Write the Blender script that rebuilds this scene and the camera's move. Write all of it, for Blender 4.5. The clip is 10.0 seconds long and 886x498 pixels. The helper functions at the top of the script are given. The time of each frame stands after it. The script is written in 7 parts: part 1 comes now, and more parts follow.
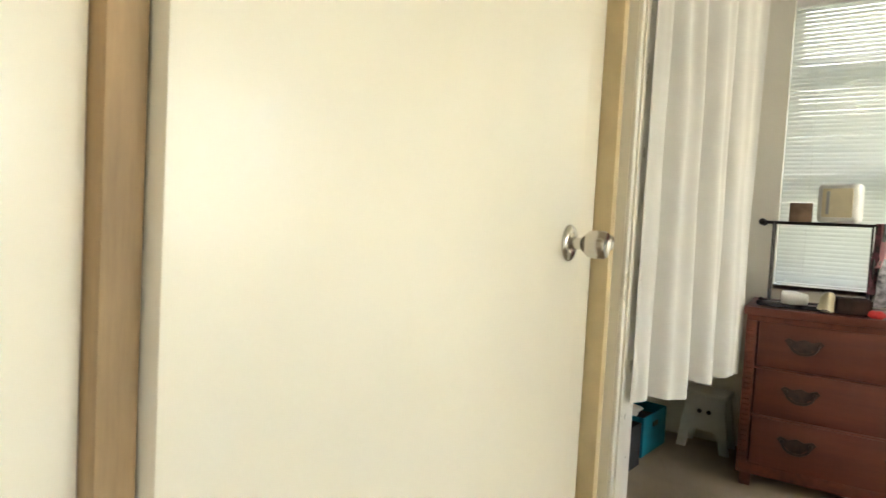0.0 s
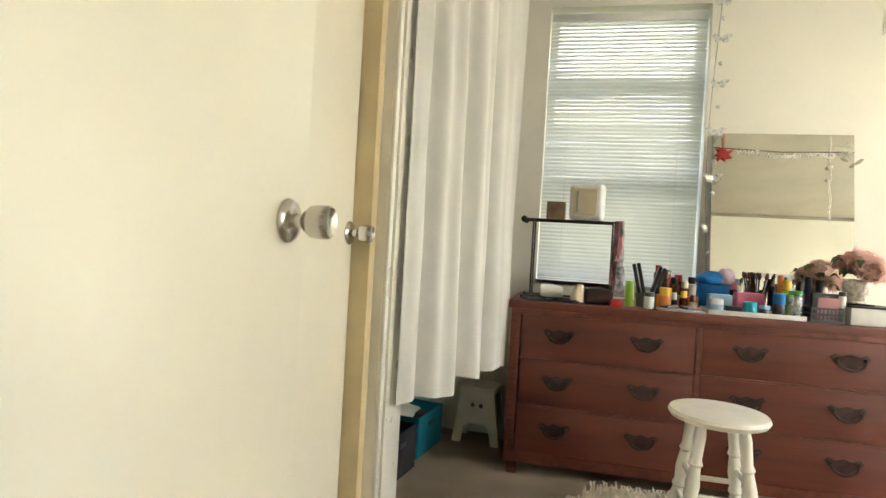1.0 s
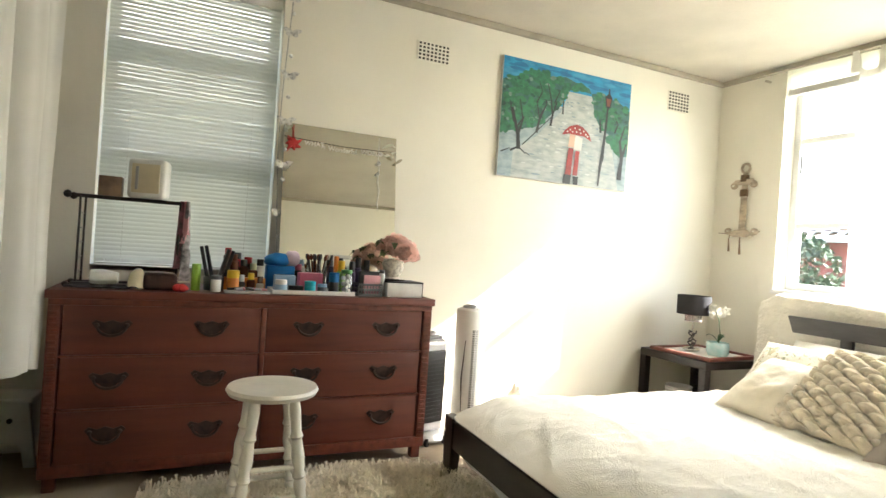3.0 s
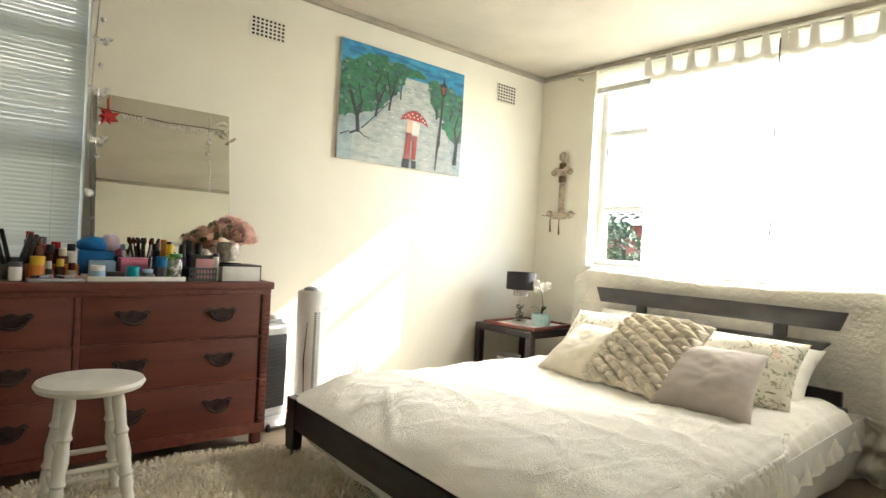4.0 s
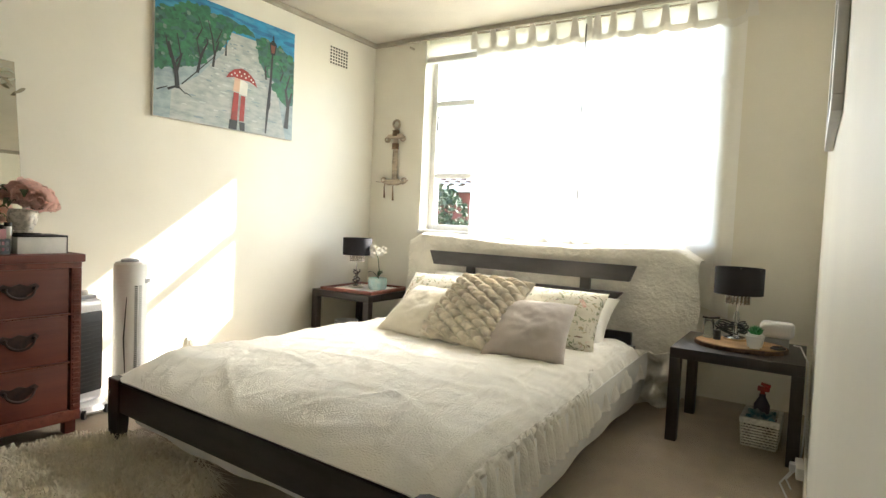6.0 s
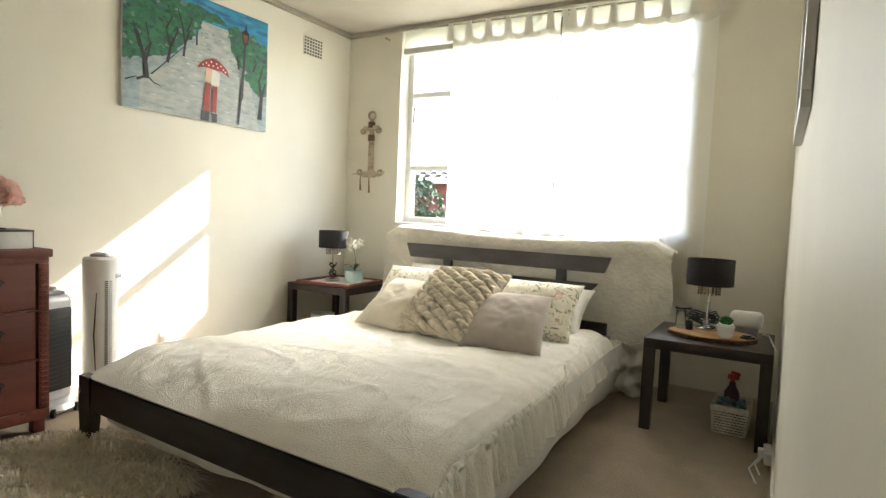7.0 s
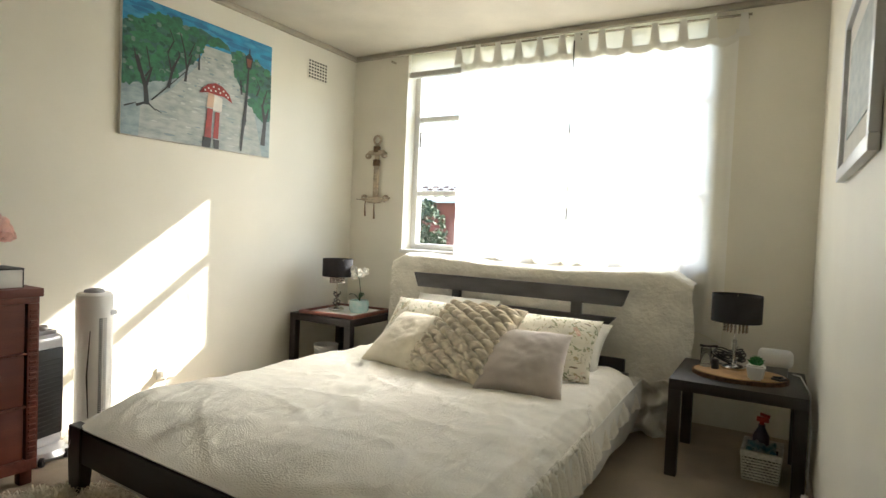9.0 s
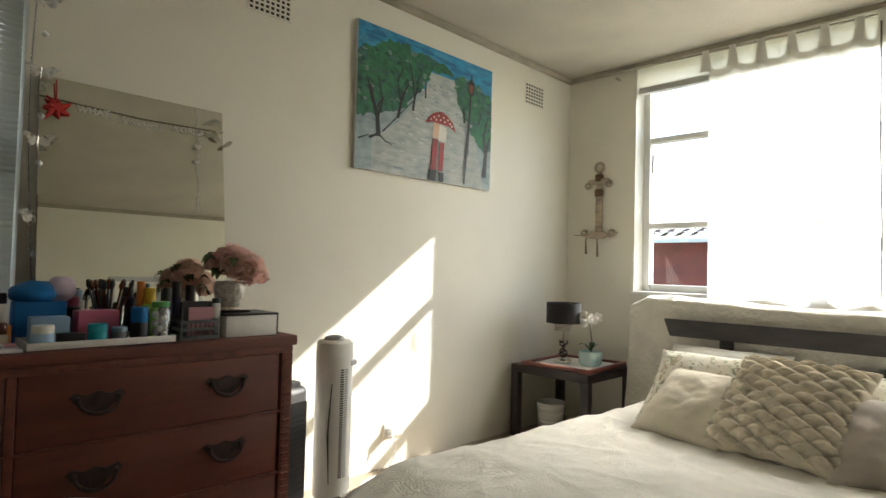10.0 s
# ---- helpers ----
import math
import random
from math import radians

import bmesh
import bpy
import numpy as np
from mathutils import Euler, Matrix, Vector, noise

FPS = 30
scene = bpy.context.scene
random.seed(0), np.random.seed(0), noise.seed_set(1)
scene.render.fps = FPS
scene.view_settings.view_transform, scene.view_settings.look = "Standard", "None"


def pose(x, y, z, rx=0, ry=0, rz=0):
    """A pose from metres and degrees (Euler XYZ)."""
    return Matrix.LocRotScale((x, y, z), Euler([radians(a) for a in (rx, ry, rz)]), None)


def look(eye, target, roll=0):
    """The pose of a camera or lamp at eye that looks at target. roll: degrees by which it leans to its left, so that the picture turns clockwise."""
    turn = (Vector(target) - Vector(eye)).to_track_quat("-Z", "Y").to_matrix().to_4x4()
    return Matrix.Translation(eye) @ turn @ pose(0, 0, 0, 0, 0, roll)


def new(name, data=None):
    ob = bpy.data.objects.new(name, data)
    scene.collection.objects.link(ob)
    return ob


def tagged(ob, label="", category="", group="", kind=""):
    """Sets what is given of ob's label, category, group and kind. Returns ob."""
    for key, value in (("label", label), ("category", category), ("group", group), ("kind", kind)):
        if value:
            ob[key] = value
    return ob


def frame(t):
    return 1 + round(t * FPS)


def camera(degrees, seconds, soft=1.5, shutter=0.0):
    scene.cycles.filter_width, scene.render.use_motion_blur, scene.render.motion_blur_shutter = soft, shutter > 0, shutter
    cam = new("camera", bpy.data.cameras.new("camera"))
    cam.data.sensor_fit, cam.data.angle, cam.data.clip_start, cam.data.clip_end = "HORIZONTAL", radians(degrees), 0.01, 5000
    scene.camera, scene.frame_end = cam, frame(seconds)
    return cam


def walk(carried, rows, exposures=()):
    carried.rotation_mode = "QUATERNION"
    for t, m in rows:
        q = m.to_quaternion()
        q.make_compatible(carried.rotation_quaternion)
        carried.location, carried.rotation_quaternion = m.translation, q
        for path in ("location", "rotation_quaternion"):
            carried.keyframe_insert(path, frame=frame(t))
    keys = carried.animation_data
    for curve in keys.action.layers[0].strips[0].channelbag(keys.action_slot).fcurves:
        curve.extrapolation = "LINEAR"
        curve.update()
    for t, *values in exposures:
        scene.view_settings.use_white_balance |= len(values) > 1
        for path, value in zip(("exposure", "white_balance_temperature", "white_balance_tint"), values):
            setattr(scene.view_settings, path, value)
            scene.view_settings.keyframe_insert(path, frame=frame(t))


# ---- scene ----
cam = camera(75.2, 10.0, soft=1.4, shutter=0.12)
PATH = [
    (0, (0.028, -0.345, 1.079), (-1.037, 1.345, 0.989), 3.1),
    (0.5, (0.023, -0.236, 1.063), (-0.653, 1.645, 1.011), 3.2),
    (1, (0.078, -0.122, 1.038), (-0.357, 1.829, 1.009), 3.3),
    (1.5, (0.158, -0.065, 1.046), (-0.05, 1.924, 1.023), 3.6),
    (2, (0.211, -0.056, 1.04), (0.395, 1.936, 1.038), 3.9),
    (2.5, (0.233, -0.075, 1.061), (0.779, 1.849, 1.052), 3.9),
    (3, (0.252, -0.124, 1.042), (1.097, 1.689, 1.043), 3.9),
    (4.5, (0.222, -0.208, 1.01), (1.668, 1.173, 0.975), 2.7),
    (5, (0.196, -0.22, 1.006), (1.748, 1.04, 0.95), 2.6),
    (5.5, (0.175, -0.197, 1.004), (1.808, 0.955, 0.925), 2.6),
    (7, (0.168, -0.183, 1.013), (1.893, 0.821, 0.887), 2.4),
    (7.5, (0.18, -0.176, 1.04), (1.916, 0.807, 0.906), 2.5),
    (8, (0.191, -0.169, 1.077), (1.935, 0.801, 0.941), 2.5),
    (8.5, (0.2, -0.155, 1.082), (1.951, 0.807, 0.975), 2.5),
    (9, (0.254, -0.047, 1.091), (1.983, 0.955, 1.022), 2.4),
    (9.5, (0.337, 0.247, 1.057), (1.907, 1.486, 1.063), 2.1),
    (10, (0.352, 0.672, 1.036), (1.766, 2.084, 1.106), 1.5),
]
EXPOSURES = [(0, 1.98), (0.6, 1.97), (1.5, 1.82), (2.2, 1.65), (3, 1.4), (4.5, 1.15), (5.5, 1.0), (7, 0.75), (8.5, 0.5), (9.3, 0.3), (10, 0.0)]
walk(cam, [(t, look(eye, target, roll)) for t, eye, target, roll in PATH],
     exposures=[(t, s + 2.2, 6200, 8) for t, s in EXPOSURES])

# ---- world, sun ----
world = bpy.data.worlds.new("sky")
scene.world = world
world.use_nodes = True
wn = world.node_tree.nodes
sky = wn.new("ShaderNodeTexSky")
sky.sky_type = 'NISHITA'
sky.sun_disc = False
sky.sun_elevation = radians(34)
sky.sun_rotation = radians(111)
wn["Background"].inputs[1].default_value = 0.15
world.node_tree.links.new(sky.outputs[0], wn["Background"].inputs[0])
sun = new("sun", bpy.data.lights.new("sun", 'SUN'))
sun.data.energy, sun.data.angle, sun.data.color = 4.0, radians(0.6), (1, 0.94, 0.84)
sun.matrix_world = look((10, -3.8, 7.25), (0, 0, 0))

# ---- materials ----
rng = random.Random(4)


def shader(name):
    m = bpy.data.materials.new(name)
    m.use_nodes = True
    return m, m.node_tree.nodes, m.node_tree.links


def surface(name, color, rough=0.6, metal=0.0, vary=0.12, scale=6.0, grain=0.0, grain_scale=200.0, bump=0.0,
            bump_scale=120.0, stretch=(1, 1, 1), second=None, coat=0.0, sheen=0.0, island=0.0):
    """Paint, fabric, metal or plastic: a base colour that drifts at two scales, with fine relief."""
    m, n, l = shader(name)
    b = n["Principled BSDF"]
    co = n.new("ShaderNodeTexCoord")
    mp = n.new("ShaderNodeMapping")
    mp.inputs["Scale"].default_value = stretch
    l.new(co.outputs["Object"], mp.inputs[0])
    big = n.new("ShaderNodeTexNoise")
    big.inputs["Scale"].default_value, big.inputs["Detail"].default_value = scale, 5
    l.new(mp.outputs[0], big.inputs[0])
    fine = n.new("ShaderNodeTexNoise")
    fine.inputs["Scale"].default_value, fine.inputs["Detail"].default_value = grain_scale, 3
    l.new(mp.outputs[0], fine.inputs[0])
    mix = n.new("ShaderNodeMix")
    mix.data_type = 'RGBA'
    dark = second or tuple(c * (1 - vary * 2) for c in color)
    mix.inputs[6].default_value = (*dark, 1)
    mix.inputs[7].default_value = (*[min(1, c * (1 + vary * 0.4)) for c in color], 1)
    ramp = n.new("ShaderNodeMapRange")
    ramp.inputs["From Min"].default_value, ramp.inputs["From Max"].default_value = 0.3, 0.62
    l.new(big.outputs[0], ramp.inputs[0])
    if grain:
        add = n.new("ShaderNodeMath")
        add.operation = 'MULTIPLY_ADD'
        add.inputs[1].default_value = grain
        l.new(fine.outputs[0], add.inputs[0])
        l.new(ramp.outputs[0], add.inputs[2])
        sub = n.new("ShaderNodeMath")
        sub.operation, sub.use_clamp = 'SUBTRACT', True
        sub.inputs[1].default_value = grain * 0.5
        l.new(add.outputs[0], sub.inputs[0])
        l.new(sub.outputs[0], mix.inputs[0])
    else:
        l.new(ramp.outputs[0], mix.inputs[0])
    out = mix.outputs[2]
    if island:
        geo = n.new("ShaderNodeNewGeometry")
        hsv = n.new("ShaderNodeHueSaturation")
        mr = n.new("ShaderNodeMapRange")
        mr.inputs["To Min"].default_value, mr.inputs["To Max"].default_value = 1 - island, 1 + island
        l.new(geo.outputs["Random Per Island"], mr.inputs[0])
        l.new(mr.outputs[0], hsv.inputs["Value"])
        l.new(out, hsv.inputs["Color"])
        out = hsv.outputs[0]
    l.new(out, b.inputs["Base Color"])
    rr = n.new("ShaderNodeMapRange")
    rr.inputs["To Min"].default_value, rr.inputs["To Max"].default_value = max(0.02, rough - 0.08), min(1, rough + 0.08)
    l.new(big.outputs[0], rr.inputs[0])
    l.new(rr.outputs[0], b.inputs["Roughness"])
    b.inputs["Metallic"].default_value = metal
    b.inputs["Coat Weight"].default_value = coat
    b.inputs["Sheen Weight"].default_value = sheen
    if bump:
        bt = n.new("ShaderNodeTexNoise")
        bt.inputs["Scale"].default_value, bt.inputs["Detail"].default_value = bump_scale, 4
        l.new(mp.outputs[0], bt.inputs[0])
        bp = n.new("ShaderNodeBump")
        bp.inputs["Strength"].default_value, bp.inputs["Distance"].default_value = bump, 0.004
        l.new(bt.outputs[0], bp.inputs["Height"])
        l.new(bp.outputs[0], b.inputs["Normal"])
    return m


def weave(name, color, scale=260.0, depth=0.5, rough=0.9, vary=0.1, axis='X', trans=0.0, dist=0.003):
    """Ribbed textile: two crossed waves as relief and a slow drift of colour."""
    m = surface(name, color, rough, vary=vary, scale=5, grain=0.5, grain_scale=300, sheen=0.2)
    n, l = m.node_tree.nodes, m.node_tree.links
    b = n["Principled BSDF"]
    co = n["Texture Coordinate"]
    hs = []
    for ax in ('X', 'Y', 'Z'):
        w = n.new("ShaderNodeTexWave")
        w.bands_direction = ax
        w.inputs["Scale"].default_value = scale / 20 * (1 if ax == axis else 0.6)
        w.inputs["Distortion"].default_value = 0.8
        w.inputs["Detail Scale"].default_value = 3
        l.new(co.outputs["Object"], w.inputs[0])
        hs.append(w)
    add = n.new("ShaderNodeMath")
    l.new(hs[0].outputs["Fac"], add.inputs[0])
    l.new(hs[1].outputs["Fac"], add.inputs[1])
    add2 = n.new("ShaderNodeMath")
    l.new(add.outputs[0], add2.inputs[0])
    l.new(hs[2].outputs["Fac"], add2.inputs[1])
    bp = n.new("ShaderNodeBump")
    bp.inputs["Strength"].default_value, bp.inputs["Distance"].default_value = depth, dist
    l.new(add2.outputs[0], bp.inputs["Height"])
    l.new(bp.outputs[0], b.inputs["Normal"])
    if trans:
        tr = n.new("ShaderNodeBsdfTranslucent")
        tr.inputs[0].default_value = (*color, 1)
        mx = n.new("ShaderNodeMixShader")
        mx.inputs[0].default_value = trans
        l.new(b.outputs[0], mx.inputs[1])
        l.new(tr.outputs[0], mx.inputs[2])
        l.new(mx.outputs[0], n["Material Output"].inputs[0])
    return m


def veil(name, color, clear=0.018, through_light=0.82):
    """Sheer cloth with woven horizontal stripes: lets light pass, partly straight, mostly scattered."""
    m, n, l = shader(name)
    b = n["Principled BSDF"]
    b.inputs["Base Color"].default_value = (*color, 1)
    b.inputs["Roughness"].default_value = 0.9
    tr = n.new("ShaderNodeBsdfTranslucent")
    tr.inputs[0].default_value = (*color, 1)
    tp = n.new("ShaderNodeBsdfTransparent")
    a = n.new("ShaderNodeMixShader")
    a.inputs[0].default_value = through_light
    l.new(b.outputs[0], a.inputs[1])
    fw = n.new("ShaderNodeBsdfRefraction")
    fw.inputs["Color"].default_value = (*color, 1)
    fw.inputs["Roughness"].default_value, fw.inputs["IOR"].default_value = 0.75, 1.4
    sc = n.new("ShaderNodeMixShader")
    sc.inputs[0].default_value = 0.34
    l.new(tr.outputs[0], sc.inputs[1])
    l.new(fw.outputs[0], sc.inputs[2])
    l.new(sc.outputs[0], a.inputs[2])
    co = n.new("ShaderNodeTexCoord")
    w = n.new("ShaderNodeTexWave")
    w.bands_direction = 'Z'
    w.inputs["Scale"].default_value = 22
    l.new(co.outputs["Object"], w.inputs[0])
    nz = n.new("ShaderNodeTexNoise")
    nz.inputs["Scale"].default_value = 2.2
    mpp = n.new("ShaderNodeMapping")
    mpp.inputs["Scale"].default_value = (0.05, 0.05, 1.6)
    l.new(co.outputs["Object"], mpp.inputs[0])
    l.new(mpp.outputs[0], nz.inputs[0])
    st = n.new("ShaderNodeMath")
    st.operation = 'MULTIPLY'
    l.new(w.outputs["Fac"], st.inputs[0])
    l.new(nz.outputs[0], st.inputs[1])
    mr = n.new("ShaderNodeMapRange")
    mr.inputs["To Min"].default_value, mr.inputs["To Max"].default_value = clear * 1.5, clear * 0.3
    l.new(st.outputs[0], mr.inputs[0])
    c = n.new("ShaderNodeMixShader")
    l.new(mr.outputs[0], c.inputs[0])
    l.new(a.outputs[0], c.inputs[1])
    l.new(tp.outputs[0], c.inputs[2])
    l.new(c.outputs[0], n["Material Output"].inputs[0])
    return m


def glassy(name, color=(0.95, 0.98, 0.97), rough=0.02):
    m, n, l = shader(name)
    b = n["Principled BSDF"]
    b.inputs["Base Color"].default_value = (*color, 1)
    b.inputs["Roughness"].default_value = rough
    b.inputs["Transmission Weight"].default_value = 1.0
    b.inputs["IOR"].default_value = 1.45
    return m


def pane_glass(name):
    m, n, l = shader(name)
    g = n.new("ShaderNodeBsdfGlossy")
    g.inputs["Roughness"].default_value = 0.02
    t = n.new("ShaderNodeBsdfTransparent")
    x = n.new("ShaderNodeMixShader")
    x.inputs[0].default_value = 0.06
    l.new(t.outputs[0], x.inputs[1])
    l.new(g.outputs[0], x.inputs[2])
    l.new(x.outputs[0], n["Material Output"].inputs[0])
    return m


WALL = surface("cream_wall_paint", (0.83, 0.795, 0.69), 0.55, vary=0.03, scale=1.6, grain=0.3, grain_scale=60, bump=0.12, bump_scale=70)
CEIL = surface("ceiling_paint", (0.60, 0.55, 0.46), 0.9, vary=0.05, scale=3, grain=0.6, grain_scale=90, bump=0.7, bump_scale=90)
CORNICE = surface("cornice_shade_paint", (0.42, 0.38, 0.30), 0.8, vary=0.1, scale=6)
DOOR = surface("cream_gloss_paint", (0.82, 0.765, 0.61), 0.36, vary=0.025, scale=2.2, coat=0.10, bump=0.04, bump_scale=18)
TRIM = surface("white_gloss_paint", (0.82, 0.79, 0.70), 0.3, vary=0.04, scale=5)
OCHRE = surface("ochre_gloss_paint", (0.66, 0.53, 0.30), 0.35, vary=0.08, scale=6)
HINGE_SHADE = surface("brown_hinge_gap_shade", (0.40, 0.27, 0.13), 0.6, vary=0.2, scale=4, stretch=(6, 6, 0.6), grain=0.5, grain_scale=60)
CARPET = weave("ribbed_wool_carpet", (0.46, 0.36, 0.245), scale=1500, depth=0.8, vary=0.1, dist=0.005)
REDWOOD = surface("red_brown_stained_wood", (0.130, 0.031, 0.016), 0.58, vary=0.16, scale=2.4, stretch=(1, 6, 9), grain=0.45,
                  grain_scale=26, bump=0.25, bump_scale=40, coat=0.05)
REDTRIM = surface("worn_red_brown_moulding", (0.145, 0.036, 0.019), 0.5, vary=0.2, scale=30, grain=0.4, grain_scale=120, bump=0.5, bump_scale=60)
PULL = surface("aged_bronze", (0.050, 0.026, 0.019), 0.6, 0.3, vary=0.3, scale=40)
IRON = surface("dark_iron", (0.035, 0.03, 0.028), 0.42, 0.75, vary=0.2, scale=40)
BLACKWOOD = surface("black_brown_veneer", (0.024, 0.016, 0.014), 0.48, vary=0.3, scale=3, stretch=(6, 1, 1), grain=0.5, grain_scale=80, bump=0.1, bump_scale=90)
BLUEBLACK = surface("dark_stained_timber", (0.040, 0.035, 0.036), 0.36, vary=0.3, scale=4, stretch=(4, 1, 4), grain=0.5, grain_scale=60, bump=0.15)
SPREAD = surface("cream_woven_cotton", (0.93, 0.89, 0.80), 0.92, vary=0.04, scale=5, grain=0.5, grain_scale=160, bump=1.0, bump_scale=110,
                 stretch=(3.2, 1, 1), sheen=0.2)
SHEET = surface("white_bed_linen", (0.86, 0.84, 0.79), 0.85, vary=0.05, scale=8, bump=0.2, bump_scale=30, sheen=0.2)
THROW = surface("ivory_matelasse_cotton", (0.80, 0.765, 0.68), 0.9, vary=0.06, scale=9, grain=0.6, grain_scale=70, bump=0.9, bump_scale=42, sheen=0.3)
CREAM_CUSHION = surface("cream_cotton_cushion", (0.76, 0.69, 0.56), 0.9, vary=0.06, scale=8, bump=0.4, bump_scale=160, sheen=0.3)
KNIT = surface("chunky_oatmeal_knit", (0.78, 0.695, 0.55), 0.95, vary=0.12, scale=18, grain=0.5, grain_scale=200, bump=0.8, bump_scale=190, sheen=0.3)
TAUPE = surface("taupe_velvet", (0.47, 0.41, 0.36), 0.85, vary=0.06, scale=8, bump=0.25, bump_scale=220, sheen=0.5)
CURTAIN = weave("white_cotton_curtain", (0.85, 0.83, 0.77), scale=2600, depth=0.15, vary=0.04, trans=0.3, dist=0.001)
PELMET = weave("sunlit_blind_fabric", (0.88, 0.87, 0.82), scale=60, depth=0.02, rough=0.6, vary=0.02, trans=0.8)
SHEER = veil("white_sheer_voile", (0.96, 0.945, 0.90))
CHROME = surface("brushed_steel", (0.62, 0.59, 0.54), 0.22, 1.0, vary=0.06, scale=30)
WHITE_PAINT = surface("white_painted_wood", (0.82, 0.79, 0.70), 0.4, vary=0.06, scale=9, grain=0.3, grain_scale=60, bump=0.1, bump_scale=50)
WHITE_PLASTIC = surface("white_plastic", (0.80, 0.79, 0.76), 0.35, vary=0.03, scale=8)
GREY_PLASTIC = surface("grey_plastic", (0.33, 0.33, 0.34), 0.45, vary=0.06, scale=12)
SILVER_PLASTIC = surface("silver_plastic", (0.56, 0.56, 0.57), 0.35, 0.3, vary=0.05, scale=12)
BLACK_PLASTIC = surface("black_plastic", (0.02, 0.02, 0.022), 0.4, vary=0.2, scale=12)
BLACK_FABRIC = surface("black_lamp_fabric", (0.022, 0.02, 0.024), 0.85, vary=0.15, scale=20, bump=0.4, bump_scale=260)
DARK_CLOTH = surface("dark_clothing", (0.03, 0.027, 0.03), 0.9, vary=0.4, scale=6, bump=0.5, bump_scale=14)
TEAL = surface("teal_fabric_box", (0.0, 0.20, 0.29), 0.75, vary=0.1, scale=10, bump=0.3, bump_scale=240)
GLASS = glassy("clear_glass")
PANE = pane_glass("window_glass")
ALU = surface("white_window_frame", (0.80, 0.79, 0.75), 0.4, vary=0.04, scale=8)
SLAT = weave("white_blind_slat", (0.78, 0.785, 0.75), scale=60, depth=0.02, rough=0.45, vary=0.02, trans=0.5)
FUR = surface("ivory_shag_fibre", (0.93, 0.87, 0.74), 0.95, vary=0.06, scale=14, island=0.14)
_n, _l = FUR.node_tree.nodes, FUR.node_tree.links
_t, _m = _n.new("ShaderNodeBsdfTranslucent"), _n.new("ShaderNodeMixShader")
_t.inputs[0].default_value, _m.inputs[0].default_value = (0.93, 0.87, 0.74, 1), 0.45
_l.new(_n["Principled BSDF"].outputs[0], _m.inputs[1])
_l.new(_t.outputs[0], _m.inputs[2])
_l.new(_m.outputs[0], _n["Material Output"].inputs[0])
MIRROR, _n, _l = shader("silvered_mirror")
_n["Principled BSDF"].inputs["Base Color"].default_value = (0.70, 0.70, 0.63, 1)
_n["Principled BSDF"].inputs["Metallic"].default_value = 1
_n["Principled BSDF"].inputs["Roughness"].default_value = 0.015


for _mat, _dist in ((THROW, 0.009), (SPREAD, 0.006)):
    for _node in _mat.node_tree.nodes:
        if _node.type == 'BUMP':
            _node.inputs["Distance"].default_value = _dist


# ---- mesh helpers ----
def mesh_of(name, bm, material, smooth=35):
    me = bpy.data.meshes.new(name)
    bm.normal_update()
    if smooth:
        lim = radians(smooth)
        for f in bm.faces:
            f.smooth = True
        for e in bm.edges:
            if len(e.link_faces) == 2 and e.calc_face_angle(0) > lim:
                e.smooth = False
    bm.to_mesh(me)
    bm.free()
    for m in (material if isinstance(material, (list, tuple)) else [material]):
        me.materials.append(m)
    return me


def part(name, bm, material, parent, label="", at=None, smooth=35):
    ob = new(name, mesh_of(name, bm, material, smooth))
    ob.parent = parent
    if at is not None:
        ob.matrix_basis = at
    if label:
        tagged(ob, label)
    return ob


def thing(name, at, label, category, group="", kind=""):
    ob = new(name)
    ob.empty_display_size = 0.05
    ob.matrix_basis = at if isinstance(at, Matrix) else Matrix.Translation(at)
    return tagged(ob, label, category, group, kind)


def whole(name, bm, material, at, label, category, group="", kind="", smooth=35):
    ob = new(name, mesh_of(name, bm, material, smooth))
    ob.matrix_basis = at if isinstance(at, Matrix) else Matrix.Translation(at)
    return tagged(ob, label, category, group, kind)


def structure(name, bm, material, label, category, smooth=35):
    return whole(name, bm, material, Matrix(), label, category, kind="structure", smooth=smooth)


def B():
    return bmesh.new()


def box(bm, x0, x1, y0, y1, z0, z1, bevel=0.0, seg=2, m=None, mat=0):
    r = bmesh.ops.create_cube(bm, size=1)
    vs = r["verts"]
    for v in vs:
        v.co = Vector(((x0 + x1) / 2 + v.co.x * (x1 - x0), (y0 + y1) / 2 + v.co.y * (y1 - y0), (z0 + z1) / 2 + v.co.z * (z1 - z0)))
    fs = {f for v in vs for f in v.link_faces}
    for f in fs:
        f.material_index = mat
    if m is not None:
        bmesh.ops.transform(bm, matrix=m, verts=vs)
    if bevel:
        es = {e for v in vs for e in v.link_edges}
        bmesh.ops.bevel(bm, geom=list(es), offset=bevel, segments=seg, affect='EDGES', profile=0.6)
    return bm


def lathe(bm, profile, steps=24, m=None, mat=0, close=True):
    """Turn a profile of (radius, height) about z."""
    rings = []
    for r, z in profile:
        rings.append([bm.verts.new((r * math.cos(a * math.tau / steps), r * math.sin(a * math.tau / steps), z)) for a in range(steps)])
    for p, q in zip(rings, rings[1:]):
        for i in range(steps):
            f = bm.faces.new((p[i], p[(i + 1) % steps], q[(i + 1) % steps], q[i]))
            f.material_index = mat
    if close:
        for ring, flip in ((rings[0], True), (rings[-1], False)):
            f = bm.faces.new(ring[::-1] if flip else ring)
            f.material_index = mat
    if m is not None:
        bmesh.ops.transform(bm, matrix=m, verts=[v for ring in rings for v in ring])
    return bm


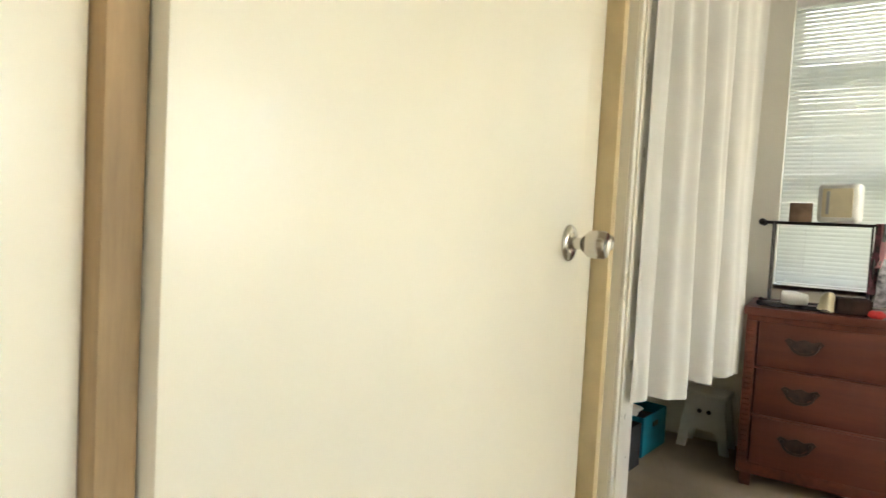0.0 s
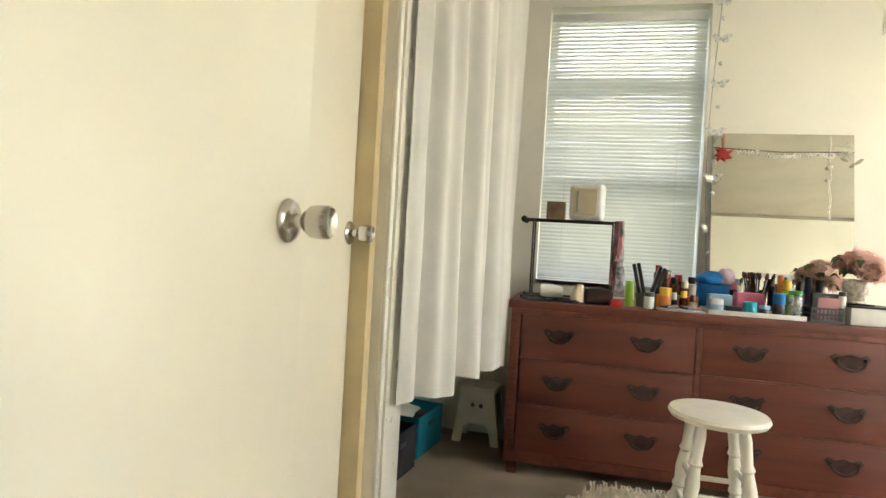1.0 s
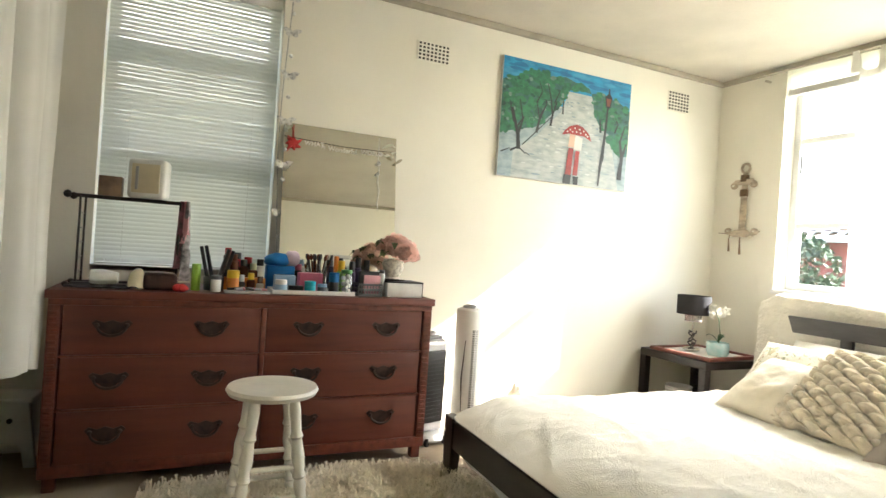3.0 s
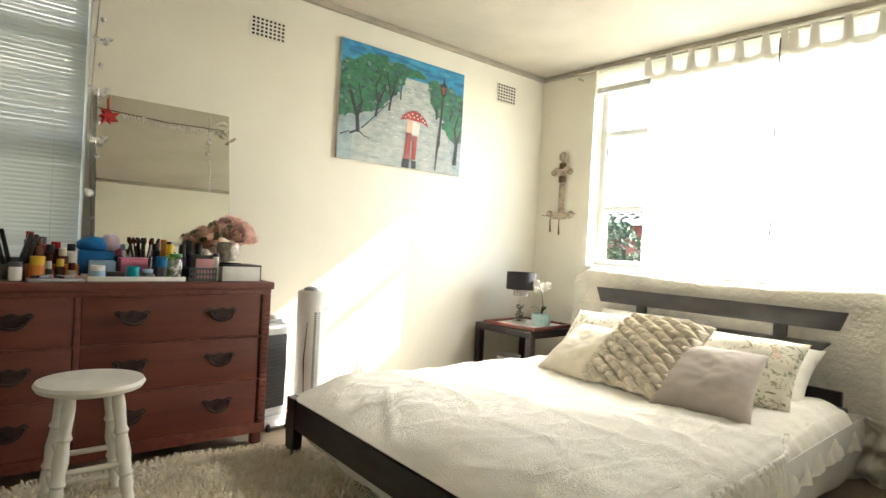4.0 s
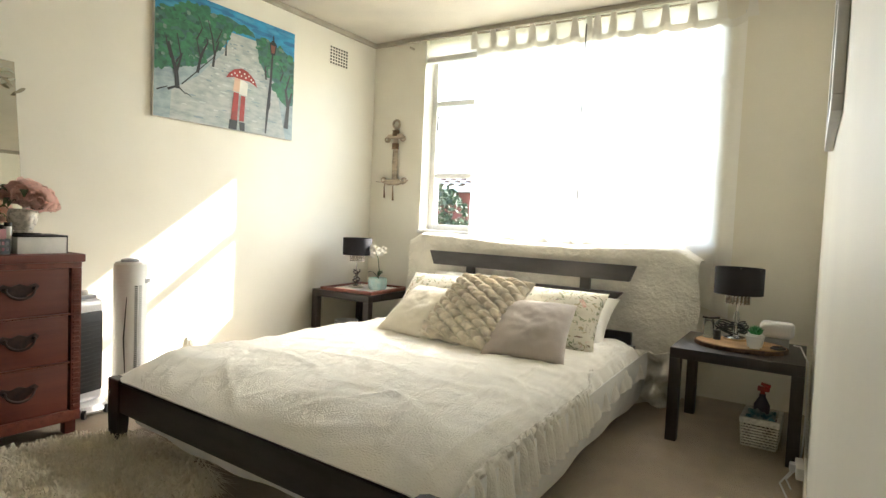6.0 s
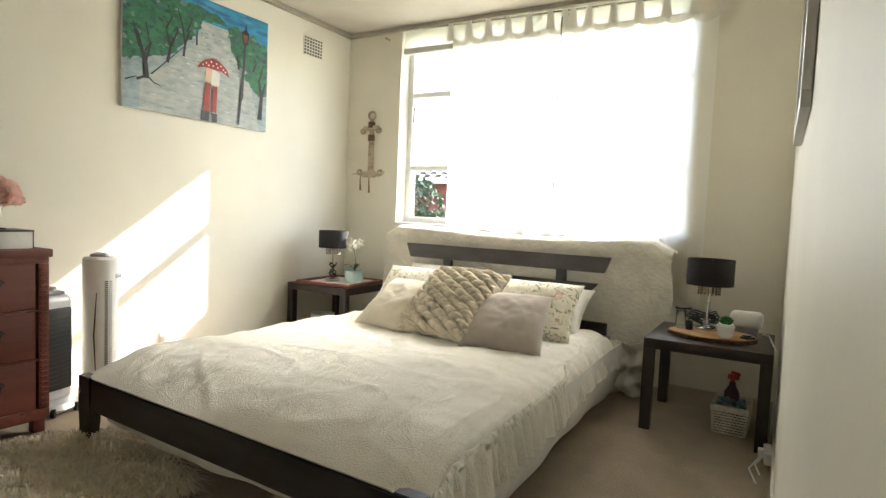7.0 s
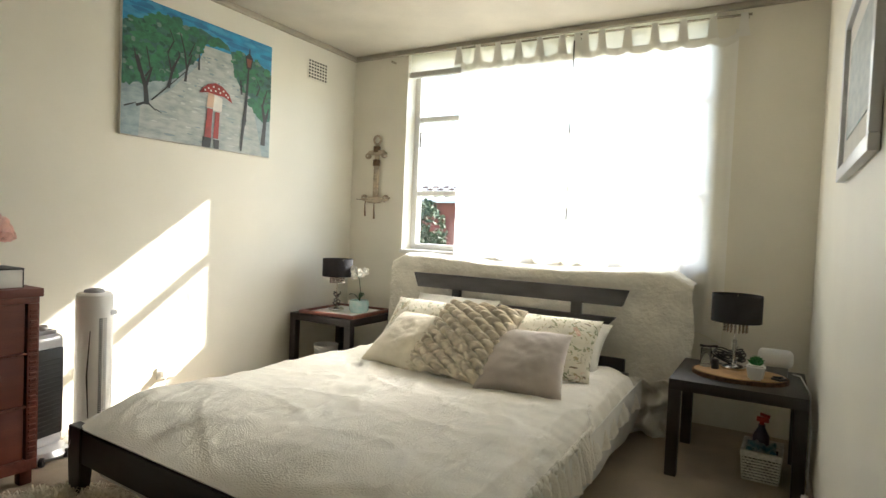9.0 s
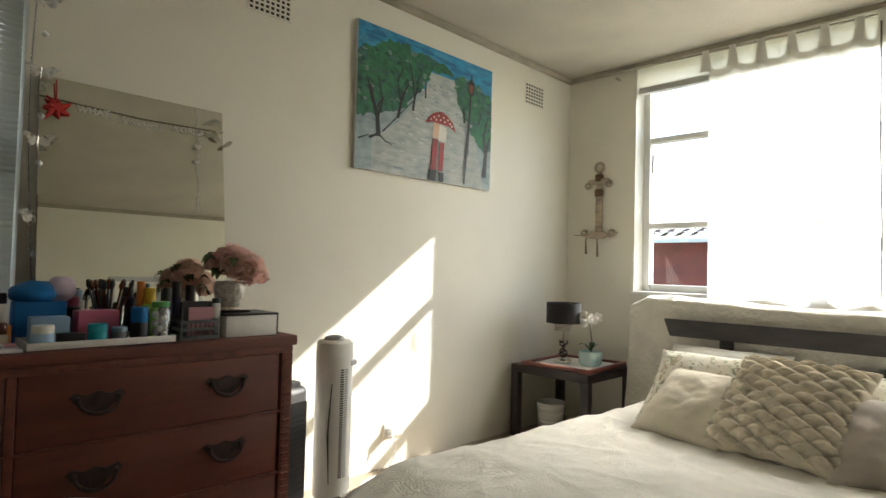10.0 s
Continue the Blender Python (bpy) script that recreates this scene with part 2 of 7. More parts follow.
def tube(bm, points, radius, steps=8, mat=0, closed=False):
    """A round bar along points; radius is a number or one for each point."""
    pts = [Vector(p) for p in points]
    rad = radius if isinstance(radius, (list, tuple)) else [radius] * len(pts)
    rings = []
    up = Vector((0.13, 0.21, 0.97))
    for i, p in enumerate(pts):
        d = (pts[min(i + 1, len(pts) - 1)] - pts[max(i - 1, 0)]).normalized()
        a = d.cross(up)
        if a.length < 0.05:
            a = d.cross(Vector((1, 0, 0)))
        a.normalize()
        c = d.cross(a)
        rings.append([bm.verts.new(p + (a * math.cos(k * math.tau / steps) + c * math.sin(k * math.tau / steps)) * rad[i]) for k in range(steps)])
    for p, q in zip(rings, rings[1:]):
        for k in range(steps):
            bm.faces.new((p[k], p[(k + 1) % steps], q[(k + 1) % steps], q[k])).material_index = mat
    bm.faces.new(rings[0][::-1]).material_index = mat
    bm.faces.new(rings[-1]).material_index = mat
    return bm


def sheet(bm, nu, nv, fn, mat=0):
    """A grid of nu by nv cells through fn(u, v), u and v from 0 to 1."""
    g = [[bm.verts.new(fn(i / nu, j / nv)) for j in range(nv + 1)] for i in range(nu + 1)]
    for i in range(nu):
        for j in range(nv):
            bm.faces.new((g[i][j], g[i + 1][j], g[i + 1][j + 1], g[i][j + 1])).material_index = mat
    return bm


def prism(bm, outline, depth, m=None, mat=0):
    """An outline of (x, z) in the plane y = 0, thickened towards -y."""
    a = [bm.verts.new((x, 0, z)) for x, z in outline]
    b = [bm.verts.new((x, -depth, z)) for x, z in outline]
    fs = [bm.faces.new(a[::-1]), bm.faces.new(b)]
    for i in range(len(a)):
        j = (i + 1) % len(a)
        fs.append(bm.faces.new((a[i], a[j], b[j], b[i])))
    for f in fs:
        f.material_index = mat
    bmesh.ops.recalc_face_normals(bm, faces=fs)
    if m is not None:
        bmesh.ops.transform(bm, matrix=m, verts=a + b)
    return bm


def thick(bm, t):
    """Give a sheet its thickness."""
    bm.normal_update()
    bmesh.ops.solidify(bm, geom=list(bm.faces), thickness=t)
    return bm


def n3(x, y, z):
    return noise.noise(Vector((x, y, z)))


def lerp(a, b, t):
    return a + (b - a) * t


def step01(a, b, x):
    t = max(0.0, min(1.0, (x - a) / (b - a)))
    return t * t * (3 - 2 * t)

# ---- room ----
H = 2.45          # ceiling
NY, EX, SY, WX = 3.0, 3.97, -0.23, -0.47   # inner faces: north, east, south, west

b = B()
box(b, -1.3, 4.3, -2.2, 3.3, -0.12, 0.0)
structure("floor", b, CARPET, "beige ribbed wool carpet laid over the whole room", "floor")
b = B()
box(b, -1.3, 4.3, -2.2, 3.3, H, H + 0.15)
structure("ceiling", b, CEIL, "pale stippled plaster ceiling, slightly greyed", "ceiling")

# north wall with the blind window (x -0.10..0.70, z 0.86..2.30)
W1 = (-0.10, 0.70, 0.86, 2.31)
b = B()
box(b, -1.3, W1[0], NY, NY + 0.26, 0, H)
box(b, W1[1], 4.3, NY, NY + 0.26, 0, H)
box(b, W1[0], W1[1], NY, NY + 0.26, 0, W1[2])
box(b, W1[0], W1[1], NY, NY + 0.26, W1[3], H)
structure("wall_north", b, WALL, "smooth cream painted wall with a window opening", "wall")

# east wall with the wide window (y 0.33..2.48, z 0.92..2.40)
W2 = (0.33, 2.48, 0.92, 2.435)
b = B()
box(b, EX, EX + 0.26, W2[1], NY, 0, H)
box(b, EX, EX + 0.26, SY - 0.12, W2[0], 0, H)
box(b, EX, EX + 0.26, W2[0], W2[1], 0, W2[2])
box(b, EX, EX + 0.26, W2[0], W2[1], W2[3], H)
structure("wall_east", b, WALL, "cream painted wall with a wide window opening", "wall")

# south wall with the doorway (x -0.40..0.44)
b = B()
box(b, 0.44, EX, SY - 0.12, SY, 0, H)
box(b, -0.40, 0.44, SY - 0.12, SY, 2.06, H)
box(b, -1.3, -0.40, SY - 0.12, SY, 0, H)
structure("wall_south", b, WALL, "plain cream painted wall beside the doorway", "wall")

# west side: wall face with a cupboard doorway, ending before the curtained alcove
CUP = (0.72, 1.50)
b = B()
box(b, -0.60, WX, SY, CUP[0], 0, H)
box(b, -0.60, WX, CUP[1] + 0.03, 1.78, 0, H)
box(b, -0.60, WX, CUP[0], CUP[1] + 0.03, 2.06, H)
box(b, -1.3, -1.2, SY, NY, 0, H)
box(b, -1.2, -0.60, 1.70, 1.78, 0, H)
structure("wall_west", b, WALL, "cream painted partition with a built-in cupboard", "wall")

# hall behind the camera, unseen; the opening is added to brighten the doorway
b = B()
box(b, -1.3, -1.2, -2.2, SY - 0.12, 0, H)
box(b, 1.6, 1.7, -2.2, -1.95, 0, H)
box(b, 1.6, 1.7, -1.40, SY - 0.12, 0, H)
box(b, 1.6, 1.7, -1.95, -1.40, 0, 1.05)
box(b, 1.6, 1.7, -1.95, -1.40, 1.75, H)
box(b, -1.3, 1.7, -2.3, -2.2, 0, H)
structure("wall_hall", b, WALL, "cream painted hall wall, out of view, with an added light opening", "wall")

# the strip's dark colour paints in the shading along the ceiling edge
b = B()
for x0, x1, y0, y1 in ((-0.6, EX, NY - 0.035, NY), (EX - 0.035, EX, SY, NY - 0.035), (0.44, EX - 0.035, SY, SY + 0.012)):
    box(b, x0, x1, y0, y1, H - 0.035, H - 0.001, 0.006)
structure("trim_cornice", b, CORNICE, "narrow strip where walls meet the ceiling, shade in its colour", "cornice")
b = B()
box(b, 0.46, EX, SY, SY + 0.010, 0, 0.07, 0.003)
box(b, WX, WX + 0.012, -0.2, CUP[0] - 0.06, 0, 0.07, 0.003)
structure("baseboard", b, TRIM, "low cream painted skirting board", "baseboard")


def knob(parent, y, z, x):
    m = Matrix.Translation((x, y, z)) @ Matrix.Rotation(radians(90), 4, 'Y')
    k = B()
    lathe(k, [(0.034, 0), (0.034, 0.003), (0.031, 0.007), (0.022, 0.010), (0.015, 0.012)], 28, m)
    rose = part("rosette", k, CHROME, parent, "round brushed steel rosette")
    k = B()
    lathe(k, [(0.011, 0.010), (0.011, 0.026), (0.017, 0.031), (0.024, 0.040), (0.026, 0.055), (0.025, 0.068), (0.022, 0.072), (0.012, 0.069), (0.004, 0.068)], 28, m)
    part("door_knob", k, CHROME, rose, "brushed steel door knob")


# room door, standing open at a right angle against the cupboard wall
b = B()
box(b, -0.040, 0, 0, 0.845, 0.008, 2.03, 0.002)
d = whole("door_1", b, DOOR, pose(-0.352, -0.110, 0, 0, 0, -0.6), "cream gloss flush bedroom door standing open", "door", kind="structure")
knob(d, 0.788, 1.055, 0.0)
b = B()
box(b, -0.43, -0.392, SY - 0.13, SY + 0.088, 0, 2.06, 0.003)
box(b, 0.44, 0.452, SY - 0.13, SY - 0.002, 0, 2.06, 0.002)
structure("trim_doorway", b, DOOR, "cream gloss door frame", "door frame")
# brown strip put in for the shade of the gap between jamb and leaf
b = B()
box(b, -0.399, -0.372, -0.1415, -0.1115, 0.006, 2.03, 0.002)
structure("trim_hinge_stile", b, HINGE_SHADE, "brown strip standing for the shaded gap by the hinges", "door frame")

# cupboard door in the west partition
b = B()
box(b, -0.590, -0.556, CUP[0] + 0.004, CUP[1] - 0.022, 0.01, 2.04, 0.002)
d = whole("door_2", b, DOOR, Matrix(), "cream gloss flush cupboard door, shut", "door", kind="structure")
knob(d, 1.452, 1.045, -0.556)
# the jamb's ochre stands for cream paint turned away from the light
b = B()
box(b, -0.598, -0.500, CUP[1] - 0.018, CUP[1] + 0.03, 0, 2.06, 0.002)
structure("trim_cupboard_jamb", b, OCHRE, "gloss jamb of the built-in cupboard, its shade coloured ochre", "door frame")
b = B()
box(b, WX, WX + 0.014, CUP[1] + 0.028, CUP[1] + 0.060, 0, 2.10, 0.005)
box(b, WX, WX + 0.008, CUP[1] + 0.088, 1.78, 0, 2.40, 0.003)
box(b, WX, WX + 0.017, CUP[1] + 0.076, CUP[1] + 0.088, 0, 2.10, 0.004)
structure("trim_architrave", b, TRIM, "white gloss architrave beside the cupboard", "architrave")


b = B()
box(b, WX, WX + 0.008, CUP[1] + 0.060, CUP[1] + 0.076, 0, 2.10, 0.002)
structure("trim_architrave_groove", b, OCHRE, "ochre groove in the architrave moulding", "architrave")


def window(name, label, W, plane, axis, transoms, mullions, depth, half=0.03):
    """Frame, sashes and panes set deep in the wall. axis 'x': the wall runs along x at y = plane; 'y': along y at x = plane."""
    def bx(bm, a0, a1, d0, d1, z0, z1, bev=0.004):
        if axis == 'x':
            box(bm, a0, a1, plane + d0, plane + d1, z0, z1, bev)
        else:
            box(bm, plane + d0, plane + d1, a0, a1, z0, z1, bev)
    w = thing(name, (0, 0, 0), label, "window", kind="structure")
    f = B()
    bx(f, W[0], W[0] + 0.045, depth, depth + 0.07, W[2], W[3])
    bx(f, W[1] - 0.045, W[1], depth, depth + 0.07, W[2], W[3])
    bx(f, W[0] + 0.045, W[1] - 0.045, depth, depth + 0.07, W[3] - 0.035, W[3])
    bx(f, W[0] + 0.045, W[1] - 0.045, depth, depth + 0.07, W[2], W[2] + 0.05)
    part("window_frame", f, ALU, w, "white painted window frame")
    xs = [W[0] + 0.045] + mullions + [W[1] - 0.045]
    zs = [W[2] + 0.05] + transoms + [W[3] - 0.035]
    for z in transoms:
        f = B()
        bx(f, W[0] + 0.045, W[1] - 0.045, depth + 0.004, depth + 0.066, z - half, z + half)
        part("transom", f, ALU, w)
    for x in mullions:
        for z0, z1 in zip(zs, zs[1:]):
            f = B()
            bx(f, x - 0.025, x + 0.025, depth + 0.006, depth + 0.064, z0 + half, z1 - half)
            part("mullion", f, ALU, w)
    for x0, x1 in zip(xs, xs[1:]):
        for z0, z1 in zip(zs, zs[1:]):
            f = B()
            bx(f, x0, x1, depth + 0.03, depth + 0.036, z0, z1, 0)
            p = part("pane", f, PANE, w)
            p.visible_shadow = False
    f = B()
    bx(f, W[0] - 0.01, W[1] + 0.01, -0.02 if axis == 'y' else 0.0, depth, W[2] - 0.025, W[2] + 0.004, 0.004)
    part("window_sill", f, ALU, w, "white painted sill")
    return w


window("window_1", "white sash window behind a venetian blind", W1, NY, 'x', [1.93, 1.40], [], 0.13)
window("window_2", "wide white window with a transom, sheer curtains across it", W2, EX, 'y', [1.945, 1.365], [1.96, 1.34, 0.76], 0.12, 0.018)


wn2 = thing("window_stay", (0, 0, 0), "dark metal stay on the side sash of the window", "window fitting")
b = B()
tube(b, [(EX + 0.092, 2.404, 1.72), (EX + 0.085, 2.400, 1.74), (EX + 0.085, 2.398, 1.84)], 0.006, 8)
part("rod", b, IRON, wn2)


def blind(name, W, y, z0, z1, pitch, tilt, label):
    t = thing(name, (0, 0, 0), label, "blind")
    f = B()
    box(f, W[0] + 0.006, W[1] - 0.006, y - 0.02, y + 0.025, z1, z1 + 0.045, 0.004)
    part("headrail", f, ALU, t)
    f = B()
    L = W[1] - W[0] - 0.012
    sheet(f, 1, 4, lambda u, v: Vector(((u - 0.5) * L, (v - 0.5) * 0.025, 0.0025 * (1 - (2 * v - 1) ** 2))))
    thick(f, 0.0006)
    me = mesh_of("slat", f, SLAT)
    n = int((z1 - z0) / pitch)
    for i in range(n):
        s = new("slat", me)
        s.parent = t
        s.matrix_basis = pose((W[0] + W[1]) / 2, y, z1 - 0.012 - i * pitch, tilt + rng.uniform(-3, 3), rng.uniform(-0.15, 0.15), 0)
    f = B()
    box(f, W[0] + 0.01, W[1] - 0.01, y - 0.012, y + 0.012, z0 - 0.02, z0 - 0.006, 0.003)
    part("bottom_rail", f, ALU, t)
    for x in (W[0] + 0.12, W[1] - 0.12):
        f = B()
        tube(f, [(x, y - 0.014, z1), (x, y - 0.014, z0)], 0.0012, 5)
        part("ladder_cord", f, ALU, t)
    return t


blind("venetian_blind", W1, NY + 0.055, 0.88, 2.245, 0.0205, 62, "white venetian blind lowered with the slats half closed")

# ---- dresser ----
DX0, DX1, DF, DH = -0.17, 1.43, 2.49, 0.79
dr = thing("dresser", (DX0, DF, 0), "wide red-brown stained wooden dresser with iron drawer pulls", "dresser")
DW, DD = DX1 - DX0, NY - 0.015 - DF
b = B()
box(b, -0.012, DW + 0.012, -0.016, DD, DH - 0.035, DH, 0.006)
part("top", b, REDWOOD, dr)
b = B()
box(b, 0, 0.035, 0.006, DD, 0.07, DH - 0.035, 0.003)
part("side_panel", b, REDWOOD, dr)
b = B()
box(b, DW - 0.035, DW, 0.006, DD, 0.07, DH - 0.035, 0.003)
part("side_panel", b, REDWOOD, dr)
b = B()
box(b, 0.035, DW - 0.035, DD - 0.012, DD, 0.07, DH - 0.035)
box(b, 0.035, DW - 0.035, 0.03, DD - 0.012, 0.07, 0.085)
part("carcass", b, REDWOOD, dr)
for z0, z1 in ((0.06, 0.105), (DH - 0.060, DH - 0.035)):
    b = B()
    box(b, 0, DW, -0.008, 0.030, z0, z1, 0.004)
    part("front_rail", b, REDTRIM, dr)
for x0 in (0, DW - 0.042):
    b = B()
    box(b, x0, x0 + 0.042, -0.008, 0.028, 0.105, DH - 0.060, 0.004)
    for i in range(26):
        zz = 0.12 + i * 0.023
        box(b, x0 + 0.006, x0 + 0.036, -0.011, -0.006, zz, zz + 0.014, 0.003, 1)
    part("corner_stile", b, REDTRIM, dr, "worn carved corner strip")
for x0 in (0.0, DW - 0.07):
    for y0 in (-0.004, DD - 0.07):
        b = B()
        box(b, x0 + 0.015, x0 + 0.060, y0 + 0.012, y0 + 0.057, 0, 0.062, 0.006)
        part("foot", b, REDWOOD, dr)
rows = ((0.535, 0.730), (0.325, 0.525), (0.110, 0.315))


def pull(parent, x, y, z):
    g = B()
    out = [(-0.062, 0.018), (-0.05, 0.030), (-0.025, 0.020), (0, 0.030), (0.025, 0.020), (0.05, 0.030), (0.062, 0.018),
           (0.050, 0.0), (0.028, -0.012), (0.012, -0.030), (0, -0.036), (-0.012, -0.030), (-0.028, -0.012), (-0.050, 0.0)]
    prism(g, [(a_ * 1.15, c_ * 1.05) for a_, c_ in out], 0.004, Matrix.Translation((x, y, z)))
    plate = part("pull_plate", g, PULL, parent, "dark bronze shaped backplate")
    g = B()
    pts = [(x - 0.052 * math.cos(a), y - 0.012 - 0.012 * math.sin(a), z + 0.012 - 0.040 * math.sin(a)) for a in [i * math.pi / 12 for i in range(13)]]
    tube(g, pts, [0.004 + 0.002 * math.sin(i * math.pi / 12) for i in range(13)], 8)
    for s in (-1, 1):
        lathe(g, [(0.008, 0), (0.008, 0.012), (0.004, 0.016)], 10, Matrix.Translation((x + s * 0.052, y - 0.002, z + 0.012)) @ Matrix.Rotation(radians(90), 4, 'X'))
    part("drawer_pull", g, PULL, plate, "dark bronze bail pull")


for r, (z0, z1) in enumerate(rows):
    spans = ((0.05, DW / 2 - 0.016), (DW / 2 + 0.010, DW - 0.05))
    for c, (x0, x1) in enumerate(spans):
        b = B()
        out = 0.007 if (r == 2 and c == 0) else 0.0
        box(b, x0, x1, -0.004 - out, 0.018, z0, z1, 0.005)
        box(b, x0 + 0.004, x0 + 0.012, 0.018, DD - 0.05, z0 + 0.02, z1 - 0.03)
        dw = part("drawer", b, REDWOOD, dr)
        for k in (0.25, 0.75):
            pull(dw, lerp(x0, x1, k if c else k - 0.02), -0.005 - out, (z0 + z1) / 2 + 0.01)
    b = B()
    box(b, 0.042, DW - 0.042, -0.006, 0.02, z0 - 0.0098, z0 - 0.001, 0.002)
    for i in range(50):
        xx = 0.05 + i * (DW - 0.1) / 50
        box(b, xx, xx + 0.018, -0.0085, -0.005, z0 - 0.009, z0 - 0.002, 0.0015, 1)
    part("divider", b, REDTRIM, dr)
b = B()
box(b, DW / 2 - 0.014, DW / 2 + 0.008, -0.006, 0.02, 0.105, DH - 0.06, 0.003)
part("centre_stile", b, REDTRIM, dr)

# ---- mirror leaning on the wall behind the dresser things ----
MW, MH, MT = 0.625, 0.870, 8.4
mi = thing("wall_mirror", pose(1.047, 2.857, DH + 0.002, -MT, 0, 0), "frameless rectangular mirror leaning on the wall over the dresser", "mirror")
b = B()
box(b, -MW / 2, MW / 2, -0.003, 0.003, 0, MH, 0.0015, 1)
part("glass", b, MIRROR, mi)
b = B()
box(b, -MW / 2, MW / 2, 0.004, 0.009, 0.002, MH - 0.002)
part("backing", b, GREY_PLASTIC, mi)

# ---- bed ----
bx0, bx1, by0, by1 = 1.45, 3.56, 0.53, 2.22
bed = thing("bed", (bx0, (by0 + by1) / 2, 0), "low double bed with a dark slatted timber frame", "bed")
BW, BL = by1 - by0, bx1 - bx0
h = BW / 2
b = B()
prism(b, [(-h, 0.165), (h, 0.165), (h, 0.278), (h - 0.03, 0.290), (-h + 0.03, 0.290), (-h, 0.278)], 0.035, Matrix.Rotation(radians(90), 4, 'Z'))
bmesh.ops.bevel(b, geom=list(b.edges), offset=0.004, segments=2, affect='EDGES')
part("foot_rail", b, BLUEBLACK, bed)
for s in (-1, 1):
    b = B()
    y0 = s * (h - 0.045)
    prism(b, [(-0.045, 0.30), (0.045, 0.30), (0.045, 0.16), (0.028, 0.0), (-0.020, 0.0), (-0.045, 0.12)] if s > 0 else
          [(-0.045, 0.30), (0.045, 0.30), (0.045, 0.12), (0.020, 0.0), (-0.028, 0.0), (-0.045, 0.16)], 0.045,
          Matrix.Translation((-0.006, y0, 0)) @ Matrix.Rotation(radians(90), 4, 'Z'))
    bmesh.ops.bevel(b, geom=list(b.edges), offset=0.003, segments=2, affect='EDGES')
    part("leg", b, BLUEBLACK, bed)
    b = B()
    box(b, 0.038, BL - 0.02, s * (h - 0.10) - 0.015, s * (h - 0.10) + 0.015, 0.15, 0.255, 0.005)
    part("side_rail", b, BLUEBLACK, bed)
    b = B()
    box(b, BL - 0.06, BL, s * (h - 0.13) - 0.03, s * (h - 0.13) + 0.03, 0, 0.33, 0.004)
    part("leg", b, BLUEBLACK, bed)
cy = (by0 + by1) / 2


def bar(y_top, y_bot, z0, z1, x):
    g = B()
    prism(g, [(y_bot[0] - cy, z0), (y_bot[1] - cy, z0), (y_top[1] - cy, z1), (y_top[0] - cy, z1)], 0.028,
          Matrix.Translation((x - bx0, 0, 0)) @ Matrix.Rotation(radians(90), 4, 'Z'))
    bmesh.ops.bevel(g, geom=list(g.edges), offset=0.003, segments=2, affect='EDGES')
    return g


part("headboard_bar", bar((0.655, 2.095), (0.69, 2.06), 0.695, 0.79, 3.565), BLUEBLACK, bed, "dark upper headboard bar with raked ends")
part("headboard_bar", bar((0.72, 2.03), (0.78, 1.97), 0.565, 0.63, 3.565), BLUEBLACK, bed, "dark lower headboard bar with raked ends")
part("headboard_bar", bar((0.66, 2.09), (0.66, 2.09), 0.28, 0.40, 3.565), BLUEBLACK, bed)
for yy in (0.955, 1.76):
    b = B()
    box(b, 3.566 - bx0, 3.592 - bx0, yy - 0.032 - cy, yy + 0.032 - cy, 0.14, 0.70, 0.003)
    part("headboard_post", b, BLUEBLACK, bed)
b = B()
for i in range(13):
    xx = 0.12 + i * 0.155
    box(b, xx, xx + 0.07, -h + 0.116, h - 0.116, 0.165, 0.18)
tagged(part("slats", b, WHITE_PAINT, bed), kind="stuff")

mt = whole("mattress", box(B(), bx0 + 0.12, bx1 - 0.04, 0.655, 2.03, 0.182, 0.340, 0.06, 4), SHEET, Matrix(),
           "white mattress in a fitted sheet on the bed frame", "mattress")


def north_edge(x):
    return lerp(by1 - 0.02, 2.085, step01(bx0, 3.4, x))


def south_edge(x):
    return lerp(0.560, 0.600, step01(bx0, 3.4, x))


def slant(p):
    """The foot of the bed stands a little askew to the head."""
    k = max(0.0, min(1.0, (bx1 - p.x) / (bx1 - bx0)))
    return Vector((p.x - k * (0.035 + 0.042 * (2.17 - p.y)), p.y, p.z))


